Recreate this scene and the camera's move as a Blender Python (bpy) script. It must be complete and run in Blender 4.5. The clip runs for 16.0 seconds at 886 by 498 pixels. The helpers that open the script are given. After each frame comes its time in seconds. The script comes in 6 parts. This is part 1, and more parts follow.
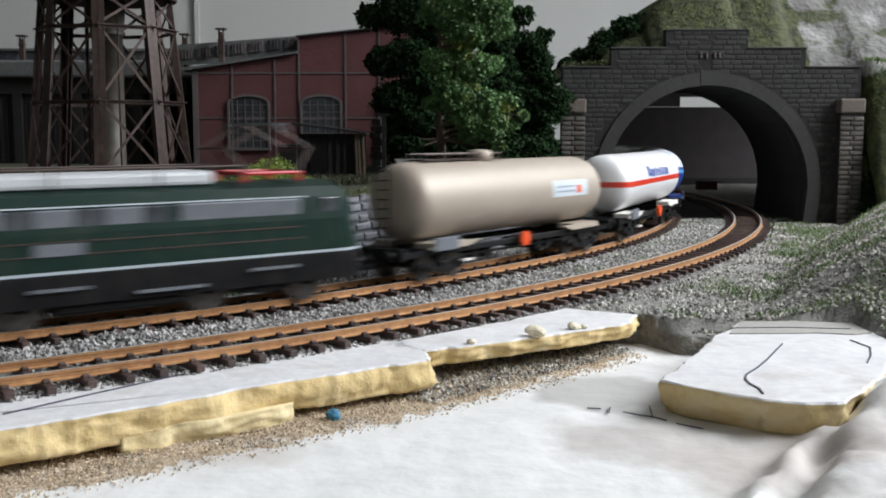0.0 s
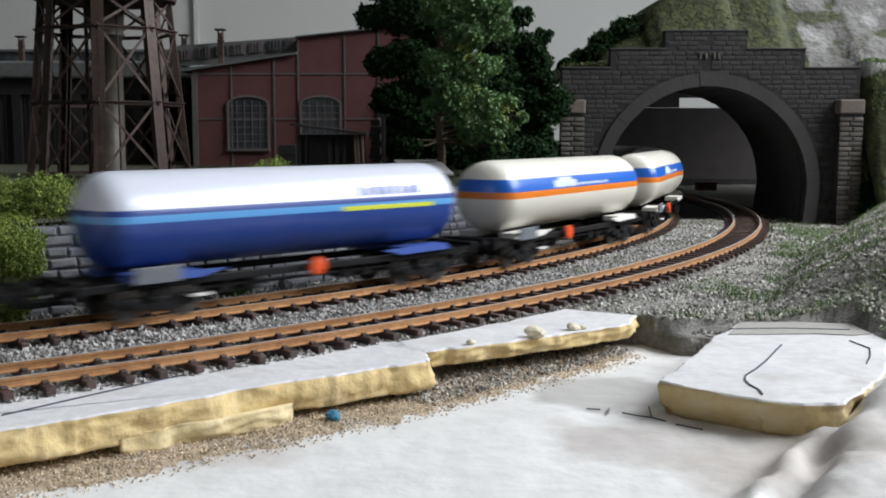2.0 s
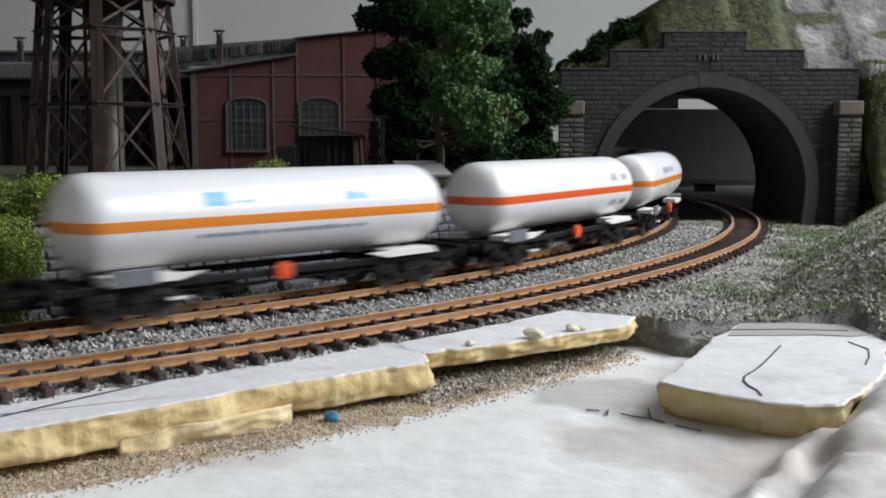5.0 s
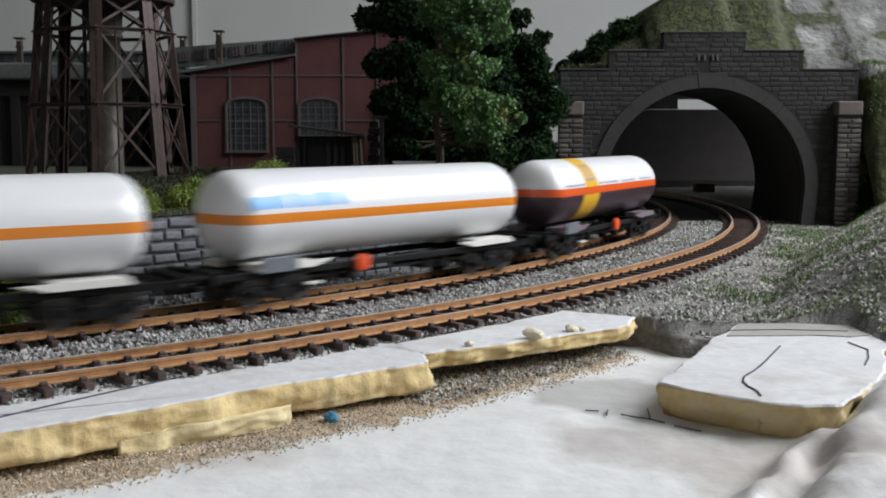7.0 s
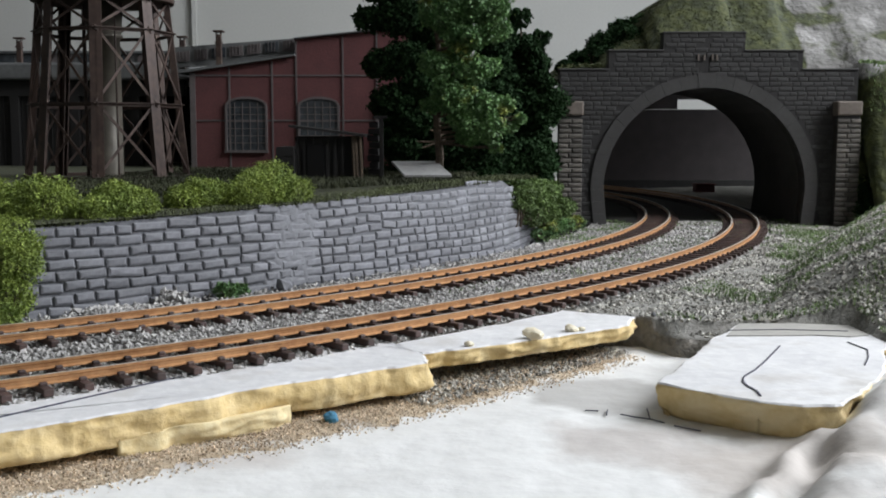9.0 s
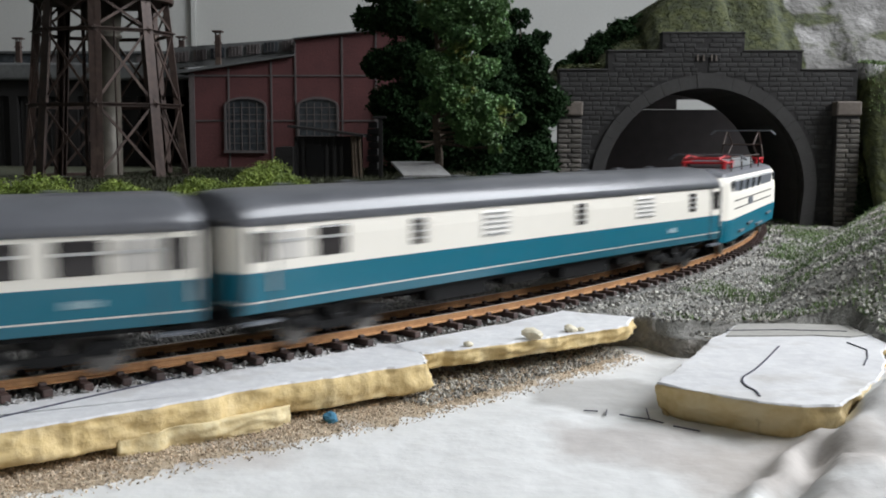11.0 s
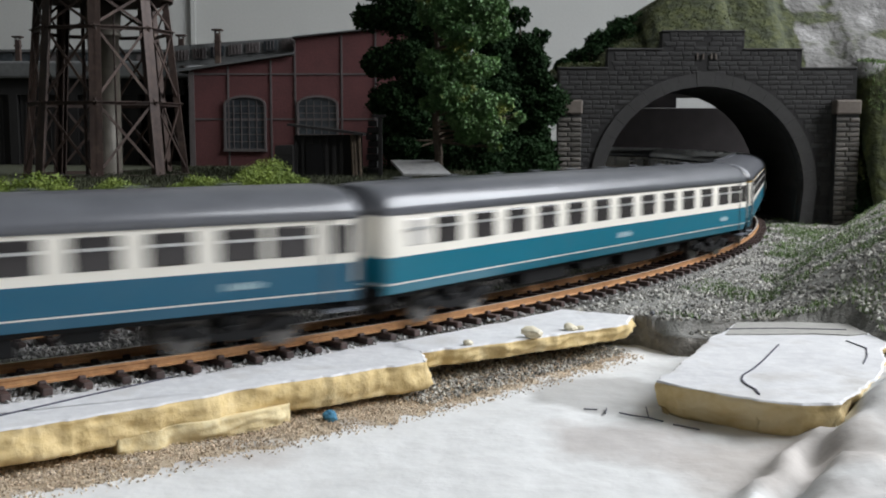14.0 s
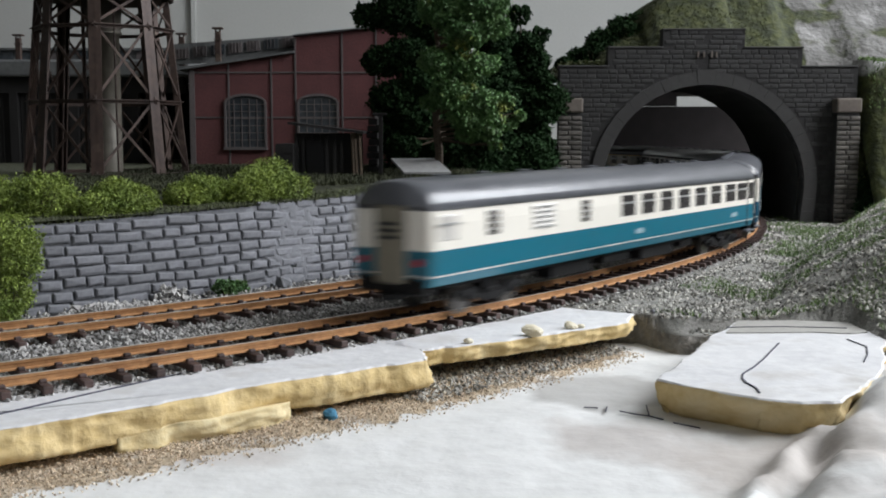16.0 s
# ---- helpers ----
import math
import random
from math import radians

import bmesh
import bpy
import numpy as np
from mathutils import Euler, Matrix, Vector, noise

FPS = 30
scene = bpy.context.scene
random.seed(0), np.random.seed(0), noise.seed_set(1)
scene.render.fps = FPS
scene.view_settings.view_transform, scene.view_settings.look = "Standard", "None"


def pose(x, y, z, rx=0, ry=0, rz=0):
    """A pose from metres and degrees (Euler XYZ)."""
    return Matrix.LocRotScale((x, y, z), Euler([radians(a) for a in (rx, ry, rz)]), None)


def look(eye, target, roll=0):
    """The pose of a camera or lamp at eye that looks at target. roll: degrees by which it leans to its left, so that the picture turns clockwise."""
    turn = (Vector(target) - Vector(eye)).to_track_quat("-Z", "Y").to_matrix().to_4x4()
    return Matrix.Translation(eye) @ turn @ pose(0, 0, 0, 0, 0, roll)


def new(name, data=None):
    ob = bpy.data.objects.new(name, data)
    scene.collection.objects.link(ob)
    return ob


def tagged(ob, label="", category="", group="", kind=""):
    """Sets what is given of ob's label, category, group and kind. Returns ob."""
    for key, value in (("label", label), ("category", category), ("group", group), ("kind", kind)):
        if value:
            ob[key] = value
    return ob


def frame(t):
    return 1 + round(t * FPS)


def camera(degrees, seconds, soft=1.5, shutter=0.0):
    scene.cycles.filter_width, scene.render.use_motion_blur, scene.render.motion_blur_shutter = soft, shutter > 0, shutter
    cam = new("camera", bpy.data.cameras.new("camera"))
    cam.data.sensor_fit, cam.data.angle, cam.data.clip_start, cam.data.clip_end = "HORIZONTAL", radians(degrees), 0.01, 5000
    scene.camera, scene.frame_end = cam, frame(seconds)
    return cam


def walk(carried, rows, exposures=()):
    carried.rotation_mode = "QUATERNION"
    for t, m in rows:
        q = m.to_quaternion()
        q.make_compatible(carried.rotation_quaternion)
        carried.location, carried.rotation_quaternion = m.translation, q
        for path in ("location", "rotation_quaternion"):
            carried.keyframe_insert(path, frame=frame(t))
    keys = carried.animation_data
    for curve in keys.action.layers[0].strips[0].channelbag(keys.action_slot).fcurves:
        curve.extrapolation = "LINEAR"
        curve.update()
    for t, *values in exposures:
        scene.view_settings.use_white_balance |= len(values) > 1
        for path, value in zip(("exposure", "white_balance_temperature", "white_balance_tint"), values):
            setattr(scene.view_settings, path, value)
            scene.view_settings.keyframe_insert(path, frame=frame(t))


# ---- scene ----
cam = camera(44.85, 16.0, soft=1.9, shutter=0.65)

# ---- plan of the model railway (metres, rail top at z = 0, H0 gauge) ----
GAUGE = 0.0165
CX, CY = -0.6552, 0.9785        # centre of the curve
R_NEAR, R_FAR = 0.8964, 0.8348  # centre lines of the two tracks
STRAIGHT = 1.0                  # length of the oval's straights
EYE_Z = 0.0594
BED = -0.0055                   # trackbed
BASE = -0.016                   # plaster base
TERRACE = 0.033                 # ground on top of the retaining wall


def aim(yaw, pitch):
    return pose(0, 0, EYE_Z, 90 - 6.039 + pitch, 0, yaw)


U = 180 / math.pi / 1900
walk(cam, [(t, aim(dx * U, dy * U)) for t, dx, dy in (
    (0.0, 4.4, -4.2), (0.6, 3.6, -3.2), (1.6, 3.3, -2.9), (2.6, 3.0, -2.4), (3.5, 2.2, -1.5), (4.2, 1.9, -1.2),
    (6.5, 0.7, 0.0), (9.0, 0.0, 0.0), (11.5, -1.6, 0.4), (12.8, -2.0, 0.2), (13.5, -2.1, -1.2),
    (14.5, -1.6, -3.2), (15.3, -1.5, -4.4), (16.0, -1.1, -5.2))],
    [(0.0, 0.0), (1.0, -0.1), (3.5, -0.1), (4.2, -0.15), (6.5, -0.28), (8.1, -0.32), (9.0, -0.05), (10.0, -0.1), (11.5, -0.2), (16.0, -0.15)])

# ---- light: a window in the room's right-hand wall ----
world = bpy.data.worlds.new("sky")
scene.world = world
world.use_nodes = True
wn = world.node_tree
sky = wn.nodes.new("ShaderNodeTexSky")
sky.sky_type, sky.sun_disc, sky.sun_elevation, sky.sun_rotation = "NISHITA", False, radians(35), radians(120)
wn.links.new(sky.outputs[0], wn.nodes["Background"].inputs[0])
wn.nodes["Background"].inputs[1].default_value = 0.1
sun = new("sun", bpy.data.lights.new("sun", "SUN"))
sun.data.energy, sun.data.angle = 0.6, radians(12)
sun.matrix_world = look((3, -2, 2.5), (0, 0, 0))
lamp = new("window_daylight", bpy.data.lights.new("window_daylight", "AREA"))
lamp.data.shape, lamp.data.size, lamp.data.size_y, lamp.data.energy = "RECTANGLE", 1.5, 0.9, 50
lamp.data.color = (0.93, 0.96, 1.0)
lamp.matrix_world = look((1.24, 0.58, 0.92), (0.0, 0.42, 0.0))


# ---- materials ----
def mat(name, a, b=None, rough=0.7, metal=0.0, scale=300.0, bump=0.3, fine=None, spots=None, island=0.0, obj=0.0, coat=0.0, depth=0.0005, trans=0.0):
    """Two tones mixed by noise at two scales, with fine relief."""
    m = bpy.data.materials.new(name)
    m.use_nodes = True
    n, l = m.node_tree.nodes, m.node_tree.links
    p = n["Principled BSDF"]
    b = b or tuple(min(1, c * 0.75) for c in a)
    co = n.new("ShaderNodeTexCoord")
    n1, n2 = n.new("ShaderNodeTexNoise"), n.new("ShaderNodeTexNoise")
    n1.inputs["Scale"].default_value, n1.inputs["Detail"].default_value = scale * 0.12, 5
    n2.inputs["Scale"].default_value, n2.inputs["Detail"].default_value = fine or scale, 4
    for k in (n1, n2):
        l.new(co.outputs["Object"], k.inputs["Vector"])
    mx = n.new("ShaderNodeMath")
    mx.operation = "MULTIPLY_ADD"
    mx.inputs[1].default_value = 0.5
    l.new(n1.outputs[0], mx.inputs[0])
    hf = n.new("ShaderNodeMath")
    hf.operation = "MULTIPLY"
    hf.inputs[1].default_value = 0.5
    l.new(n2.outputs[0], hf.inputs[0])
    l.new(hf.outputs[0], mx.inputs[2])
    ramp = n.new("ShaderNodeValToRGB")
    ramp.color_ramp.elements[0].position, ramp.color_ramp.elements[1].position = 0.36, 0.64
    ramp.color_ramp.elements[0].color, ramp.color_ramp.elements[1].color = (*b, 1), (*a, 1)
    l.new(mx.outputs[0], ramp.inputs[0])
    col = ramp.outputs[0]
    if spots:
        c2, lo, hi, sc = spots
        n3 = n.new("ShaderNodeTexNoise")
        n3.inputs["Scale"].default_value, n3.inputs["Detail"].default_value = sc, 6
        l.new(co.outputs["Object"], n3.inputs["Vector"])
        r3 = n.new("ShaderNodeMapRange")
        r3.inputs[1].default_value, r3.inputs[2].default_value = lo, hi
        l.new(n3.outputs[0], r3.inputs[0])
        mm = n.new("ShaderNodeMixRGB")
        mm.inputs[2].default_value = (*c2, 1)
        l.new(r3.outputs[0], mm.inputs[0])
        l.new(col, mm.inputs[1])
        col = mm.outputs[0]
    if island or obj:
        if island:
            src = n.new("ShaderNodeNewGeometry").outputs["Random Per Island"]
        else:
            src = n.new("ShaderNodeObjectInfo").outputs["Random"]
        mr = n.new("ShaderNodeMapRange")
        amt = island or obj
        mr.inputs[3].default_value, mr.inputs[4].default_value = 1 - amt, 1 + amt
        l.new(src, mr.inputs[0])
        hv = n.new("ShaderNodeHueSaturation")
        l.new(mr.outputs[0], hv.inputs["Value"])
        l.new(col, hv.inputs["Color"])
        col = hv.outputs[0]
    l.new(col, p.inputs["Base Color"])
    rr = n.new("ShaderNodeMapRange")
    rr.inputs[3].default_value, rr.inputs[4].default_value = max(0.03, rough - 0.08), min(1, rough + 0.08)
    l.new(n2.outputs[0], rr.inputs[0])
    l.new(rr.outputs[0], p.inputs["Roughness"])
    p.inputs["Metallic"].default_value = metal
    p.inputs["Coat Weight"].default_value = coat
    p.inputs["Transmission Weight"].default_value = trans
    if bump:
        bp = n.new("ShaderNodeBump")
        bp.inputs["Strength"].default_value, bp.inputs["Distance"].default_value = bump, depth
        l.new(n2.outputs[0], bp.inputs["Height"])
        l.new(bp.outputs[0], p.inputs["Normal"])
    return m


def hill_material():
    """Olive turf that gives way to pale plaster rock in ragged patches."""
    m = mat("hill_rock_and_turf", (0.165, 0.162, 0.155), (0.085, 0.082, 0.078), 0.85, scale=150, bump=0.9, depth=0.003, spots=((0.32, 0.315, 0.31), 0.52, 0.66, 24))
    n, l = m.node_tree.nodes, m.node_tree.links
    p = n["Principled BSDF"]
    rock = p.inputs["Base Color"].links[0].from_socket
    co = n.new("ShaderNodeTexCoord")
    sp = n.new("ShaderNodeSeparateXYZ")
    l.new(co.outputs["Object"], sp.inputs[0])
    nz = n.new("ShaderNodeTexNoise")
    nz.inputs["Scale"].default_value, nz.inputs["Detail"].default_value = 16, 7
    l.new(co.outputs["Object"], nz.inputs["Vector"])
    a = n.new("ShaderNodeMapRange")
    a.inputs[1].default_value, a.inputs[2].default_value, a.inputs[3].default_value, a.inputs[4].default_value = 0.236, 0.272, -0.45, 0.08
    l.new(sp.outputs[0], a.inputs[0])
    low = n.new("ShaderNodeMapRange")
    low.inputs[1].default_value, low.inputs[2].default_value, low.inputs[3].default_value, low.inputs[4].default_value = 0.09, 0.125, -0.20, 0.0
    l.new(sp.outputs[2], low.inputs[0])
    ad = n.new("ShaderNodeMath")
    l.new(a.outputs[0], ad.inputs[0])
    l.new(low.outputs[0], ad.inputs[1])
    s = n.new("ShaderNodeMath")
    l.new(ad.outputs[0], s.inputs[0])
    l.new(nz.outputs[0], s.inputs[1])
    f = n.new("ShaderNodeMapRange")
    f.inputs[1].default_value, f.inputs[2].default_value = 0.53, 0.57
    l.new(s.outputs[0], f.inputs[0])
    n2 = n.new("ShaderNodeTexNoise")
    n2.inputs["Scale"].default_value = 130
    l.new(co.outputs["Object"], n2.inputs["Vector"])
    r = n.new("ShaderNodeValToRGB")
    r.color_ramp.elements[0].color, r.color_ramp.elements[1].color = (0.020, 0.027, 0.008, 1), (0.060, 0.069, 0.017, 1)
    r.color_ramp.elements[0].position, r.color_ramp.elements[1].position = 0.35, 0.7
    l.new(n2.outputs[0], r.inputs[0])
    x = n.new("ShaderNodeMixRGB")
    l.new(f.outputs[0], x.inputs[0])
    l.new(r.outputs[0], x.inputs[1])
    l.new(rock, x.inputs[2])
    l.new(x.outputs[0], p.inputs["Base Color"])
    return m


def banded(name, bands, rough=0.3, coat=0.2):
    """Paint in level bands: (z from which it reaches up, colour), from below upwards, with a slight film of dust."""
    m = bpy.data.materials.new(name)
    m.use_nodes = True
    n, l = m.node_tree.nodes, m.node_tree.links
    p = n["Principled BSDF"]
    co, sp, mr = n.new("ShaderNodeTexCoord"), n.new("ShaderNodeSeparateXYZ"), n.new("ShaderNodeMapRange")
    l.new(co.outputs["Object"], sp.inputs[0])
    l.new(sp.outputs[2], mr.inputs[0])
    mr.inputs[1].default_value, mr.inputs[2].default_value = 0.0, 0.06
    r = n.new("ShaderNodeValToRGB")
    r.color_ramp.interpolation = "CONSTANT"
    e = r.color_ramp.elements
    while len(e) < len(bands):
        e.new(0.5)
    for k, (z, c) in zip(e, bands):
        k.position, k.color = z / 0.06, (*c, 1)
    l.new(mr.outputs[0], r.inputs[0])
    nz = n.new("ShaderNodeTexNoise")
    nz.inputs["Scale"].default_value, nz.inputs["Detail"].default_value = 120, 6
    l.new(co.outputs["Object"], nz.inputs["Vector"])
    m2 = n.new("ShaderNodeMapRange")
    m2.inputs[1].default_value, m2.inputs[2].default_value, m2.inputs[4].default_value = 0.45, 0.8, 0.05
    l.new(nz.outputs[0], m2.inputs[0])
    mm = n.new("ShaderNodeMixRGB")
    mm.inputs[2].default_value = (0.30, 0.27, 0.23, 1)
    l.new(m2.outputs[0], mm.inputs[0])
    l.new(r.outputs[0], mm.inputs[1])
    l.new(mm.outputs[0], p.inputs["Base Color"])
    p.inputs["Roughness"].default_value, p.inputs["Coat Weight"].default_value = rough, coat
    p.inputs["Specular IOR Level"].default_value = 0.5 if coat > 0.1 else 0.15
    return m


PLASTER = mat("plaster", (0.80, 0.80, 0.79), (0.70, 0.70, 0.69), 0.75, scale=160, bump=0.45, depth=0.0010, spots=((0.56, 0.53, 0.51), 0.52, 0.64, 21))
def toned_patch(m, c, colour, r0, r1, scale, amount):
    """A ragged patch of its own shape round the point c, for shadow and stains."""
    n, l = m.node_tree.nodes, m.node_tree.links
    p = n["Principled BSDF"]
    old = p.inputs["Base Color"].links[0].from_socket
    co, d, nz = n.new("ShaderNodeTexCoord"), n.new("ShaderNodeVectorMath"), n.new("ShaderNodeTexNoise")
    d.operation = "DISTANCE"
    d.inputs[1].default_value = c
    l.new(co.outputs["Object"], d.inputs[0])
    l.new(co.outputs["Object"], nz.inputs["Vector"])
    nz.inputs["Scale"].default_value, nz.inputs["Detail"].default_value = scale, 7
    k = n.new("ShaderNodeMath")
    k.operation = "MULTIPLY_ADD"
    k.inputs[1].default_value = (r1 - r0) * 2.2
    l.new(nz.outputs[0], k.inputs[0])
    l.new(d.outputs["Value"], k.inputs[2])
    r = n.new("ShaderNodeMapRange")
    r.inputs[1].default_value, r.inputs[2].default_value, r.inputs[3].default_value, r.inputs[4].default_value = r0 + (r1 - r0) * 1.1, r1 + (r1 - r0) * 1.1, amount, 0.0
    l.new(k.outputs[0], r.inputs[0])
    x = n.new("ShaderNodeMixRGB")
    x.inputs[2].default_value = (*colour, 1)
    l.new(r.outputs[0], x.inputs[0])
    l.new(old, x.inputs[1])
    l.new(x.outputs[0], p.inputs["Base Color"])


# beige stain and the shadow left of the plaster lump, painted as one patch
toned_patch(PLASTER, (0.080, 0.236, -0.014), (0.50, 0.455, 0.42), 0.018, 0.034, 60, 0.85)
# grey smear on the plaster
toned_patch(PLASTER, (0.046, 0.308, -0.016), (0.47, 0.46, 0.445), 0.018, 0.024, 80, 0.9)
SKIN = mat("plaster_skin", (0.76, 0.76, 0.765), (0.62, 0.62, 0.635), 0.7, scale=260, bump=0.6, spots=((0.52, 0.50, 0.48), 0.54, 0.78, 60))
FOAM = mat("foam", (0.72, 0.57, 0.31), (0.62, 0.46, 0.21), 0.9, scale=500, bump=0.7, depth=0.0006, spots=((0.74, 0.64, 0.42), 0.55, 0.75, 60))
FOAM_PALE = mat("foam_pale", (0.76, 0.66, 0.42), (0.66, 0.52, 0.27), 0.9, scale=500, bump=0.6, depth=0.0006)
CRUMB = mat("crumb", (0.82, 0.77, 0.62), (0.72, 0.64, 0.46), 0.9, scale=500, bump=0.6, depth=0.0006)
PENCIL = mat("pen", (0.05, 0.05, 0.08), (0.09, 0.09, 0.12), 0.6, scale=800, bump=0)
SAND = mat("sand", (0.58, 0.49, 0.37), (0.42, 0.33, 0.23), 0.95, scale=900, bump=0.8, depth=0.0008, spots=((0.55, 0.52, 0.48), 0.55, 0.7, 90))
GRAVEL_BED = mat("gravel_bed", (0.30, 0.29, 0.27), (0.16, 0.16, 0.145), 0.95, scale=900, bump=0.8, depth=0.0008)
STONES = mat("ballast", (0.46, 0.45, 0.44), (0.29, 0.28, 0.27), 0.85, scale=900, bump=0.3, island=0.5)
GRAVEL = mat("gravel", (0.48, 0.47, 0.43), (0.28, 0.27, 0.25), 0.9, scale=900, bump=0.3, island=0.75)
SANDGRAIN = mat("sand_grain", (0.64, 0.54, 0.42), (0.46, 0.36, 0.26), 0.9, scale=900, bump=0.2, island=0.5)
RUST = mat("rail_side", (0.55, 0.31, 0.145), (0.36, 0.18, 0.08), 0.45, 0.3, scale=500, bump=0.2)
SHINE = mat("rail_head", (0.92, 0.88, 0.82), (0.78, 0.73, 0.66), 0.30, 0.6, scale=700, bump=0.05)
SLEEPER = mat("sleeper", (0.085, 0.050, 0.042), (0.045, 0.028, 0.026), 0.6, scale=700, bump=0.4, obj=0.35)
STONE = mat("wall_stone", (0.165, 0.169, 0.188), (0.105, 0.108, 0.121), 0.62, scale=420, bump=0.6, obj=0.22, spots=((0.36, 0.37, 0.395), 0.55, 0.76, 26))
STONE_J = mat("wall_stone_far", (0.165, 0.169, 0.188), (0.105, 0.108, 0.121), 0.62, scale=420, bump=0.6, island=0.22, spots=((0.36, 0.37, 0.395), 0.55, 0.76, 26))
WALLCORE = mat("wall_core", (0.15, 0.155, 0.172), (0.085, 0.088, 0.098), 0.8, scale=600, bump=0.4, spots=((0.30, 0.31, 0.34), 0.60, 0.78, 50))
MORTAR = mat("mortar", (0.028, 0.0275, 0.028), (0.018, 0.0175, 0.018), 0.85, scale=600, bump=0.4)
BRICK = mat("portal_brick", (0.037, 0.036, 0.0365), (0.022, 0.0215, 0.022), 0.75, scale=500, bump=0.4, obj=0.3)
BRICK_J = mat("portal_brick_far", (0.037, 0.036, 0.0365), (0.022, 0.0215, 0.022), 0.75, scale=500, bump=0.4, island=0.3)
RING = mat("arch_stone", (0.050, 0.049, 0.049), (0.036, 0.035, 0.035), 0.8, scale=300, bump=0.4)
CAPST = mat("capstone", (0.17, 0.145, 0.125), (0.12, 0.10, 0.088), 0.8, scale=400, bump=0.4)
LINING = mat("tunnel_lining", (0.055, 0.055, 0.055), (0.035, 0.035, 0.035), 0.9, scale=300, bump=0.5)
QUOIN = mat("quoin", (0.135, 0.122, 0.108), (0.06, 0.056, 0.052), 0.8, scale=500, bump=0.5, obj=0.4)
LEAF = mat("leaf", (0.125, 0.235, 0.075), (0.055, 0.130, 0.040), 0.6, scale=120, bump=0, island=0.45, spots=((0.25, 0.27, 0.05), 0.56, 0.66, 45))
# dark leaf green, lowered further to carry the shade beneath the trees
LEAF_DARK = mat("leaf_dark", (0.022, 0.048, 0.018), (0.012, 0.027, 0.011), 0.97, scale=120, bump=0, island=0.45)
LEAF_LIGHT = mat("leaf_light", (0.27, 0.34, 0.06), (0.13, 0.19, 0.035), 0.7, scale=200, bump=0, island=0.4)
GRASS = mat("grass", (0.17, 0.25, 0.09), (0.10, 0.16, 0.06), 0.8, scale=90, bump=0, island=0.4)
TURF = mat("turf", (0.075, 0.095, 0.03), (0.035, 0.05, 0.017), 0.95, scale=300, bump=0.9, depth=0.002, spots=((0.17, 0.19, 0.06), 0.5, 0.7, 40))
SOIL = mat("soil", (0.055, 0.058, 0.030), (0.026, 0.030, 0.016), 0.95, scale=500, bump=0.8, depth=0.001)
BARK = mat("bark", (0.11, 0.08, 0.055), (0.05, 0.038, 0.028), 0.9, scale=600, bump=0.7)
IRON = mat("tower_iron", (0.080, 0.052, 0.042), (0.036, 0.024, 0.021), 0.55, 0.3, scale=300, bump=0.3, spots=((0.17, 0.13, 0.10), 0.6, 0.8, 90))
PIPE = mat("tower_pipe", (0.15, 0.135, 0.11), (0.09, 0.08, 0.065), 0.5, 0.2, scale=200, bump=0.2)
REDBRICK = mat("red_brick", (0.125, 0.043, 0.044), (0.085, 0.032, 0.033), 0.85, scale=600, bump=0.4)
LESENE = mat("lesene", (0.115, 0.10, 0.10), (0.08, 0.07, 0.07), 0.85, scale=400, bump=0.3)
ROOFING = mat("roofing", (0.13, 0.135, 0.135), (0.085, 0.088, 0.09), 0.8, scale=300, bump=0.4)
GLASS = mat("dark_glass", (0.06, 0.07, 0.08), (0.025, 0.03, 0.035), 0.15, scale=250, bump=0)
DARKWOOD = mat("dark_wood", (0.013, 0.012, 0.012), (0.007, 0.0065, 0.0065), 0.8, scale=400, bump=0.5)
PALEWOOD = mat("pale_board", (0.36, 0.36, 0.36), (0.26, 0.26, 0.26), 0.8, scale=300, bump=0.3)
WALLPAINT = mat("wall_paint", (0.49, 0.495, 0.48), (0.45, 0.455, 0.44), 0.9, scale=40, bump=0.25, fine=250)
BOARD = mat("back_board", (0.09, 0.08, 0.082), (0.065, 0.058, 0.06), 0.9, scale=60, bump=0.3)
PLY = mat("plywood", (0.45, 0.34, 0.21), (0.36, 0.26, 0.15), 0.7, scale=60, bump=0.1)
FLOORING = mat("flooring", (0.25, 0.17, 0.10), (0.18, 0.12, 0.07), 0.5, scale=20, bump=0.1)
BLACK = mat("black_plastic", (0.010, 0.010, 0.011), (0.006, 0.006, 0.006), 0.55, scale=500, bump=0.1)
BLACK.node_tree.nodes["Principled BSDF"].inputs["Specular IOR Level"].default_value = 0.2
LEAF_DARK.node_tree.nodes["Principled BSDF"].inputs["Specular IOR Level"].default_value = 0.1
WHEEL = mat("wheel_steel", (0.20, 0.19, 0.18), (0.08, 0.075, 0.07), 0.35, 0.8, scale=500, bump=0.05)
GREYPLATE = mat("grey_plate", (0.17, 0.185, 0.205), (0.12, 0.13, 0.15), 0.4, scale=300, bump=0.1)
WHITE = mat("white_plastic", (0.78, 0.76, 0.72), (0.72, 0.70, 0.66), 0.4, scale=200, bump=0)
ORANGE = mat("orange_plastic", (0.80, 0.10, 0.02), (0.70, 0.08, 0.02), 0.4, scale=300, bump=0)
RED = mat("red_plastic", (0.55, 0.02, 0.03), (0.42, 0.015, 0.02), 0.4, scale=300, bump=0)
INK = mat("blue_ink", (0.025, 0.06, 0.24), (0.03, 0.07, 0.28), 0.4, scale=300, bump=0)
PALEINK = mat("pale_ink", (0.10, 0.35, 0.70), (0.12, 0.38, 0.72), 0.4, scale=300, bump=0)
GREYINK = mat("grey_ink", (0.22, 0.25, 0.33), (0.26, 0.29, 0.37), 0.4, scale=300, bump=0)
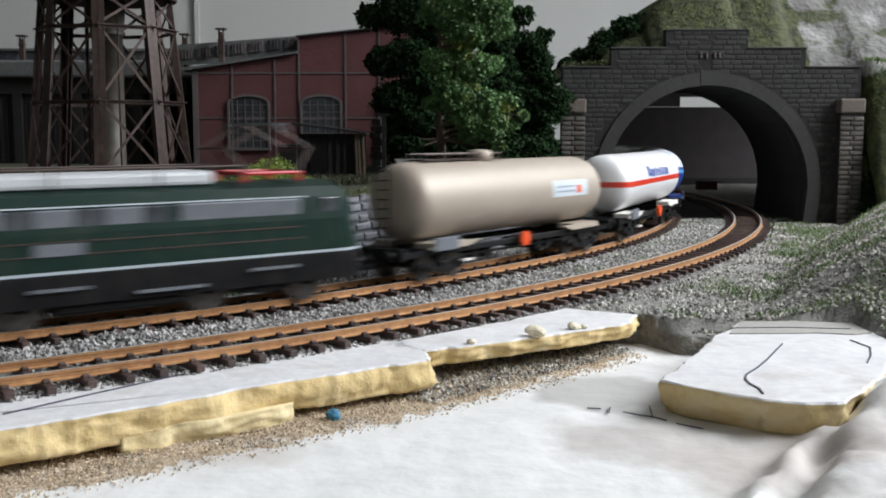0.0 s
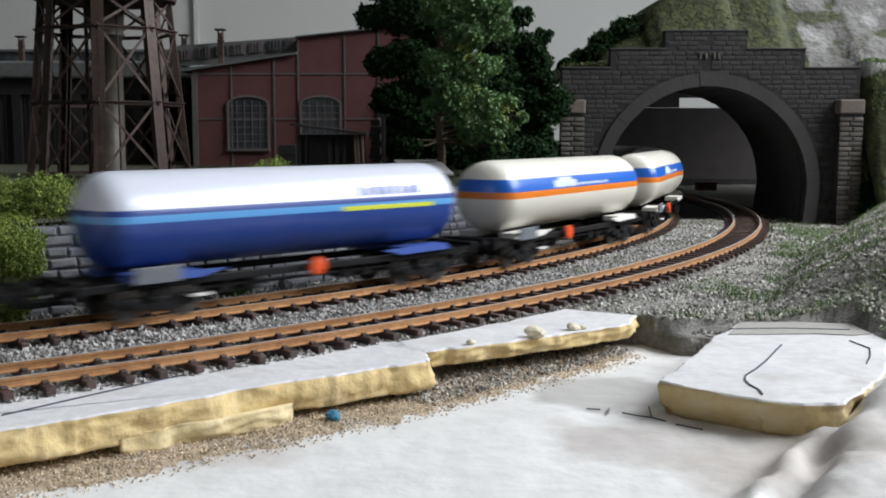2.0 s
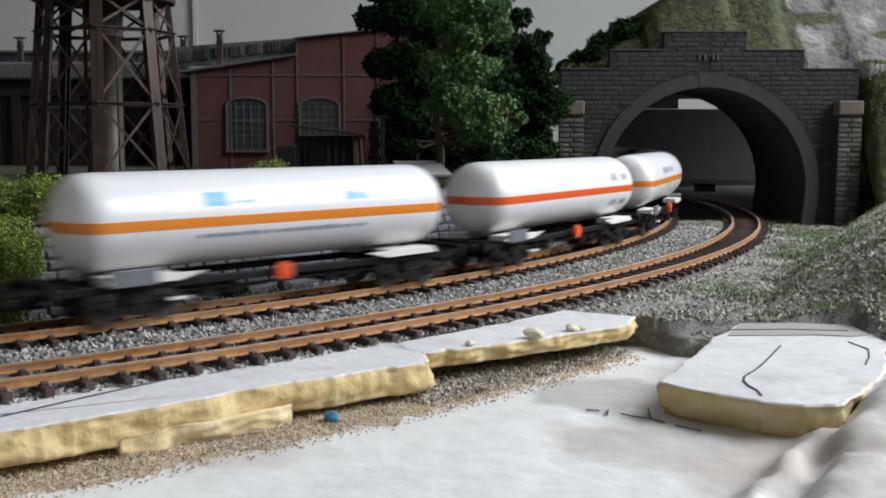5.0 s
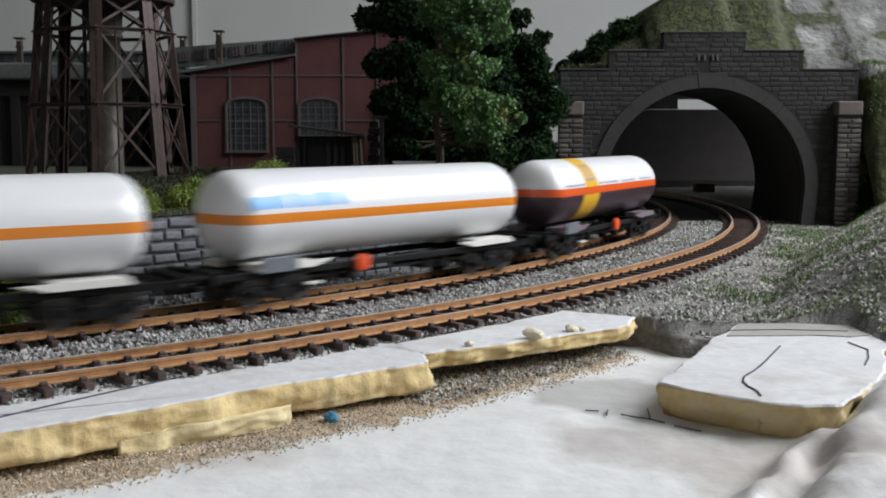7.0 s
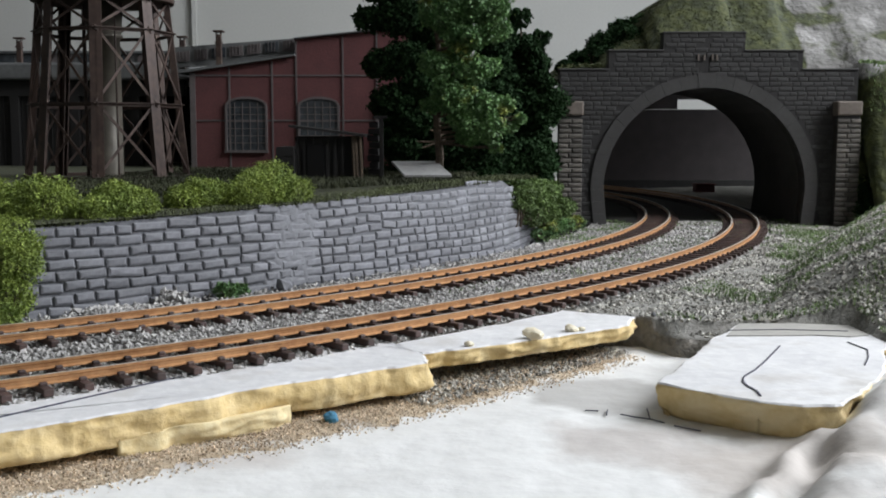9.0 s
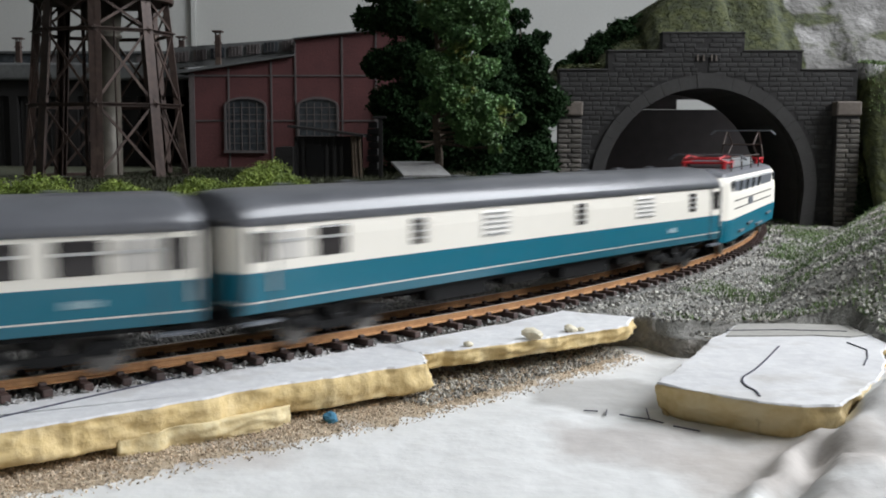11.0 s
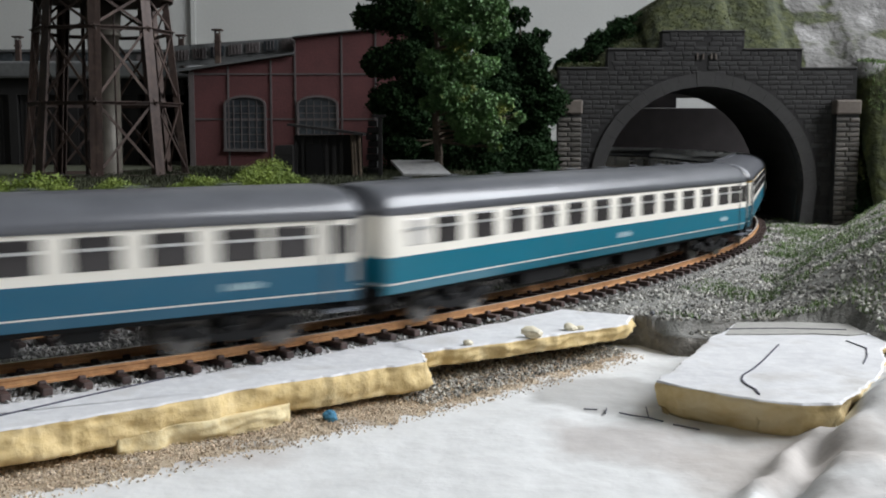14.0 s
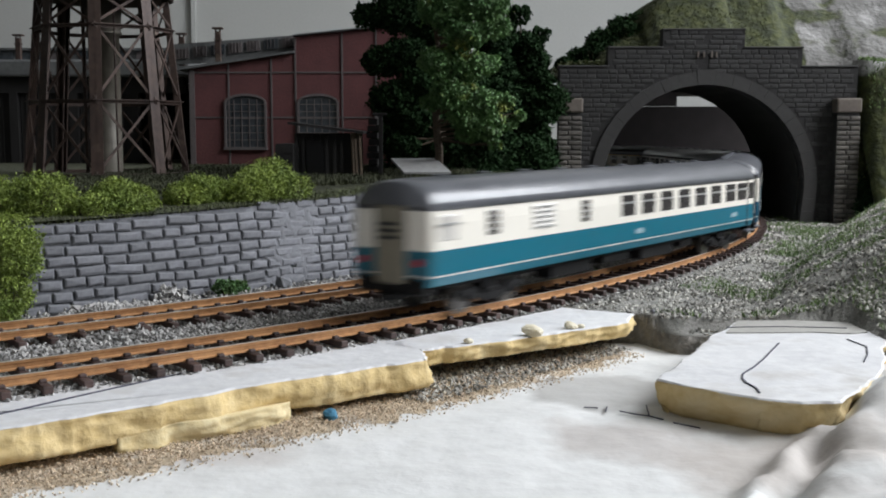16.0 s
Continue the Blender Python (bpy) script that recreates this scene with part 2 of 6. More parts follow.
WHITEINK = mat("white_ink", (0.60, 0.66, 0.70), (0.52, 0.58, 0.63), 0.4, scale=300, bump=0)
YELLOW = mat("yellow_paint", (0.75, 0.42, 0.02), (0.70, 0.38, 0.02), 0.35, scale=300, bump=0)
BLUEFOAM = mat("blue_scrap", (0.06, 0.22, 0.34), (0.04, 0.15, 0.25), 0.8, scale=700, bump=0.8)


# ---- building helpers ----
def mesh(name, verts, faces, material, smooth=False):
    me = bpy.data.meshes.new(name)
    me.from_pydata([tuple(v) for v in verts], [], [tuple(f) for f in faces])
    for m in (material if isinstance(material, (list, tuple)) else [material]):
        me.materials.append(m)
    if smooth:
        me.shade_smooth()
    return me


def part(name, bm, material, parent=None, label="", smooth=False, m=None):
    """One mesh object from a bmesh (or ready mesh data), under a thing or a part."""
    if isinstance(bm, bmesh.types.BMesh):
        bmesh.ops.recalc_face_normals(bm, faces=bm.faces)
        me = bpy.data.meshes.new(name)
        bm.to_mesh(me)
        bm.free()
        for k in (material if isinstance(material, (list, tuple)) else [material]):
            me.materials.append(k)
        if smooth:
            me.shade_smooth()
    else:
        me = bm
    ob = new(name, me)
    ob.parent = parent
    if m is not None:
        ob.matrix_basis = m
    return tagged(ob, label)


def thing(name, label, category, group="", m=None):
    ob = new(name)
    ob.empty_display_size = 0.01
    if m is not None:
        ob.matrix_basis = m
    return tagged(ob, label, category, group)


def box(bm, x0, x1, y0, y1, z0, z1, m=None, bevel=0.0):
    b = bmesh.new() if bevel else bm
    vs = [b.verts.new((x, y, z)) for z in (z0, z1) for y in (y0, y1) for x in (x0, x1)]
    for f in ((0, 2, 3, 1), (4, 5, 7, 6), (0, 1, 5, 4), (2, 6, 7, 3), (0, 4, 6, 2), (1, 3, 7, 5)):
        b.faces.new([vs[i] for i in f])
    if bevel:
        bmesh.ops.bevel(b, geom=b.edges[:], offset=bevel, segments=2, affect="EDGES", profile=0.5)
        add(bm, b, m)
    elif m is not None:
        bmesh.ops.transform(bm, matrix=m, verts=vs)
    return bm


def add(bm, b, m=None):
    """Put the bmesh b into bm."""
    if m is not None:
        bmesh.ops.transform(b, matrix=m, verts=b.verts[:])
    at = {v: bm.verts.new(v.co) for v in b.verts}
    for f in b.faces:
        bm.faces.new([at[v] for v in f.verts])
    b.free()
    return bm


def rod(bm, a, b, r, n=6, r2=None):
    a, b = Vector(a), Vector(b)
    q = (b - a).to_track_quat("Z", "Y").to_matrix()
    r2 = r if r2 is None else r2
    lo = [bm.verts.new(a + q @ Vector((r * math.cos(2 * math.pi * i / n), r * math.sin(2 * math.pi * i / n), 0))) for i in range(n)]
    hi = [bm.verts.new(b + q @ Vector((r2 * math.cos(2 * math.pi * i / n), r2 * math.sin(2 * math.pi * i / n), 0))) for i in range(n)]
    for i in range(n):
        bm.faces.new((lo[i], lo[(i + 1) % n], hi[(i + 1) % n], hi[i]))
    bm.faces.new(lo[::-1])
    bm.faces.new(hi)
    return bm


def angle_bar(bm, a, b, w, side=Vector((0, 0, 1))):
    """An L-shaped steel section from a to b."""
    a, b = Vector(a), Vector(b)
    d = (b - a).normalized()
    u = d.cross(side).normalized()
    v = d.cross(u).normalized()
    t = w * 0.22
    prof = [(0, 0), (w, 0), (w, t), (t, t), (t, w), (0, w)]
    lo = [bm.verts.new(a + u * p + v * q) for p, q in prof]
    hi = [bm.verts.new(b + u * p + v * q) for p, q in prof]
    for i in range(6):
        bm.faces.new((lo[i], lo[(i + 1) % 6], hi[(i + 1) % 6], hi[i]))
    bm.faces.new(lo[::-1])
    bm.faces.new(hi)
    return bm


def flat(bm, a, b, w, t, up=Vector((0, -1, 0))):
    """A flat bar from a to b."""
    a, b = Vector(a), Vector(b)
    d = (b - a).normalized()
    u = d.cross(up).normalized() * w / 2
    v = up.normalized() * t / 2
    vs = [bm.verts.new(p + i * u + j * v) for p in (a, b) for i, j in ((-1, -1), (1, -1), (1, 1), (-1, 1))]
    for f in ((0, 3, 2, 1), (4, 5, 6, 7), (0, 1, 5, 4), (1, 2, 6, 5), (2, 3, 7, 6), (3, 0, 4, 7)):
        bm.faces.new([vs[i] for i in f])
    return bm


def prism(bm, pts, y0, y1):
    """A polygon of (x, z) pulled from y0 to y1."""
    lo, hi = [bm.verts.new((x, y0, z)) for x, z in pts], [bm.verts.new((x, y1, z)) for x, z in pts]
    k = len(pts)
    for i in range(k):
        bm.faces.new((lo[i], lo[(i + 1) % k], hi[(i + 1) % k], hi[i]))
    bm.faces.new(lo)
    bm.faces.new(hi[::-1])
    return bm


def lathe(bm, prof, n=28, axis="X", at=(0, 0, 0)):
    """A profile of (along, radius) turned round an axis."""
    rings = []
    for a, r in prof:
        ring = []
        for i in range(n):
            c, s = r * math.cos(2 * math.pi * i / n), r * math.sin(2 * math.pi * i / n)
            p = {"X": (a, c, s), "Y": (c, a, s), "Z": (c, s, a)}[axis]
            ring.append(bm.verts.new(Vector(p) + Vector(at)))
        rings.append(ring)
    for p, q in zip(rings, rings[1:]):
        for i in range(n):
            bm.faces.new((p[i], p[(i + 1) % n], q[(i + 1) % n], q[i]))
    bm.faces.new(rings[0])
    bm.faces.new(rings[-1][::-1])
    return bm


def polar(r, deg, z=0.0):
    a = radians(deg)
    return Vector((CX + r * math.cos(a), CY + r * math.sin(a), z))


def along(r, s):
    """Place and heading (radians) on the closed oval of radius r, s metres from the curve's easternmost point, counter-clockwise."""
    half = math.pi * r
    total = 2 * half + 2 * STRAIGHT
    s = (s + half / 2) % total
    if s < half:
        a = -math.pi / 2 + s / r
        return Vector((CX + r * math.cos(a), CY + r * math.sin(a), 0)), a + math.pi / 2
    s -= half
    if s < STRAIGHT:
        return Vector((CX - s, CY + r, 0)), math.pi
    s -= STRAIGHT
    if s < half:
        a = math.pi / 2 + s / r
        return Vector((CX - STRAIGHT + r * math.cos(a), CY + r * math.sin(a), 0)), a + math.pi / 2
    return Vector((CX - STRAIGHT + s - half, CY - r, 0)), 2 * math.pi


def sweep(bm, r, prof, s0, s1, step, mats=None):
    """A cross-section (across, up) carried along the oval; outwards is positive."""
    n = max(2, int((s1 - s0) / step))
    rings = []
    for i in range(n + 1):
        p, h = along(r, s0 + (s1 - s0) * i / n)
        out = Vector((math.sin(h), -math.cos(h), 0))
        rings.append([bm.verts.new(p + out * u + Vector((0, 0, w))) for u, w in prof])
    k = len(prof)
    for a, b in zip(rings, rings[1:]):
        for i in range(k):
            f = bm.faces.new((a[i], a[(i + 1) % k], b[(i + 1) % k], b[i]))
            if mats:
                f.material_index = mats[i]
    bm.faces.new(rings[0])
    bm.faces.new(rings[-1][::-1])
    return bm


RNG = np.random.default_rng(7)


def grains(name, pts, size, material, parent=None, spread=0.45, label=""):
    """Many small irregular stones round the points given."""
    n = len(pts)
    o = np.array([(1, 0, 0), (-1, 0, 0), (0, 1, 0), (0, -1, 0), (0, 0, 1), (0, 0, -1)], float)
    f = np.array([(0, 2, 4), (2, 1, 4), (1, 3, 4), (3, 0, 4), (2, 0, 5), (1, 2, 5), (3, 1, 5), (0, 3, 5)])
    sz = size * RNG.uniform(1 - spread, 1 + spread, (n, 1, 1))
    v = o[None] * RNG.uniform(0.55, 1.2, (n, 6, 1)) + RNG.normal(0, 0.18, (n, 6, 3))
    a = RNG.uniform(0, 6.283, n)
    t = RNG.uniform(-0.7, 0.7, n)
    v[:, :, 0], v[:, :, 2] = v[:, :, 0] * np.cos(t)[:, None] - v[:, :, 2] * np.sin(t)[:, None], v[:, :, 0] * np.sin(t)[:, None] + v[:, :, 2] * np.cos(t)[:, None]
    v[:, :, 0], v[:, :, 1] = v[:, :, 0] * np.cos(a)[:, None] - v[:, :, 1] * np.sin(a)[:, None], v[:, :, 0] * np.sin(a)[:, None] + v[:, :, 1] * np.cos(a)[:, None]
    v = v * sz * 0.5 + np.asarray(pts)[:, None, :]
    faces = (f[None] + 6 * np.arange(n)[:, None, None]).reshape(-1, 3)
    ob = new(name, mesh(name, v.reshape(-1, 3).tolist(), faces.tolist(), material))
    ob.parent = parent
    return tagged(ob, label, kind="stuff")


def leaf_mesh(name, pts, size, material, up=0.0, spread=0.5):
    """Small folded leaves, one at each point, turned at random."""
    n = len(pts)
    nor = RNG.normal(0, 1, (n, 3))
    nor[:, 2] += up
    nor /= np.linalg.norm(nor, axis=1)[:, None] + 1e-9
    u = np.cross(nor, RNG.normal(0, 1, (n, 3)))
    u /= np.linalg.norm(u, axis=1)[:, None] + 1e-9
    w = np.cross(nor, u)
    s = size * RNG.uniform(1 - spread, 1 + spread, (n, 1))
    p = np.asarray(pts)
    quad = np.stack([p - u * s * 0.6, p + w * s * 0.4 + nor * s * 0.15, p + u * s * 0.6, p - w * s * 0.4 + nor * s * 0.15], 1)
    faces = np.arange(4 * n).reshape(n, 4)
    return mesh(name, quad.reshape(-1, 3).tolist(), faces.tolist(), material)


def cloud(lobes, n, hollow=0.55):
    """Points in the outer part of several ellipsoids, gathered into tufts."""
    vol = np.array([a * b * c for _, (a, b, c) in lobes]) ** 0.67
    pick = RNG.choice(len(lobes), n // 12, p=vol / vol.sum())
    d = RNG.normal(0, 1, (len(pick), 3))
    d /= np.linalg.norm(d, axis=1)[:, None]
    d *= RNG.uniform(hollow, 1.0, (len(pick), 1)) ** 0.5
    c = np.array([lobes[i][0] for i in pick], float) + d * np.array([lobes[i][1] for i in pick], float)
    r = np.array([min(lobes[i][1]) for i in pick])[:, None, None]
    pts = c[:, None, :] + RNG.normal(0, 0.13, (len(pick), 12, 3)) * r
    return pts.reshape(-1, 3)


def bush(name, lobes, n, size, material, label, category="bush", group=""):
    b = thing(name, label, category, group, m=Matrix.Translation((lobes[0][0][0], lobes[0][0][1], min(c[2] - r[2] for c, r in lobes))))
    o = Vector(b.location)
    local = [((c[0] - o.x, c[1] - o.y, c[2] - o.z), r) for c, r in lobes]
    me = leaf_mesh("foliage", cloud(local, n), size, material, 0.6)
    part("foliage", me, None, b)
    bm = bmesh.new()
    for c, r in local:
        for k in range(3):
            a = RNG.uniform(0, 6.28)
            rod(bm, (c[0], c[1], 0.0), (c[0] + math.cos(a) * r[0] * 0.5, c[1] + math.sin(a) * r[1] * 0.5, c[2] + r[2] * 0.4), 0.0007, 5, 0.0002)
    part("twig", bm, BARK, b)
    return b


# ---- the room ----
def room():
    X0, X1, Y0, Y1, Z0, Z1 = -3.4, 1.26, -1.6, 2.12, -1.0, 1.6
    T = 0.12
    def wall(name, *b):
        return tagged(part(name, box(bmesh.new(), *b), WALLPAINT), "plain pale grey painted room wall", "wall", kind="structure")
    wall("wall_north", X0, X1, Y1, Y1 + T, Z0, Z1)
    wall("wall_south", X0, X1, Y0 - T, Y0, Z0, Z1)
    wall("wall_west", X0 - T, X0, Y0 - T, Y1 + T, Z0, Z1)
    bm = bmesh.new()
    y0, y1, z0, z1 = -0.40, 1.20, 0.42, 1.42
    for b in ((Y0 - T, y0, Z0, Z1), (y1, Y1 + T, Z0, Z1), (y0, y1, Z0, z0), (y0, y1, z1, Z1)):
        box(bm, X1, X1 + T, *b)
    tagged(part("wall_east", bm, WALLPAINT), "pale grey painted room wall with a window opening", "wall", kind="structure")
    tagged(part("floor", box(bmesh.new(), X0, X1, Y0, Y1, Z0 - 0.1, Z0), FLOORING), "brown wooden room floor", "floor", kind="structure")
    tagged(part("ceiling", box(bmesh.new(), X0, X1, Y0, Y1, Z1, Z1 + 0.1), WALLPAINT), "plain pale ceiling", "ceiling", kind="structure")
    tagged(part("trim", box(bmesh.new(), -0.485, -0.477, Y1 - 0.012, Y1 - 0.001, -0.9, Z1), WALLPAINT), "painted joint strip on the room wall", "trim", kind="structure")
    # the layout's table
    t = thing("layout_table", "plywood table top carrying the model railway", "table")
    part("tabletop", box(bmesh.new(), -2.75, 1.0, 0.0, 2.0, BASE - 0.024, BASE - 0.003, bevel=0.002), PLY, t)
    for x in (-2.6, -0.9, 0.9):
        for y in (0.15, 1.9):
            part("leg", box(bmesh.new(), x - 0.025, x + 0.025, y - 0.025, y + 0.025, -1.0, BASE - 0.024, bevel=0.003), PLY, t)


room()


def hashed(x, y, s):
    return noise.noise(Vector((x * s, y * s, 3.1)))


# ---- ground sheets ----
def plaster_base():
    """The white plaster bed, with a lump of plaster rising at the front corner."""
    nx, ny = 260, 190
    vs, fs = [], []
    for j in range(ny + 1):
        for i in range(nx + 1):
            x, y = -0.30 + 0.62 * i / nx, 0.02 + 0.45 * j / ny
            z = BASE + 0.0006 * hashed(x, y, 45) + 0.0003 * hashed(x, y, 160)
            q = max(0.0, min(1.0, (x - 0.0745 - 0.49 * (y - 0.22) + 0.003 * hashed(x, y, 55) + 0.0015 * hashed(x, y, 160)) / 0.0105))
            fade = max(0.0, min(1.0, (0.36 - y) / 0.05))
            z += (0.0086 + 0.0022 * hashed(x, y, 75) * (y < 0.262) + 0.0007 * hashed(x, y, 220)) * q * q * (3 - 2 * q) * fade
            k = (x - 0.0700 - 0.60 * (y - 0.22) + 0.003 * hashed(x, y, 70)) / 0.0042
            z += 0.0042 * math.exp(-k * k) * max(0.0, min(1.0, (0.274 - y) / 0.012)) * (1 + 0.6 * hashed(x, y, 110))
            d = max(0.0, min(1.0, (x - 0.1000 - 0.72 * (y - 0.259) + 0.002 * hashed(x, y, 120)) / 0.007))
            z += 0.0042 * d * d * (3 - 2 * d) * max(0.0, min(1.0, (y - 0.235) / 0.03)) * max(0.0, min(1.0, (0.345 - y) / 0.03))
            vs.append((x, y, z))
    for j in range(ny):
        for i in range(nx):
            a = j * (nx + 1) + i
            fs.append((a, a + 1, a + nx + 2, a + nx + 1))
    me = mesh("ground", vs, fs, [PLASTER, SAND], True)
    for f in me.polygons:
        c = f.center
        d = Vector((c.x - CX, c.y - CY))
        if d.length < 0.949 + 0.006 * hashed(c.x, c.y, 110) and math.degrees(math.atan2(d.y, d.x)) < -40.8:
            f.material_index = 1
    ob = new("ground", me)
    tagged(ob, "smeared white plaster ground with grey patches", "ground", kind="structure")
    bm = box(bmesh.new(), -2.72, 0.98, 0.01, 1.98, BASE - 0.003, BASE - 0.0025)
    tagged(part("ground_board", bm, PLASTER), "plastered layout base under the scenery", "ground", kind="structure")


plaster_base()


def bank(x, y):
    """Height of the bank that rises beside the line."""
    bx = 0.11 + (y - 0.37) * 0.39 if y < 0.54 else 0.176 + (y - 0.54) * 0.5
    d = (x - bx) * 0.9 + 0.003 * hashed(x, y, 40)
    up = 0.0 if d <= 0 else 0.052 * (1 - math.exp(-d / 0.052 * 0.80))
    q = max(0.0, min(1.0, (math.degrees(math.atan2(y - CY, x - CX)) + 39.3) / 5.5))
    return up * q * q * (3 - 2 * q)


def terrain_z(x, y):
    if y < 0.3735 + 0.002 * hashed(x, y, 150) and x < 0.1435:      # recess for the foam board
        return -0.0100
    return BED - 0.0005 + bank(x, y) + 0.0007 * hashed(x, y, 90) + 0.0012 * hashed(x, y, 28)


def gravel_ground():
    na, nr = 170, 130
    vs, fs = [], []
    for j in range(nr + 1):
        for i in range(na + 1):
            r = 0.922 + 0.50 * (j / nr) ** 1.3
            edge = -39.7 + 0.35 * hashed(r, 2, 60)
            p = polar(r, edge + (22.0 - edge) * i / na)
            k = min(1, (r - 0.922) / 0.02)
            p = p + Vector((0, 0.0014 * hashed(p.x, p.y, 350) * (i < 2), 0))
            vs.append((p.x, p.y, BED + k * (terrain_z(p.x, p.y) - BED)))
    w = na + 1
    for j in range(nr):
        for i in range(na):
            a = j * w + i
            fs.append((a, a + 1, a + w + 1, a + w))
    # the cut edge down to the plaster base
    base = len(vs)
    for j in range(nr + 1):
        x, y, z = vs[j * w]
        vs.append((x - 0.0008 + 0.0012 * hashed(x, y, 300), y - 0.0015 + 0.001 * hashed(x, y, 250), BASE - 0.001))
    for j in range(nr):
        fs.append((j * w, (j + 1) * w, base + j + 1, base + j))
    me = mesh("ground_gravel", vs, fs, [GRAVEL_BED, mat("cut_edge", (0.33, 0.31, 0.28), (0.16, 0.15, 0.135), 0.95, scale=300, bump=1.0, depth=0.003)], True)
    for k in range(len(fs) - nr, len(fs)):
        me.polygons[k].material_index = 1
    tagged(new("ground_gravel", me), "grey gravel ground rising into a grassy bank", "ground", kind="structure")


gravel_ground()


def trackbed():
    bm = bmesh.new()
    mid = (R_NEAR + R_FAR) / 2
    prof = [(0.044, BED), (0.047, BASE - 0.002), (-0.075, BASE - 0.002), (-0.075, BED - 0.0005), (-0.055, BED)]
    half = math.pi * mid / 2
    sweep(bm, mid, prof, -half, 3 * half + 2 * STRAIGHT - 0.001, 0.03)
    tagged(part("ground_trackbed", bm, GRAVEL_BED), "grey ballasted trackbed", "trackbed", kind="structure")


trackbed()


def tunnel_floor():
    """Board under the tracks inside the tunnel, coloured dark for shade; ballast ends here."""
    bm = bmesh.new()
    mid = (R_NEAR + R_FAR) / 2
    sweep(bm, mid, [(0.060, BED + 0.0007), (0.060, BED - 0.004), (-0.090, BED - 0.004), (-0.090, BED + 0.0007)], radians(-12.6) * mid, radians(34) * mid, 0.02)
    # both boards are near black in colour to stand in for shade
    bare = mat("shade_board", (0.030, 0.028, 0.028), (0.017, 0.016, 0.016), 0.9, scale=200, bump=0.4)
    tagged(part("floor_back", box(bmesh.new(), 0.080, 0.660, 0.800, 1.399, BASE - 0.002, BASE + 0.001), bare), "board behind the tunnel, coloured dark for the shade there", "floor", kind="structure")
    tagged(part("floor_tunnel", bm, mat("tunnel_shade_board", (0.022, 0.021, 0.020), (0.012, 0.011, 0.011), 0.9, scale=300, bump=0.5)), "board floor inside the tunnel, its shade put into the dark colour", "floor", kind="structure")


tunnel_floor()


def terrace():
    """Ground on top of the retaining wall, with grass along its edge."""
    vs, fs = [], []
    na, nr = 120, 30
    for i in range(na + 1):
        a = -100 + 220 * i / na
        for j in range(nr + 1):
            k = j / nr
            rim = 0.781 if a < -28 else 0.781 - 0.0026 * (a + 28) if a < -12 else 0.739
            top = 0.027 + 0.0072 * max(0, min(1, (a + 49) / 21))
            if a > -27.5:
                top = max(-0.004, 0.0342 - 0.0042 * (a + 27.5)) if a < -15 else -0.004
            r = rim * (1 - k) + 0.05 * k
            p = polar(r, a)
            z = top + (TERRACE + 0.001 - top) * min(1, k * 7) + 0.0008 * hashed(p.x, p.y, 60)
            vs.append((p.x, p.y, z))
    w = nr + 1
    for i in range(na):
        for j in range(nr):
            b = i * w + j
            fs.append((b, b + w, b + w + 1, b + 1))
    tagged(new("ground_terrace", mesh("ground_terrace", vs, fs, SOIL, True)), "dark earth terrace above the retaining wall", "ground", kind="structure")
    bm = box(bmesh.new(), CX - STRAIGHT, CX + 0.05, CY - 0.77, CY + 0.77, BASE - 0.002, TERRACE - 0.002)
    tagged(part("ground_yard", bm, SOIL), "dark earth yard", "ground", kind="structure")


terrace()


# ---- tracks ----
def track(r, label):
    t = thing("railway_track", label, "track", "tracks", m=polar(r, 0) and Matrix.Translation((0, 0, 0)))
    half = math.pi * r / 2
    head, web, foot = 0.00055, 0.00030, 0.0011
    prof = [(-head, 0), (head, 0), (head, -0.0007), (web, -0.0010), (web, -0.0019), (foot, -0.0022), (foot, -0.0025),
            (-foot, -0.0025), (-foot, -0.0022), (-web, -0.0019), (-web, -0.0010), (-head, -0.0007)]
    for side in (1, -1):
        bm = bmesh.new()
        off = [(u + side * (GAUGE / 2 + head), w) for u, w in prof]
        sweep(bm, r, off, -half, 3 * half + 2 * STRAIGHT - 0.0005, 0.012, [1] + [0] * 11)
        ob = part("rail", bm, [RUST, SHINE], t, "rust-brown rail with a polished head")
    # sleepers with their rail chairs
    bm = bmesh.new()
    box(bm, -0.0013, 0.0013, -0.0150, 0.0150, -0.0046, -0.0026, bevel=0.0003)
    for y in (-1, 1):
        for o in (-1, 1):
            yy = y * (GAUGE / 2 + head) + o * 0.0017
            box(bm, -0.0010, 0.0010, yy - 0.0007, yy + 0.0007, -0.0027, -0.0016, bevel=0.00035)
    bmesh.ops.recalc_face_normals(bm, faces=bm.faces)
    me = bpy.data.meshes.new("sleeper")
    bm.to_mesh(me)
    me.materials.append(SLEEPER)
    pitch = 0.0097
    n = int((4 * half + 2 * STRAIGHT) / pitch)
    rest_v, rest_f = [], []
    bm.free()
    cube = [(x, y, z) for z in (-0.0046, -0.0026) for y in (-0.015, 0.015) for x in (-0.0013, 0.0013)]
    for i in range(n):
        s = -half + i * pitch
        p, h = along(r, s)
        if -1.02 < s / r < 0.08:
            part("sleeper", me, None, t, m=Matrix.Translation(p + Vector((RNG.normal(0, 0.0002), 0, 0))) @ Matrix.Rotation(h + RNG.normal(0, 0.012), 4, "Z"))
        else:
            m = Matrix.Translation(p) @ Matrix.Rotation(h, 4, "Z")
            k = len(rest_v)
            rest_v += [m @ Vector(c) for c in cube]
            rest_f += [[k + q for q in f] for f in ((0, 2, 3, 1), (4, 5, 7, 6), (0, 1, 5, 4), (2, 6, 7, 3), (0, 4, 6, 2), (1, 3, 7, 5))]
    tagged(part("sleepers", mesh("sleepers", rest_v, rest_f, SLEEPER), None, t), kind="stuff")
    return t


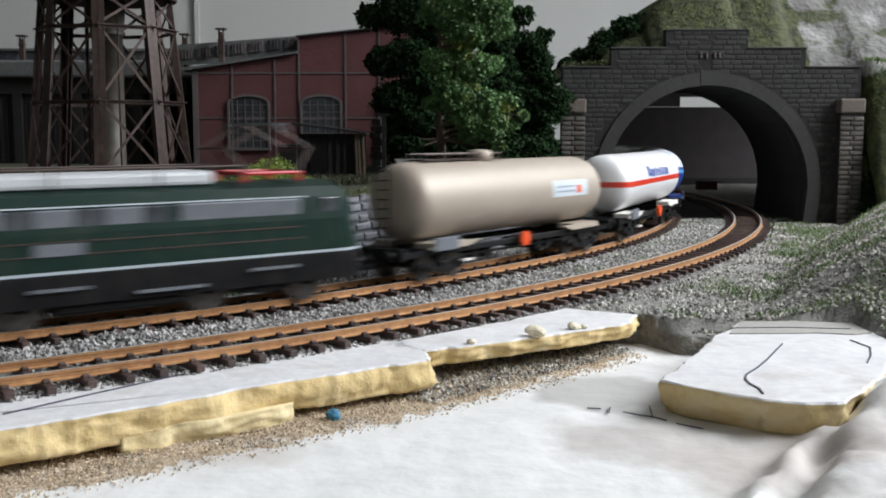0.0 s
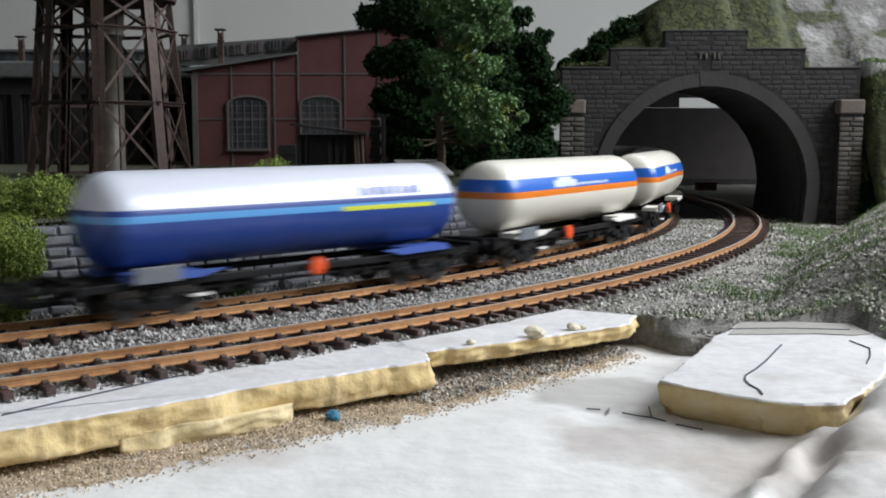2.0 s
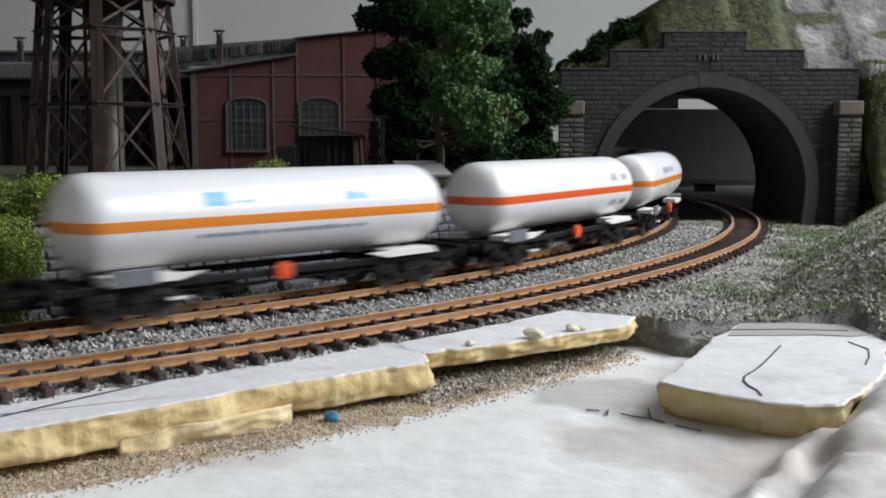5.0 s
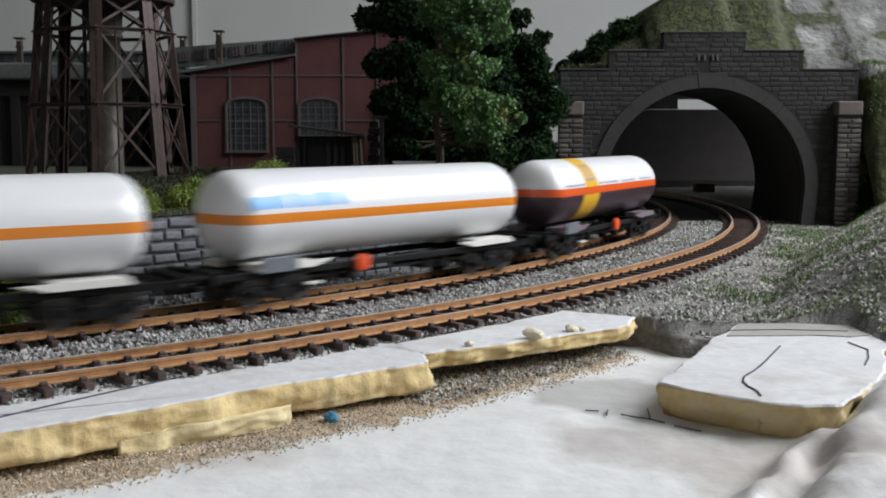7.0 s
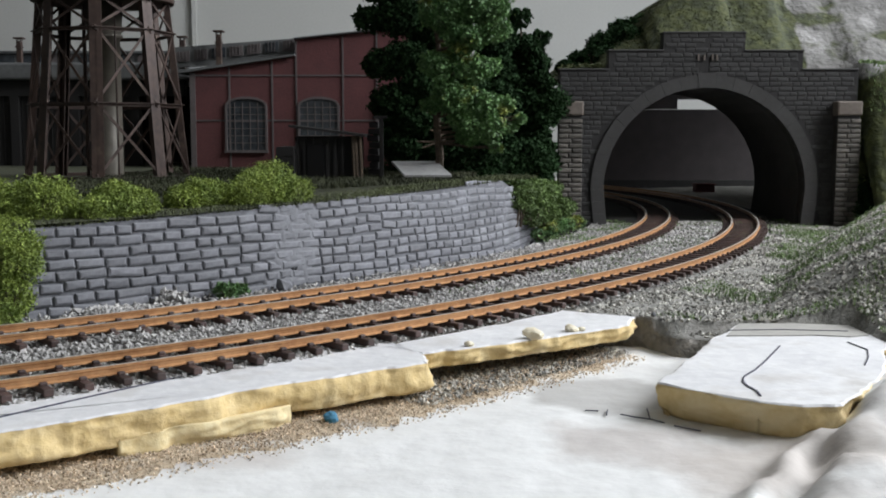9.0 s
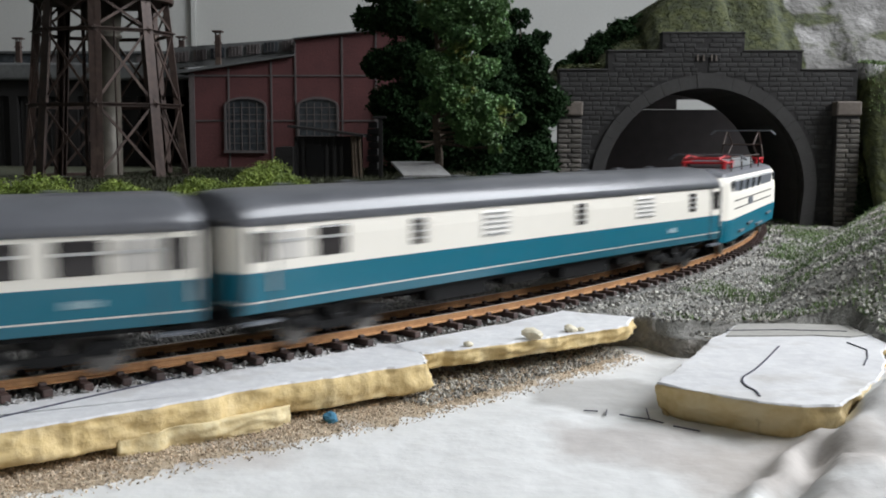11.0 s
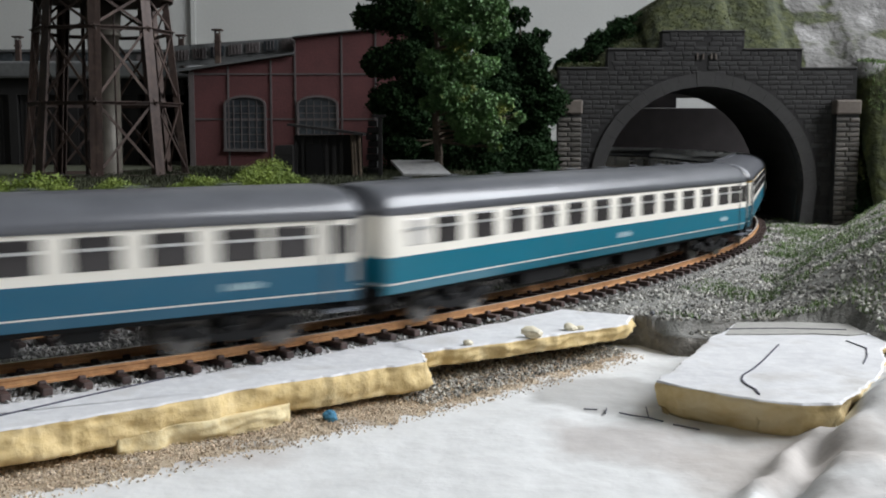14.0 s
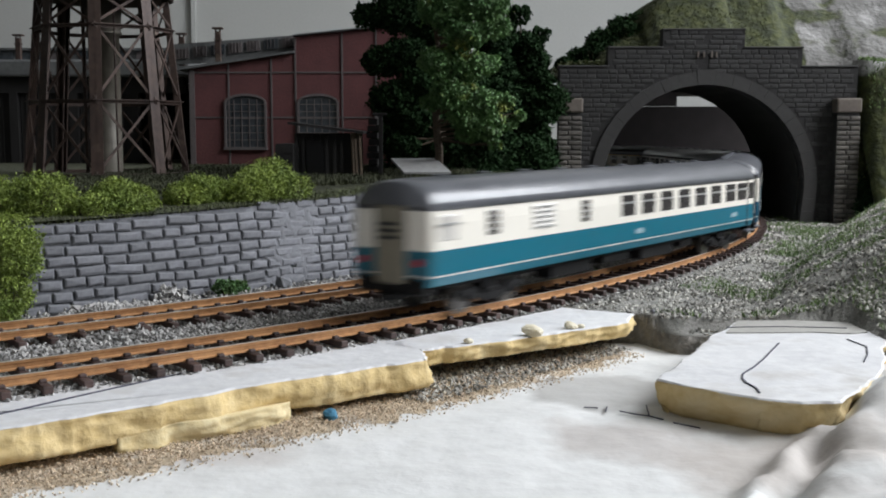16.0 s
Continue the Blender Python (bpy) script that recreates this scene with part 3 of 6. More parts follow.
track(R_NEAR, "model railway track with rust-brown rails, outer curve")
track(R_FAR, "model railway track with rust-brown rails, inner curve")


# ---- retaining wall ----
def stone_block(name, w, h, d, material, dome=0.3):
    """A rough-faced block: x along, z up, its face towards -y."""
    bm = bmesh.new()
    e = min(w, h) * 0.22
    lo = [bm.verts.new(p) for p in ((-w / 2, 0, -h / 2), (w / 2, 0, -h / 2), (w / 2, 0, h / 2), (-w / 2, 0, h / 2))]
    mid = [bm.verts.new((v.co.x * 0.98 + RNG.normal(0, w * 0.012), -d * 0.55, v.co.z * 0.96 + RNG.normal(0, h * 0.02))) for v in lo]
    hi = [bm.verts.new((v.co.x - math.copysign(e, v.co.x), -d * RNG.uniform(0.85, 1.15), v.co.z - math.copysign(e, v.co.z))) for v in lo]
    c = bm.verts.new((RNG.normal(0, w * 0.1), -d * (1.0 + dome * RNG.uniform(0, 1)), RNG.normal(0, h * 0.1)))
    for a, b in ((lo, mid), (mid, hi)):
        for i in range(4):
            bm.faces.new((a[i], a[(i + 1) % 4], b[(i + 1) % 4], b[i]))
    for i in range(4):
        bm.faces.new((hi[i], hi[(i + 1) % 4], c))
    bmesh.ops.recalc_face_normals(bm, faces=bm.faces)
    me = bpy.data.meshes.new(name)
    bm.to_mesh(me)
    bm.free()
    me.materials.append(material)
    return me


def joined(name, items, material, parent, label=""):
    """Blocks placed as (mesh, matrix), joined into one part."""
    vs, fs = [], []
    for me, m in items:
        k = len(vs)
        vs += [m @ v.co for v in me.vertices]
        fs += [[k + q for q in p.vertices] for p in me.polygons]
    return tagged(part(name, mesh(name, vs, fs, material), None, parent), label, kind="stuff")


def retaining_wall():
    w = thing("retaining_wall", "grey cast-stone retaining wall in worn coursed blocks", "wall")
    def foot(a):
        return 0.785 if a < -28 else 0.785 - 0.0026 * (a + 28)
    def top(a):
        return 0.0262 + 0.0078 * max(0, min(1, (a + 49) / 21)) if a < -28 else max(0.004, 0.034 - 0.0032 * (a + 28))
    vs, fs = [], []
    N = 120
    for i in range(N + 1):
        a = -64 + (64 - 17) * i / N
        r, z = foot(a), top(a)
        for q in ((r, BED - 0.004), (r - 0.005, z), (r - 0.013, z), (r - 0.013, BED - 0.004)):
            vs.append(polar(q[0], a, q[1]))
    for i in range(N):
        for k in range(4):
            b = i * 4
            fs.append((b + k, b + 4 + k, b + 4 + (k + 1) % 4, b + (k + 1) % 4))
    fs += [(0, 1, 2, 3), (4 * N + 3, 4 * N + 2, 4 * N + 1, 4 * N)]
    part("core", mesh("core", vs, fs, WALLCORE), None, w)
    shapes = {k: [stone_block("stone", 0.0009 * k, 0.0034, 0.0008, STONE, 0.15) for _ in range(6)] for k in range(6, 17)}
    near, rest = [], []
    a0, h = -63.0, 0.00415
    for row in range(11):
        z = BED + 0.0008 + h * row
        a = a0 + RNG.uniform(0, 0.4)
        while a < -17.3:
            k = int(RNG.choice([7, 8, 9, 10, 11, 12, 14, 16], p=[.13, .18, .2, .17, .13, .1, .06, .03]))
            if a > -28:
                k = min(k, 8)
            wd = 0.0009 * k
            da = math.degrees((wd + 0.0008) / 0.785)
            am = a + da / 2
            if z + h * 0.4 < top(am) + 0.0014:
                lean = (z - BED) / 0.036 * 0.005
                zz = z + 0.0006 * math.sin(am * 0.9 + row * 0.5) + RNG.normal(0, 0.00018)
                m = Matrix.Translation(polar(foot(am) - lean - 0.0002, am, zz)) @ Matrix.Rotation(radians(am + 90), 4, "Z") @ Matrix.Rotation(-0.14, 4, "X") @ Matrix.Rotation(RNG.normal(0, 0.04), 4, "Y")
                s = shapes[k][int(RNG.integers(6))]
                (near if -50.5 < am < -33 and row < 12 else rest).append((s, m))
            a += da
    keep = sorted(near, key=lambda q: q[1].translation.y)
    for s, m in keep[:300]:
        part("stone", s, None, w, m=m)
    joined("stones", rest + keep[300:], STONE_J, w)
    # smeared repair over the joints
    vs, fs = [], []
    for i in range(25):
        for j in range(29):
            z = BED + 0.001 + 0.0325 * j / 28
            a = -42.3 + 2.0 * i / 24 + 0.35 * hashed(z, 1, 200) * (1 if i > 12 else -1) + 0.6 * (j / 28)
            e = min(i, 24 - i) / 4
            lift = 0.0004 * min(1, e) - 0.0008 * (e == 0) + 0.0007 * hashed(a * 0.02, z, 260)
            vs.append(polar(foot(a) - (z - BED) / 0.036 * 0.005 + lift, a, min(z, top(a) + 0.0004)))
    for i in range(24):
        for j in range(28):
            b = i * 29 + j
            fs.append((b, b + 29, b + 30, b + 1))
    part("mortar_smear", mesh("mortar_smear", vs, fs, mat("smear", (0.19, 0.195, 0.213), (0.115, 0.118, 0.132), 0.7, scale=300, bump=0.5), True), None, w, "pale smeared repair patch")


retaining_wall()


# ---- tunnel portal and hill ----
AX, AZ, AR, AO = 0.1894, 0.0205, 0.0730, 0.0824
PY = 0.78


def arch_half(z, r):
    """Half the arch's width at height z."""
    if z > AZ:
        return math.sqrt(max(0, r * r - (z - AZ) ** 2))
    return r - 0.003 * (AZ - z) / 0.03


def portal_top(x):
    return 0.1322 if 0.158 <= x <= 0.2166 else 0.1194 if 0.119 <= x <= 0.2583 else 0.1060


def tunnel_portal():
    t = thing("tunnel_portal", "dark grey double-track masonry tunnel portal with stepped parapet", "tunnel portal")
    bm = bmesh.new()
    x0, x1 = 0.084, 0.2985
    xs = sorted(set([x0, x1, 0.119, 0.158, 0.2166, 0.2583] + [AX + AR * math.sin(radians(a)) for a in range(-90, 91, 5)]))
    for a, b in zip(xs, xs[1:]):
        lo = []
        for x in (a, b):
            d = abs(x - AX)
            lo.append(-0.008 if d >= AR - 1e-6 else AZ + math.sqrt(AR * AR - d * d))
        if abs((a + b) / 2 - AX) > AR:
            lo = [-0.008, -0.008]
        prism(bm, [(a, lo[0]), (b, lo[1]), (b, portal_top((a + b) / 2)), (a, portal_top((a + b) / 2))], PY, PY + 0.012)
    bmesh.ops.remove_doubles(bm, verts=bm.verts[:], dist=1e-5)
    part("core", bm, MORTAR, t)
    # coursed bricks
    shapes = [stone_block("brick", w, 0.0031, 0.0004, BRICK, 0.3) for w in (0.0052, 0.0066, 0.0080, 0.0092) for _ in range(3)]
    near, rest = [], []
    row, z = 0, -0.004
    while z < 0.133:
        x = x0 + RNG.uniform(0, 0.002)
        while x < x1 - 0.003:
            k = int(RNG.integers(len(shapes)))
            w = (0.0052, 0.0066, 0.0080, 0.0092)[k // 3]
            xm = x + w / 2
            if xm + w / 2 < x1 + 0.001 and z + 0.0016 < min(portal_top(x), portal_top(x + w)) and max(abs(x - AX), abs(x + w - AX)) > arch_half(z, AO) + 0.0008 and not (abs(xm - AX) < arch_half(z, AO) + w * 0.4):
                m = Matrix.Translation((xm, PY, z + RNG.normal(0, 0.0001)))
                (near if z > 0.075 else rest).append((shapes[k], m))
            x += w + 0.0004
        z += 0.00345
        row += 1
    for s, m in near[:300]:
        part("brick", s, None, t, m=m)
    joined("bricks", near[300:] + rest, BRICK_J, t)
    # ring of arch stones
    for i in range(19):
        a0, a1 = 180 * i / 19, 180 * (i + 1) / 19 - 0.12
        bm = bmesh.new()
        pts = [(AX + AR * math.cos(radians(a)), AZ + AR * math.sin(radians(a))) for a in (a0, (a0 + a1) / 2, a1)]
        ro = AO + (0.0012 if i == 9 else 0)
        pts += [(AX + ro * math.cos(radians(a)), AZ + ro * math.sin(radians(a))) for a in (a1, (a0 + a1) / 2, a0)]
        prism(bm, pts, PY - (0.0019 if i == 9 else 0.0016), PY + 0.004)
        part("keystone" if i == 9 else "arch_stone", bm, RING, t)
    for s in (-1, 1):
        for k in range(3):
            z1, z0 = AZ - 0.0090 * k, AZ - 0.0090 * (k + 1) + 0.0001
            bm = bmesh.new()
            prism(bm, [(AX + s * arch_half(z0, AR), z0), (AX + s * arch_half(z0, AO), z0), (AX + s * arch_half(z1, AO), z1), (AX + s * arch_half(z1, AR), z1)], PY - 0.0016, PY + 0.004)
            part("arch_stone", bm, RING, t)
    # copings
    for a, b, z in ((0.0835, 0.1195, 0.1060), (0.1185, 0.1585, 0.1194), (0.1575, 0.2171, 0.1322), (0.2161, 0.2590, 0.1194), (0.2578, 0.2985, 0.1060)):
        part("coping", box(bmesh.new(), a, b, PY - 0.0010, PY + 0.0135, z, z + 0.0012, bevel=0.0004), RING, t)
    # buttress pillars
    for a, b in ((0.0822, 0.0998), (0.2812, 0.2985)):
        part("pillar", box(bmesh.new(), a + 0.0008, b - 0.0008, PY - 0.0085, PY + 0.001, -0.012, 0.0735), MORTAR, t)
        z, k = -0.004, 0
        while z < 0.071:
            w = (b - a) * (0.56 if k % 2 else 0.42)
            for c, ww in (((a + w / 2), w), ((a + w + b) / 2, b - a - w)):
                part("quoin", stone_block("quoin", ww - 0.0005, 0.0031, 0.0009, QUOIN, 0.6), None, t, m=Matrix.Translation((c, PY - 0.0085, z)))
            z += 0.0035
            k += 1
        part("capstone", box(bmesh.new(), a - 0.0004, b + 0.0004, PY - 0.0105, PY + 0.001, 0.0735, 0.0837, bevel=0.0012), CAPST, t)
    # weathered date stones above the arch
    for i, x in enumerate((0.1826, 0.1868, 0.1926, 0.1958)):
        part("date_bar", box(bmesh.new(), x, x + 0.0011, PY - 0.0014, PY - 0.0004, 0.1128, 0.1172 - 0.0004 * (i % 2)), CAPST, t)
    # lining behind the ring
    bm = bmesh.new()
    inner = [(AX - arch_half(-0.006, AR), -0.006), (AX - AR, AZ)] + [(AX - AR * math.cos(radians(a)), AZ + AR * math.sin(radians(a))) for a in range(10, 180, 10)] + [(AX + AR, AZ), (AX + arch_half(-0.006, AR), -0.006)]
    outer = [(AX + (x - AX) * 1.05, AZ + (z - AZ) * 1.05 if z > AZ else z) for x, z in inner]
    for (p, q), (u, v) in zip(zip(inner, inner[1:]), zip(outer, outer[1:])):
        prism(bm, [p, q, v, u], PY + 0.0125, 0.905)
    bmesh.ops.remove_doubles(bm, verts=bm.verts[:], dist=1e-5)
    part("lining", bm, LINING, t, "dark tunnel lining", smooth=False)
    return t


tunnel_portal()


def hill_z(x, y):
    n1 = 0.012 * hashed(x, y, 14) + 0.005 * hashed(x, y, 40)
    if x < 0.30:
        base = portal_top(max(x, 0.085)) - 0.008
        e = max(0.0, min(1.0, (x - 0.075) / 0.13))
        return min(0.0470 + 0.665 * x + 0.4 * n1, base + e * (y - 0.795) * 1.05 + n1 * min(1, max(0, (y - 0.80) * 18)))
    f = max(0.0, min(1.0, (y - 0.752 + 0.01 * hashed(x, y, 30)) / 0.03))
    return min(0.29, -0.006 + 0.112 * f + max(0, y - 0.80) * 1.05 + n1 * f)


def hill():
    nx, ny = 120, 90
    vs, fs = [], []
    xs = [0.074 + 0.60 * (i / nx) for i in range(nx + 1)]
    for j in range(ny + 1):
        for i, x in enumerate(xs):
            y = 0.745 + 0.70 * (j / ny) ** 1.4
            if x < 0.30:
                y = max(y, 0.793)
            vs.append((x, y, hill_z(x, y)))
    w = nx + 1
    for j in range(ny):
        for i in range(nx):
            a = j * w + i
            q = [vs[k] for k in (a, a + 1, a + w + 1, a + w)]
            if max(p[1] for p in q) - min(p[1] for p in q) < 1e-6:
                continue
            fs.append((a, a + 1, a + w + 1, a + w))
    for j in range(next(k for k in range(ny) if vs[k * w + nx][1] > 1.15)):     # right flank, unseen, added to keep window light out of the tunnel
        a, b = j * w + nx, (j + 1) * w + nx
        k = len(vs)
        for q in (a, b):
            vs.append((vs[q][0] + 0.006, vs[q][1], -0.016))
        fs.append((a, k, k + 1, b))
    for j in range(next(k for k in range(ny) if vs[k * w][1] > 1.20)):      # left flank down to the yard
        a, b = j * w, (j + 1) * w
        k = len(vs)
        for q in (a, b):
            vs.append((vs[q][0] - 0.006, vs[q][1], -0.006))
        fs.append((a, b, k + 1, k))
    me = mesh("hill", vs, fs, hill_material(), True)
    tagged(new("hill", me), "steep grassy hill with pale plaster rock faces above the tunnel", "hill", kind="structure")
    bm = box(bmesh.new(), 0.170, 0.80, 1.45, 1.462, BASE - 0.002, 0.094, bevel=0.001)
    for b in ((0.074, 0.314, 0.0945, 0.30), (0.375, 0.80, 0.0945, 0.30), (0.314, 0.375, 0.1075, 0.30)):
        if b[0] < 0.17:
            b = (0.195, *b[1:])
        box(bm, b[0], b[1], 1.45, 1.458, b[2], min(b[3], 0.165))
    tagged(part("back_board", bm, BOARD), "grey upright board seen through the tunnel", "board", kind="structure")


hill()


def behind_tunnel():
    """What can be made out in the dark behind the tunnel."""
    b = thing("wooden_ledge", "dark timber ledge along the foot of the back board", "ledge")
    part("rail", box(bmesh.new(), 0.200, 0.640, 1.405, 1.446, BASE - 0.002, -0.0010, bevel=0.001), LINING, b)
    part("lip", box(bmesh.new(), 0.200, 0.640, 1.400, 1.4045, BASE - 0.002, 0.0016, bevel=0.0006), LINING, b)
    dull = mat("dull_red", (0.085, 0.010, 0.012), (0.05, 0.007, 0.008), 0.7, scale=300, bump=0.2)
    c = thing("red_box", "small dull red box standing behind the tunnel", "box")
    part("body", box(bmesh.new(), 0.292, 0.314, 1.240, 1.256, BASE + 0.0009, 0.0020, bevel=0.0008), dull, c)
    part("lid", box(bmesh.new(), 0.2912, 0.3148, 1.2392, 1.2568, 0.0021, 0.0040, bevel=0.0005), dull, c)


behind_tunnel()


# ---- foam boards of the unfinished foreground ----
def slab(name, label, outline, z0, z1, side, skin=0.0004, rough=0.0012, undercut=0.0):
    """A torn foam board with a plaster skin, from its outline (x, y) seen from above."""
    t = thing(name, label, "foam board", "foam boards", m=Matrix.Translation((outline[0][0], outline[0][1], z0)))
    ox, oy = outline[0]
    pts = []
    k = len(outline)
    for i in range(k):
        a, b = Vector(outline[i]), Vector(outline[(i + 1) % k])
        n = max(1, int((b - a).length / 0.0010))
        d = (b - a).normalized()
        for j in range(n):
            p = a + (b - a) * j / n
            o = Vector((d.y, -d.x)) * (rough * (noise.noise(Vector((p.x * 130, p.y * 130, z0 * 99))) + 0.5 * noise.noise(Vector((p.x * 420, p.y * 420, 5)))))
            pts.append((p + o, Vector((d.y, -d.x))))
    def ring(bm, z, push, jit, wave=0.0004):
        out = []
        for p, nrm in pts:
            q = p + nrm * (push + jit * noise.noise(Vector((p.x * 210, p.y * 210, z * 700))) + 1.6 * jit * noise.noise(Vector((p.x * 70, p.y * 70 + z * 160, z * 60))))
            out.append(bm.verts.new((q.x - ox, q.y - oy, z - z0 + wave * noise.noise(Vector((p.x * 90, p.y * 90, z * 70))))))
        return out
    bm = bmesh.new()
    lv = [ring(bm, z0 + (z1 - skin - z0) * f, -undercut * (1 - f) + 0.0006 * math.sin(f * 3.1), 0.0011 if 0 < f < 1 else 0.0004) for f in (0, 0.1, 0.2, 0.3, 0.42, 0.54, 0.66, 0.78, 0.9, 1)]
    m = len(pts)
    for a, b in zip(lv, lv[1:]):
        for i in range(m):
            bm.faces.new((a[i], a[(i + 1) % m], b[(i + 1) % m], b[i]))
    bm.faces.new(lv[0][::-1])
    bm.faces.new(lv[-1])
    part("core", bm, side, t, "yellow torn foam core", smooth=True)
    if skin:
        bm = bmesh.new()
        a, b = ring(bm, z1 - skin, 0.0001, 0.0004, 0.0003), ring(bm, z1, -0.0005, 0.0005, 0.0)
        for i in range(m):
            bm.faces.new((a[i], a[(i + 1) % m], b[(i + 1) % m], b[i]))
        bm.faces.new(a[::-1])
        bm.faces.new(b)
        part("plaster_skin", bm, SKIN, t, "white plaster skin")
    return t


def pen_line(parent, pts, z, w):
    o = parent.location
    bm = bmesh.new()
    for a, b in zip(pts, pts[1:]):
        flat(bm, (a[0] - o.x, a[1] - o.y, z - o.z), (b[0] - o.x, b[1] - o.y, z - o.z), w, 0.0003, Vector((0, 0, 1)))
    part("pen_line", bm, PENCIL, parent, "dark pen line")


def back_edge(a0, a1, r):
    return [tuple(polar(r, a0 + (a1 - a0) * i / 8).xy) for i in range(9)]


s1 = slab("foam_board", "long torn yellow foam board with white plaster skin beside the track",
          [(-0.150, 0.181), (-0.0967, 0.2288), (-0.0693, 0.2509), (-0.055, 0.2640), (-0.042, 0.2752), (-0.0225, 0.2890), (-0.0039, 0.3020), (-0.0050, 0.3120), (-0.0170, 0.3330)] + back_edge(-46.0, -60.5, 0.905), -0.0133, -0.0050, FOAM)
pen_line(s1, [(-0.1016, 0.2408), (-0.0853, 0.263), (-0.0667, 0.2868)], -0.0048, 0.0004)
s2 = slab("foam_board", "narrow broken yellow foam board with plaster skin beside the track",
          [(-0.0060, 0.3155), (0.0079, 0.3225), (0.0185, 0.3295), (0.029, 0.3368), (0.046, 0.3490), (0.064, 0.3624), (0.0685, 0.3790)] + back_edge(-39.9, -45.9, 0.912), -0.0103, -0.0050, FOAM, undercut=0.001)
s3 = slab("foam_scrap", "thin pale foam scrap lying under the long board",
          [(-0.0763, 0.2455), (-0.0590, 0.2580), (-0.0415, 0.2705), (-0.0400, 0.2760), (-0.0560, 0.2680), (-0.0790, 0.2500)], BASE, -0.0108, FOAM_PALE, skin=0)
s4 = slab("foam_board", "thick foam board with white plaster top and drawn lines",
          [(0.0577, 0.2835), (0.0680, 0.2722), (0.0788, 0.2620), (0.0885, 0.2586), (0.0985, 0.2592), (0.1110, 0.2765), (0.1249, 0.2973), (0.1419, 0.3389), (0.1415, 0.3686), (0.1230, 0.3725), (0.1031, 0.3720), (0.0876, 0.3446), (0.0735, 0.3135)], BASE, -0.0065, FOAM, rough=0.0008, undercut=0.003)
bm = bmesh.new()
lo = [bm.verts.new((x - 0.0577, y - 0.2835, z - BASE)) for z in (-0.0067, -0.0061) for x, y in ((0.0935, 0.3488), (0.1036, 0.3712), (0.1230, 0.3716), (0.1408, 0.3678), (0.1408, 0.3500), (0.1340, 0.3472), (0.1230, 0.3500), (0.1080, 0.3490))]
bm.faces.new(lo[8:])
bm.faces.new(lo[7::-1])
for i in range(8):
    bm.faces.new((lo[i], lo[(i + 1) % 8], lo[8 + (i + 1) % 8], lo[8 + i]))
bmesh.ops.recalc_face_normals(bm, faces=bm.faces)
part("filler_strip", bm, mat("filler", (0.44, 0.43, 0.40), (0.33, 0.32, 0.30), 0.9, scale=400, bump=0.5), s4, "grey filler strip along the back edge")
pen_line(s4, [(0.1057, 0.3318), (0.0995, 0.3195), (0.0938, 0.3081), (0.0880, 0.2975), (0.0824, 0.2888), (0.0806, 0.2830), (0.0803, 0.2781), (0.0812, 0.2725), (0.0806, 0.267)], -0.0063, 0.0004)
pen_line(s4, [(0.1294, 0.3383), (0.1310, 0.3260), (0.1267, 0.3145), (0.1215, 0.3040)], -0.0063, 0.0003)
pen_line(s4, [(0.0960, 0.3575), (0.1150, 0.3588), (0.1360, 0.3560)], -0.0060, 0.0004)
scrawl = thing("pen_scrawl", "dark pen scrawl on the plaster ground", "drawing", m=Matrix.Translation((0.0389, 0.288, BASE)))
for line in ([(0.0389, 0.288), (0.0425, 0.2872)], [(0.0480, 0.2838), (0.0508, 0.2812), (0.0552, 0.2786), (0.0580, 0.2752)], [(0.0600, 0.2722), (0.0657, 0.2672)], [(0.0563, 0.2899), (0.0551, 0.2798)], [(0.0452, 0.2885), (0.0440, 0.2830)]):
    pen_line(scrawl, line, BASE + 0.0005, 0.0003)
for x, y, r in ((0.0285, 0.3375, 0.0022), (0.0425, 0.3500, 0.0017), (0.0080, 0.3245, 0.0012), (0.0455, 0.3505, 0.0010)):
    bm = bmesh.new()
    bmesh.ops.create_icosphere(bm, subdivisions=2, radius=r)
    for v in bm.verts:
        v.co *= 1 + 0.75 * noise.noise(v.co * 420 + Vector((x * 900, 0, 0)))
        v.co.x *= 1.3
        v.co.z *= 0.75
    tagged(part("foam_crumb", bm, CRUMB, m=pose(x, y, -0.0046 + r * 0.45)), "pale crumb of foam lying on the board", "foam crumb", "foam crumbs")
bm = bmesh.new()
bmesh.ops.create_icosphere(bm, subdivisions=2, radius=0.0021)
for v in bm.verts:
    v.co *= 1 + 0.4 * noise.noise(v.co * 600)
    v.co.z *= 0.8
tagged(part("blue_scrap", bm, BLUEFOAM, m=pose(-0.0294, 0.2765, BASE + 0.0016)), "small blue scrap lying on the sandy ground", "scrap")


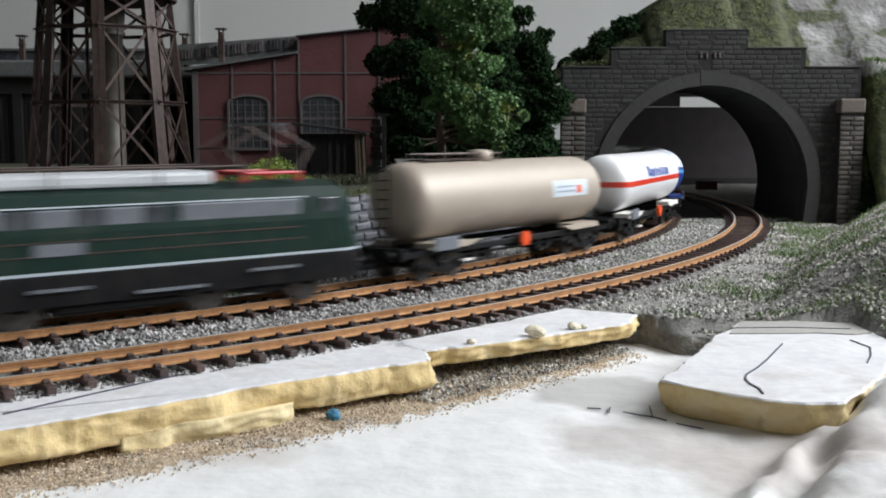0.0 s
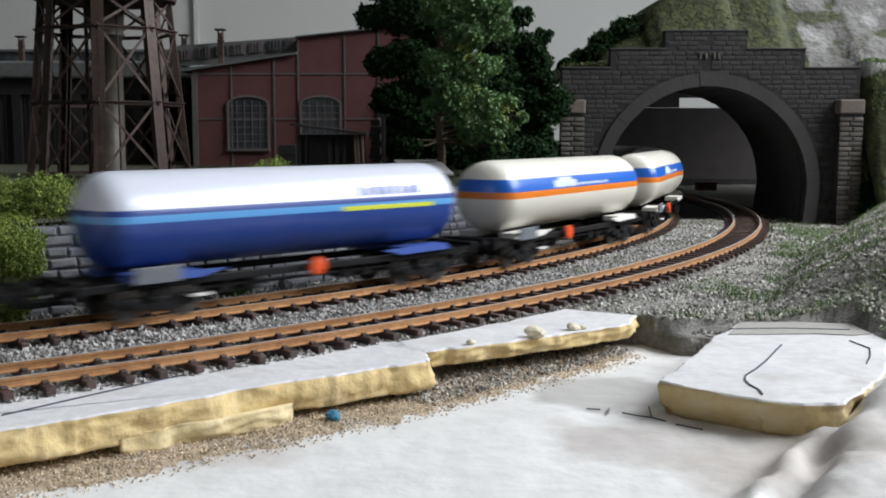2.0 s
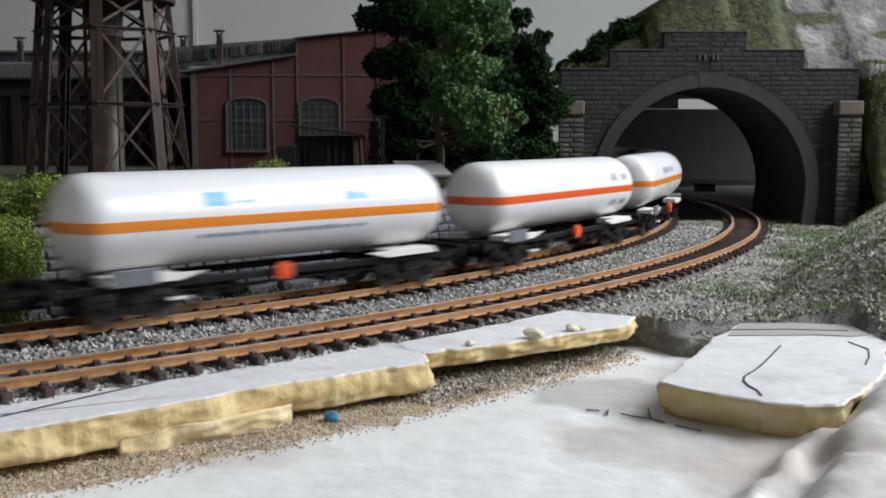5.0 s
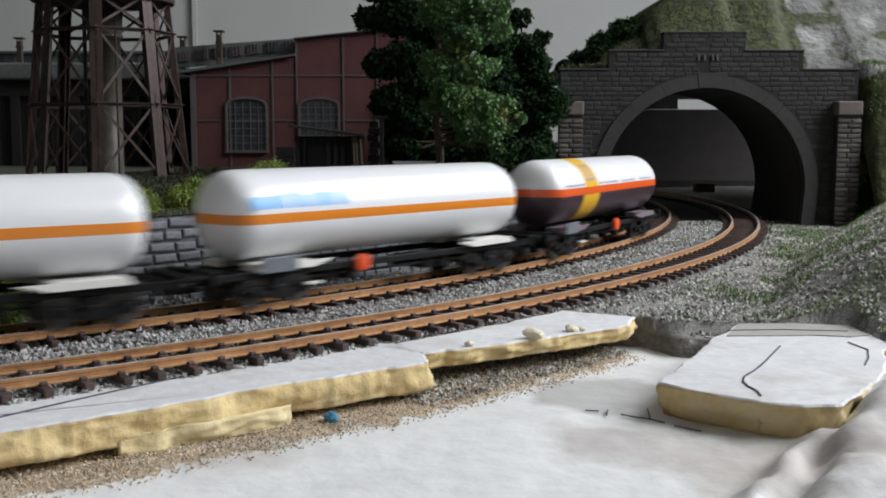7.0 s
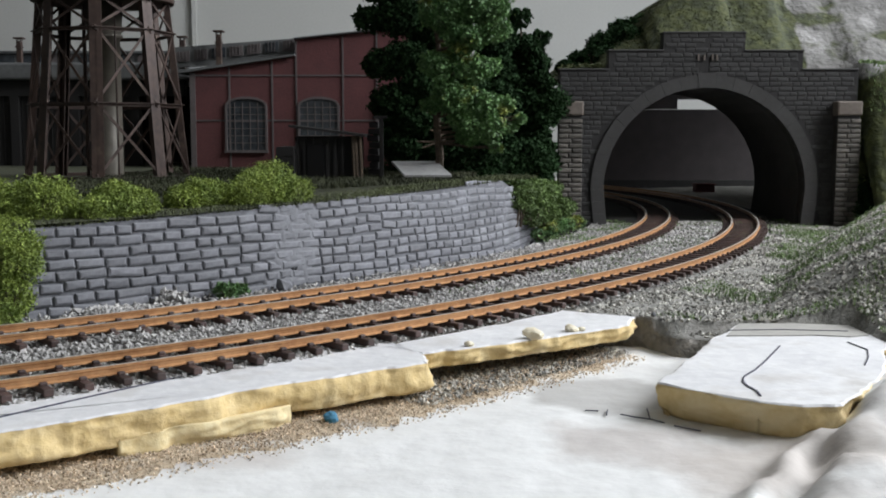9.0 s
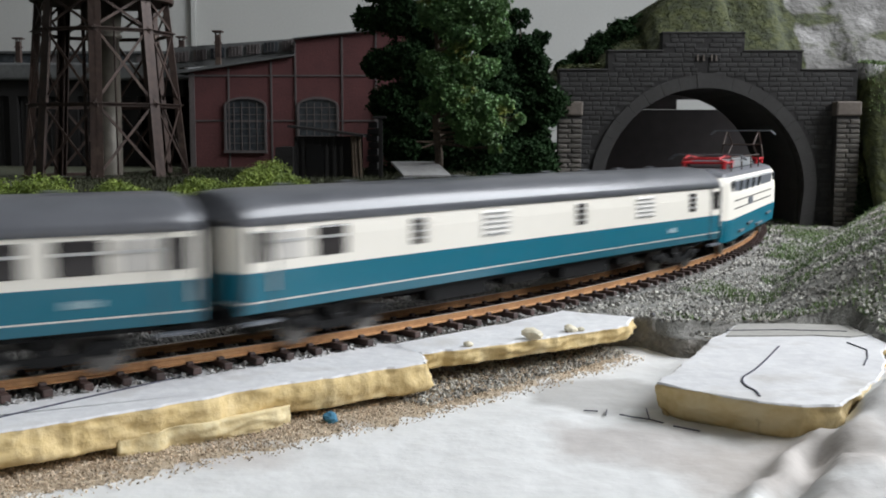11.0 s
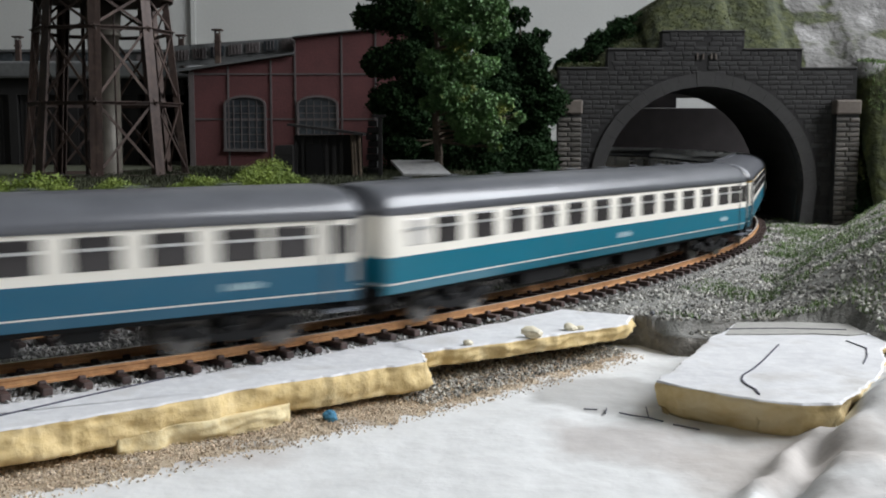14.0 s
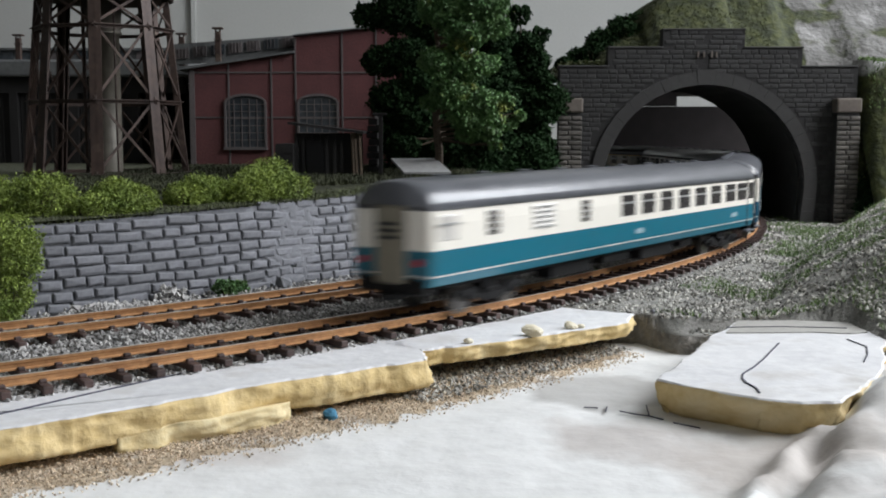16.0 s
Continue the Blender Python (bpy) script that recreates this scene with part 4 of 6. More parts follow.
# ---- water tower ----
def water_tower():
    cx, cy, z0 = -0.2020, 0.650, TERRACE - 0.001
    t = thing("water_tower", "brown rusty lattice water tower with a central riser pipe", "water tower", m=pose(cx, cy, 0))
    def leg(k, z):
        f = (z - z0) / 0.10
        r = 0.0480 - 0.0093 * f
        a = radians(-125 + 45 * k)
        return Vector((r * math.cos(a), r * math.sin(a), z))
    zt = 0.146
    levels = (z0 + 0.004, 0.0780, 0.1205, 0.1395)
    for k in range(8):
        a, b = leg(k, z0), leg(k, zt)
        out = Vector((a.x, a.y, 0)).normalized()
        bm = bmesh.new()
        angle_bar(bm, a, b, 0.0038, out)
        angle_bar(bm, a + out.cross(Vector((0, 0, 1))) * 0.0030, b + out.cross(Vector((0, 0, 1))) * 0.0030, 0.0036, out)
        part("leg", bm, IRON, t)
        part("footing", box(bmesh.new(), a.x - 0.004, a.x + 0.004, a.y - 0.004, a.y + 0.004, z0 - 0.003, z0 + 0.0025, bevel=0.0006), LESENE, t)
    for k in range(8):
        n = (k + 1) % 8
        for i, z in enumerate(levels):
            bm = bmesh.new()
            angle_bar(bm, leg(k, z), leg(n, z), 0.0022, Vector((0, 0, 1)))
            part("girder", bm, IRON, t)
        for a, b in zip(levels, levels[1:]):
            mid = (leg(k, (a + b) / 2) + leg(n, (a + b) / 2)) / 2
            up = Vector((mid.x, mid.y, 0)).normalized()
            part("brace", flat(bmesh.new(), leg(k, a), leg(n, b), 0.0015, 0.0006, up), IRON, t)
            part("brace", flat(bmesh.new(), leg(n, a), leg(k, b) + up * 0.0005, 0.0015, 0.0006, up), IRON, t)
    bm = bmesh.new()
    lathe(bm, [(z0, 0.0125), (z0 + 0.003, 0.0125), (z0 + 0.004, 0.0090), (0.1170, 0.0090), (0.1172, 0.0106), (0.1190, 0.0106), (0.1192, 0.0098), (zt, 0.0120)], 24, "Z")
    part("riser_pipe", bm, PIPE, t, "greenish-brown riser pipe", smooth=True)
    bm = bmesh.new()
    lathe(bm, [(0.0, 0.0012), (0.0, 0.0012), (0.1, 0.0012), (0.11, 0.0012)], 8, "Z", (-0.014, 0.006, z0))
    rod(bm, (0.010, -0.012, z0), (0.010, -0.012, zt), 0.0006)
    part("service_pipe", bm, IRON, t)
    bm = bmesh.new()
    lathe(bm, [(0.1375, 0.033), (0.1375, 0.0410), (0.1395, 0.0415), (0.1405, 0.041), (0.1405, 0.033)], 36, "Z")
    part("gallery", bm, IRON, t, "ring gallery under the tank")
    bm = bmesh.new()
    lathe(bm, [(0.1455, 0.020), (0.150, 0.034), (0.160, 0.038), (0.205, 0.038), (0.206, 0.030)], 32, "Z")
    part("tank", bm, IRON, t, smooth=True)


water_tower()


# ---- engine shed and yard buildings ----
def shed_window(parent, x, y, z0, w, h):
    """A segment-headed iron window set in the facade."""
    top = [(x + w / 2 * math.cos(radians(a)), z0 + h * 0.86 + h * 0.14 * math.sin(radians(a))) for a in range(0, 181, 20)]
    pts = [(x - w / 2, z0), (x + w / 2, z0)] + top
    win = part("window", prism(bmesh.new(), pts, y - 0.0006, y + 0.0004), GLASS, parent, "dim small-paned window")
    out = [(x - w / 2 - 0.0016, z0), (x + w / 2 + 0.0016, z0)] + [(x + (w / 2 + 0.0016) * math.cos(radians(a)), z0 + h * 0.86 + (h * 0.14 + 0.0018) * math.sin(radians(a))) for a in range(0, 181, 20)]
    bm = bmesh.new()
    n = len(pts)
    for i in range(1, n):
        j = (i + 1) % n
        if i == n - 1:
            j = 0
        prism(bm, [pts[i], pts[j], out[j], out[i]], y - 0.0022, y + 0.0004)
    part("window_frame", bm, LESENE, win)
    part("window_sill", box(bmesh.new(), x - w / 2 - 0.002, x + w / 2 + 0.002, y - 0.0030, y + 0.0004, z0 - 0.0022, z0), LESENE, win)
    bm = bmesh.new()
    for i in range(1, 5):
        xx = x - w / 2 + w * i / 5
        box(bm, xx - 0.0003, xx + 0.0003, y - 0.0012, y - 0.0005, z0, z0 + h * 0.93)
    for i in range(1, 7):
        zz = z0 + h * i / 7.2
        box(bm, x - w / 2, x + w / 2, y - 0.0011, y - 0.0005, zz - 0.0003, zz + 0.0003)
    part("glazing_bar", bm, LESENE, win)


def chimney(parent, x, y, z0, h, w=0.0042):
    bm = bmesh.new()
    box(bm, x - w / 2, x + w / 2, y - w / 2, y + w / 2, z0, z0 + h, bevel=0.0003)
    box(bm, x - w * 0.62, x + w * 0.62, y - w * 0.62, y + w * 0.62, z0 + h * 0.72, z0 + h * 0.78)
    c = part("chimney", bm, IRON, parent)
    bm = bmesh.new()
    for s in (-1, 1):
        for q in (-1, 1):
            rod(bm, (x + s * w * 0.4, y + q * w * 0.4, z0 + h), (x + s * w * 0.4, y + q * w * 0.4, z0 + h + 0.002), 0.0004, 5)
    box(bm, x - w * 0.95, x + w * 0.95, y - w * 0.95, y + w * 0.95, z0 + h + 0.0018, z0 + h + 0.0032, bevel=0.0003)
    part("chimney_cap", bm, IRON, c)


def engine_shed():
    t = thing("engine_shed", "dark red brick engine shed with plaster bands and arched windows", "engine shed")
    Y, z0 = 0.85, TERRACE - 0.002
    x0, xs, x1 = -0.1985, -0.1155, 0.020
    def eaves(x):
        return 0.1090 + (x - x0) / (xs - x0) * 0.0118
    zb = 0.1338
    part("wall", prism(bmesh.new(), [(x0, z0), (xs, z0), (xs, eaves(xs)), (x0, eaves(x0))], Y, Y + 0.006), REDBRICK, t)
    part("wall", prism(bmesh.new(), [(xs, z0), (x1, z0), (x1, 0.1478), (xs, zb)], Y, Y + 0.006), REDBRICK, t)
    for x in (x0, x1 - 0.006):
        part("wall", box(bmesh.new(), x, x + 0.006, Y + 0.006, Y + 0.16, z0, 0.1100), REDBRICK, t)
    part("wall", box(bmesh.new(), x0, x1, Y + 0.16, Y + 0.166, z0, 0.110), REDBRICK, t)
    for x in (x0 + 0.0002, x0 + 0.0305, -0.1345, xs, -0.0790, -0.0525, -0.020, 0.012):
        zt = eaves(x) if x < xs - 0.001 else 0.1338 + (x - xs) * 0.10
        part("pilaster", box(bmesh.new(), x, x + (0.0042 if x < x0 + 0.001 else 0.0013), Y - 0.0009, Y + 0.001, z0, zt - 0.001), LESENE, t)
    for z in (0.0705, 0.1055):
        part("plaster_band", box(bmesh.new(), x0, x1, Y - 0.0007, Y + 0.001, z, z + 0.0012), LESENE, t)
    shed_window(t, -0.1545, Y, 0.0480, 0.0300, 0.0400)
    shed_window(t, -0.0975, Y, 0.0480, 0.0295, 0.0400)
    shed_window(t, -0.0365, Y, 0.0480, 0.0295, 0.0400)
    bm = bmesh.new()
    prism(bm, [(x0 - 0.008, 0.1075), (xs, eaves(xs) + 0.0003), (xs, eaves(xs) + 0.0020), (x0 - 0.008, 0.1095)], Y - 0.0045, Y + 0.17)
    part("roof", bm, ROOFING, t, "grey sloping roof")
    bm = bmesh.new()
    prism(bm, [(xs - 0.001, zb + 0.0002), (x1 + 0.003, 0.1484), (x1 + 0.003, 0.1494), (xs - 0.001, zb + 0.0012)], Y - 0.0035, Y + 0.17)
    part("roof", bm, ROOFING, t, "grey sloping roof")
    # clerestory behind the lower roof
    bm = bmesh.new()
    prism(bm, [(-0.2200, 0.1130), (xs - 0.001, 0.1190), (xs - 0.001, 0.1366), (-0.2200, 0.1290)], Y + 0.020, Y + 0.024)
    part("clerestory", bm, ROOFING, t)
    for i in range(7):
        x = -0.213 + 0.0142 * i
        zz = 0.1175 + (x + 0.213) * 0.105
        w = part("window", prism(bmesh.new(), [(x, zz), (x + 0.0105, zz + 0.0011), (x + 0.0105, zz + 0.0090), (x, zz + 0.0080)], Y + 0.0185, Y + 0.0203), GLASS if i % 3 == 2 else LESENE, t)
        bm = bmesh.new()
        for k in (1, 2, 3):
            box(bm, x + 0.0026 * k - 0.0002, x + 0.0026 * k + 0.0002, Y + 0.0178, Y + 0.0187, zz + 0.0006, zz + 0.0086)
        part("glazing_bar", bm, LESENE, w)
    chimney(t, -0.1770, Y + 0.010, 0.1130, 0.0255)
    chimney(t, -0.2105, Y + 0.030, 0.1130, 0.0230)


engine_shed()


def long_shed():
    t = thing("long_shed", "dark low engine shed with a flat grey roof and open bays", "engine shed")
    Y, z0 = 0.90, TERRACE - 0.002
    for i in range(7):
        x = -0.560 + 0.050 * i
        part("pier", box(bmesh.new(), x, x + 0.007, Y, Y + 0.010, z0, 0.0920), DARKWOOD, t)
    part("lintel", box(bmesh.new(), -0.560, -0.2150, Y, Y + 0.010, 0.092, 0.1050), DARKWOOD, t)
    part("wall", box(bmesh.new(), -0.560, -0.2150, Y + 0.12, Y + 0.126, z0, 0.1050), DARKWOOD, t)
    part("roof", box(bmesh.new(), -0.566, -0.2080, Y - 0.008, Y + 0.13, 0.1050, 0.1190, bevel=0.002), ROOFING, t, "grey flat roof")
    bm = bmesh.new()
    box(bm, -0.560, -0.2100, Y + 0.03, Y + 0.034, 0.1190, 0.1290)
    box(bm, -0.560, -0.2100, Y + 0.026, Y + 0.060, 0.1290, 0.1310)
    part("clerestory", bm, ROOFING, t)
    for i in range(14):
        part("window", box(bmesh.new(), -0.555 + 0.0245 * i, -0.538 + 0.0245 * i, Y + 0.0285, Y + 0.0302, 0.1205, 0.1280), GLASS if i % 3 else LESENE, t)
    for i in range(6):
        x = -0.552 + 0.050 * i
        d = part("door", box(bmesh.new(), x, x + 0.041, Y + 0.004, Y + 0.007, z0, 0.092), DARKWOOD, t)
        for k in range(1, 8):
            part("door_board", box(bmesh.new(), x + 0.005 * k - 0.0003, x + 0.005 * k + 0.0003, Y + 0.0030, Y + 0.0042, z0, 0.091), DARKWOOD, d)
    chimney(t, -0.3560, Y + 0.015, 0.1190, 0.0190)
    chimney(t, -0.4560, Y + 0.015, 0.1190, 0.0190)


long_shed()


def yard_hut():
    t = thing("yard_hut", "small black timber hut with a sloping roof", "hut")
    z0 = TERRACE - 0.001
    y0, y1, x0, x1 = 0.620, 0.665, -0.0840, -0.0490
    bm = bmesh.new()
    box(bm, x0, x1, y0, y1, z0, 0.0590)
    part("wall", bm, DARKWOOD, t)
    for i in range(9):
        x = x0 + (x1 - x0) * i / 8
        part("board", box(bmesh.new(), x - 0.0009, x + 0.0009, y0 - 0.0010, y0 + 0.0006, z0, 0.0585), DARKWOOD, t)
    bm = bmesh.new()
    prism(bm, [(x0 - 0.004, 0.0640), (x1 + 0.004, 0.0585), (x1 + 0.004, 0.0600), (x0 - 0.004, 0.0655)], y0 - 0.006, y1 + 0.004)
    part("roof", bm, DARKWOOD, t)
    part("door", box(bmesh.new(), x0 + 0.006, x0 + 0.016, y0 - 0.0016, y0 - 0.0009, z0, 0.0540), BLACK, t)
    for x in (-0.0465, -0.0490, -0.0505):
        part("post", rod(bmesh.new(), (x, y0 - 0.004, z0), (x - 0.0012, y0 - 0.002, 0.0590), 0.0011, 7), BARK, t)
    b = thing("coal_bin", "low black timber bin beside the hut", "bin")
    bm = bmesh.new()
    box(bm, -0.0945, -0.0850, 0.612, 0.650, z0, 0.0530)
    for i in range(4):
        box(bm, -0.0948, -0.0846, 0.6110, 0.6120, z0 + 0.0052 * i, z0 + 0.0046 + 0.0052 * i)
    part("wall", bm, DARKWOOD, b)
    p = thing("signal_post", "dark timber post with a cross-head", "post")
    part("post", box(bmesh.new(), -0.0366, -0.0342, 0.6190, 0.6215, z0, 0.0690, bevel=0.0003), DARKWOOD, p)
    part("crosshead", box(bmesh.new(), -0.0400, -0.0320, 0.6185, 0.6220, 0.0690, 0.0705, bevel=0.0003), DARKWOOD, p)
    f = thing("timber_stack", "dark stacked timber beside the hut", "timber")
    for i in range(9):
        part("beam", box(bmesh.new(), -0.0450 + 0.0006 * (i % 3), -0.0385 + 0.0008 * (i % 2), 0.640, 0.668, z0 + 0.0040 * i, z0 + 0.0034 + 0.0040 * i), DARKWOOD, f)
    w = thing("white_bin", "low grey-white box with a sloping lid", "box")
    bm = bmesh.new()
    prism(bm, [(-0.0200, z0 - 0.002), (-0.0045, z0 - 0.002), (-0.0045, 0.0372), (-0.0200, 0.0372)], 0.606, 0.624)
    part("body", bm, PALEWOOD, w)
    bm = bmesh.new()
    vs = [bm.verts.new(c) for c in ((-0.0215, 0.602, 0.0362), (0.0050, 0.602, 0.0362), (-0.0035, 0.630, 0.0432), (-0.0300, 0.630, 0.0432))]
    ws = [bm.verts.new(v.co + Vector((0, 0, 0.0012))) for v in vs]
    bm.faces.new(vs[::-1])
    bm.faces.new(ws)
    for i in range(4):
        bm.faces.new((vs[i], vs[(i + 1) % 4], ws[(i + 1) % 4], ws[i]))
    part("lid", bm, PALEWOOD, w, "pale sloping lid")


yard_hut()


# ---- trees and bushes ----
def tree(name, label, base, height, lobes, n, leafsize, material, trunk_r=0.0024):
    t = thing(name, label, "tree", m=Matrix.Translation(base))
    bm = bmesh.new()
    top = Vector((0.002, 0.001, height))
    prev, r = Vector((0, 0, -0.002)), trunk_r * 1.35
    for i in range(1, 9):
        p = Vector((0.0012 * math.sin(i * 1.7), 0.001 * math.cos(i * 2.1), height * i / 9))
        r2 = trunk_r * (1 - i / 11)
        rod(bm, prev, p, r, 9, r2)
        prev, r = p, r2
    part("trunk", bm, BARK, t)
    bm = bmesh.new()
    for c, rad in lobes:
        c = Vector(c)
        st = Vector((0, 0, max(height * 0.18, min(height * 0.8, c.z - rad[2] * 0.8))))
        rod(bm, st, st.lerp(c, 0.6) + Vector((0, 0, -0.001)), trunk_r * 0.42, 6, trunk_r * 0.25)
        rod(bm, st.lerp(c, 0.6) + Vector((0, 0, -0.001)), c, trunk_r * 0.25, 5, trunk_r * 0.08)
        for k in range(4):
            d = Vector(RNG.normal(0, 1, 3)).normalized()
            rod(bm, c.lerp(st, 0.3), c + Vector((d.x * rad[0], d.y * rad[1], d.z * rad[2])) * 0.8, trunk_r * 0.14, 4, trunk_r * 0.05)
    part("limb", bm, BARK, t)
    part("crown", leaf_mesh("crown", cloud(lobes, n, 0.35), leafsize, material, 0.3), None, t)
    return t


def lobed(h0, h1, width, k, seed, squash=0.8):
    g = np.random.default_rng(seed)
    out = []
    for i in range(k):
        f = g.uniform(0, 1)
        z = h0 + (h1 - h0) * f
        w = width * (1 - 0.55 * f ** 2)
        a = g.uniform(0, 6.283)
        d = w * g.uniform(0.35, 0.9)
        r = width * g.uniform(0.24, 0.42)
        out.append(((d * math.cos(a), d * math.sin(a), z), (r, r, r * squash)))
    out.append(((0, 0, (h0 + h1) / 2), (width * 0.55, width * 0.55, (h1 - h0) * 0.42)))
    return out


def sprays(spec, x0, z0, m, deep):
    """Leaf sprays (across, up, radius in the tree's own grid of m metres), set forward by deep."""
    return [(((a * m) - x0, d * deep, b * m - z0), (r * m, r * m * 0.8, r * m * 0.72)) for a, b, r, d in spec]


big = sprays([(80, 365, 46, -1), (50, 310, 34, -1.4), (98, 325, 32, -1), (20, 355, 48, -0.6), (64, 255, 32, -1.4), (88, 262, 24, -1), (0, 265, 28, -1.2), (12, 232, 20, -1.6),
              (28, 208, 36, -1.5), (-8, 196, 18, -1.2), (78, 195, 32, -1.2), (115, 196, 22, -0.8), (147, 172, 13, -0.6), (88, 156, 32, -1), (104, 122, 13, -0.9), (58, 142, 22, -1),
              (48, 170, 26, -1.4), (55, 415, 48, -0.6), (-10, 415, 46, 0), (105, 390, 28, 0), (30, 290, 30, 0.8), (60, 210, 26, 0.8), (126, 158, 16, -0.5)], 0.001, 0.0200, 0.00033, 0.011)
tree("deciduous_tree", "tall bushy green tree with brown trunk", (-0.0030, 0.628, TERRACE - 0.001), 0.130, big, 52000, 0.0018, LEAF, 0.0026)
# shaded left half of the tall tree, set apart in darker leaf colour
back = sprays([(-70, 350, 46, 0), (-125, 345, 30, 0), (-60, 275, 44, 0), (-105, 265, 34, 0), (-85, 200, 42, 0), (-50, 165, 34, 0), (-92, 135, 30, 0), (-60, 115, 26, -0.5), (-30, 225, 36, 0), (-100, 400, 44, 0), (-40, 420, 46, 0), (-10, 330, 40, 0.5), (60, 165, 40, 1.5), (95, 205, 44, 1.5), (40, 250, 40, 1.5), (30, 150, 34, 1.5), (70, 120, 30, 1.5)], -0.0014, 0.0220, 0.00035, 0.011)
tree("deciduous_tree", "tall tree's shaded side, built as a separate dark green tree", (-0.0024, 0.672, TERRACE - 0.001), 0.130, back, 56000, 0.0020, LEAF_DARK, 0.0020)
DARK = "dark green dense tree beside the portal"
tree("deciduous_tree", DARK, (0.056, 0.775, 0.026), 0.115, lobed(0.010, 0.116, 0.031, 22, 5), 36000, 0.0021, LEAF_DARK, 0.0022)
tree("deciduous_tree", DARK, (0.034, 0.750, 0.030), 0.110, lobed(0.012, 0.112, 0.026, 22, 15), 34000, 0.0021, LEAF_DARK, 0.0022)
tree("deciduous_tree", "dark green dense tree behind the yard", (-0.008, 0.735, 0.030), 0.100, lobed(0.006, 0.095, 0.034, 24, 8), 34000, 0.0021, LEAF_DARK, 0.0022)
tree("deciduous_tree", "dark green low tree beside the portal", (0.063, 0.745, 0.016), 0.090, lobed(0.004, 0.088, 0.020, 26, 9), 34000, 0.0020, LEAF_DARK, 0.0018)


def lumps(x0, y0, x1, y1, z, h, k, seed, deep=0.011):
    g = np.random.default_rng(seed)
    out = []
    for i in range(k):
        f = (i + g.uniform(0.2, 0.8)) / k
        r = h * g.uniform(0.40, 0.80)
        out.append(((x0 + (x1 - x0) * f, y0 + (y1 - y0) * f + g.normal(0, deep * 0.3), z + r * 0.75 * g.uniform(0.8, 1.2)), (r * 1.15, r, r * 0.85)))
    return out


YG = "yellow-green foam-flock bush on top of the retaining wall"
bush("bush", lumps(-0.186, 0.398, -0.149, 0.410, 0.0265, 0.0150, 8, 1), 33000, 0.00075, LEAF_LIGHT, YG, group="bushes on the wall")
bush("bush", lumps(-0.138, 0.408, -0.118, 0.422, 0.0255, 0.0105, 8, 2) + lumps(-0.134, 0.420, -0.124, 0.426, 0.029, 0.010, 4, 52), 27000, 0.00075, LEAF_LIGHT, YG, group="bushes on the wall")
bush("bush", lumps(-0.112, 0.455, -0.099, 0.462, 0.0275, 0.0125, 5, 3), 21000, 0.00075, LEAF_LIGHT, YG, group="bushes on the wall")
bush("bush", lumps(-0.096, 0.464, -0.066, 0.478, 0.0275, 0.0125, 9, 4) + lumps(-0.086, 0.478, -0.074, 0.484, 0.034, 0.0110, 4, 54), 33000, 0.00075, LEAF_LIGHT, YG, group="bushes on the wall")
bush("bush", lumps(-0.170, 0.368, -0.149, 0.380, 0.008, 0.0140, 5, 5) + lumps(-0.172, 0.374, -0.154, 0.384, 0.016, 0.0130, 5, 45) + lumps(-0.166, 0.364, -0.149, 0.375, -0.004, 0.0105, 4, 6), 51000, 0.00075, LEAF_LIGHT, "tall yellow-green bush at the foot of the wall")
bush("bush", lumps(-0.163, 0.352, -0.149, 0.360, -0.006, 0.0095, 3, 7), 15000, 0.00075, LEAF_LIGHT, "small yellow-green bush beside the track")
bush("bush", lumps(-0.0880, 0.4300, -0.0815, 0.4360, -0.006, 0.0052, 3, 8), 2200, 0.0011, LEAF, "small dark green weed at the wall's foot")
bush("bush", lumps(0.0420, 0.635, 0.074, 0.735, 0.016, 0.013, 16, 9) + lumps(0.054, 0.645, 0.088, 0.745, 0.006, 0.011, 14, 29), 22000, 0.0014, mat("leaf_mid", (0.12, 0.19, 0.045), (0.06, 0.10, 0.028), 0.7, scale=200, bump=0, island=0.4), "green ivy growing down beside the wall")
bush("bush", lumps(0.055, 0.655, 0.095, 0.745, -0.004, 0.008, 8, 10), 6000, 0.0012, LEAF, "low green growth at the foot of the slope")
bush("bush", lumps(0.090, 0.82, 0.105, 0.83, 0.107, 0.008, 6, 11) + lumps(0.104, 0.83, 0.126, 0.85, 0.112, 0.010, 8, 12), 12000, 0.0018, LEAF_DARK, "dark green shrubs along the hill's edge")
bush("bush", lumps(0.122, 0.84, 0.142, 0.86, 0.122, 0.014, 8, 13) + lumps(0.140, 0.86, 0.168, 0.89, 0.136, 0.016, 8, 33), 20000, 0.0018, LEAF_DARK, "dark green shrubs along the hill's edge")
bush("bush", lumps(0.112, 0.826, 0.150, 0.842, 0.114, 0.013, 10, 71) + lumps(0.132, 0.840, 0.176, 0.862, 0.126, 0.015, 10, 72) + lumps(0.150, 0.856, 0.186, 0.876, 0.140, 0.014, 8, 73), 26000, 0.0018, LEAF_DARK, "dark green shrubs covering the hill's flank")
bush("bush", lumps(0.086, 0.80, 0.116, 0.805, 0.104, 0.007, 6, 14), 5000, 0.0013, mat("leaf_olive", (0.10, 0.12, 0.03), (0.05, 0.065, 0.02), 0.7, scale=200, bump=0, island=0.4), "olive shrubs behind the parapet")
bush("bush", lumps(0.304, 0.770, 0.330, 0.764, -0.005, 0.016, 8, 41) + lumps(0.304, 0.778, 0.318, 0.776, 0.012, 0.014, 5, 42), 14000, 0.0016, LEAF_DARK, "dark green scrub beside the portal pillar")
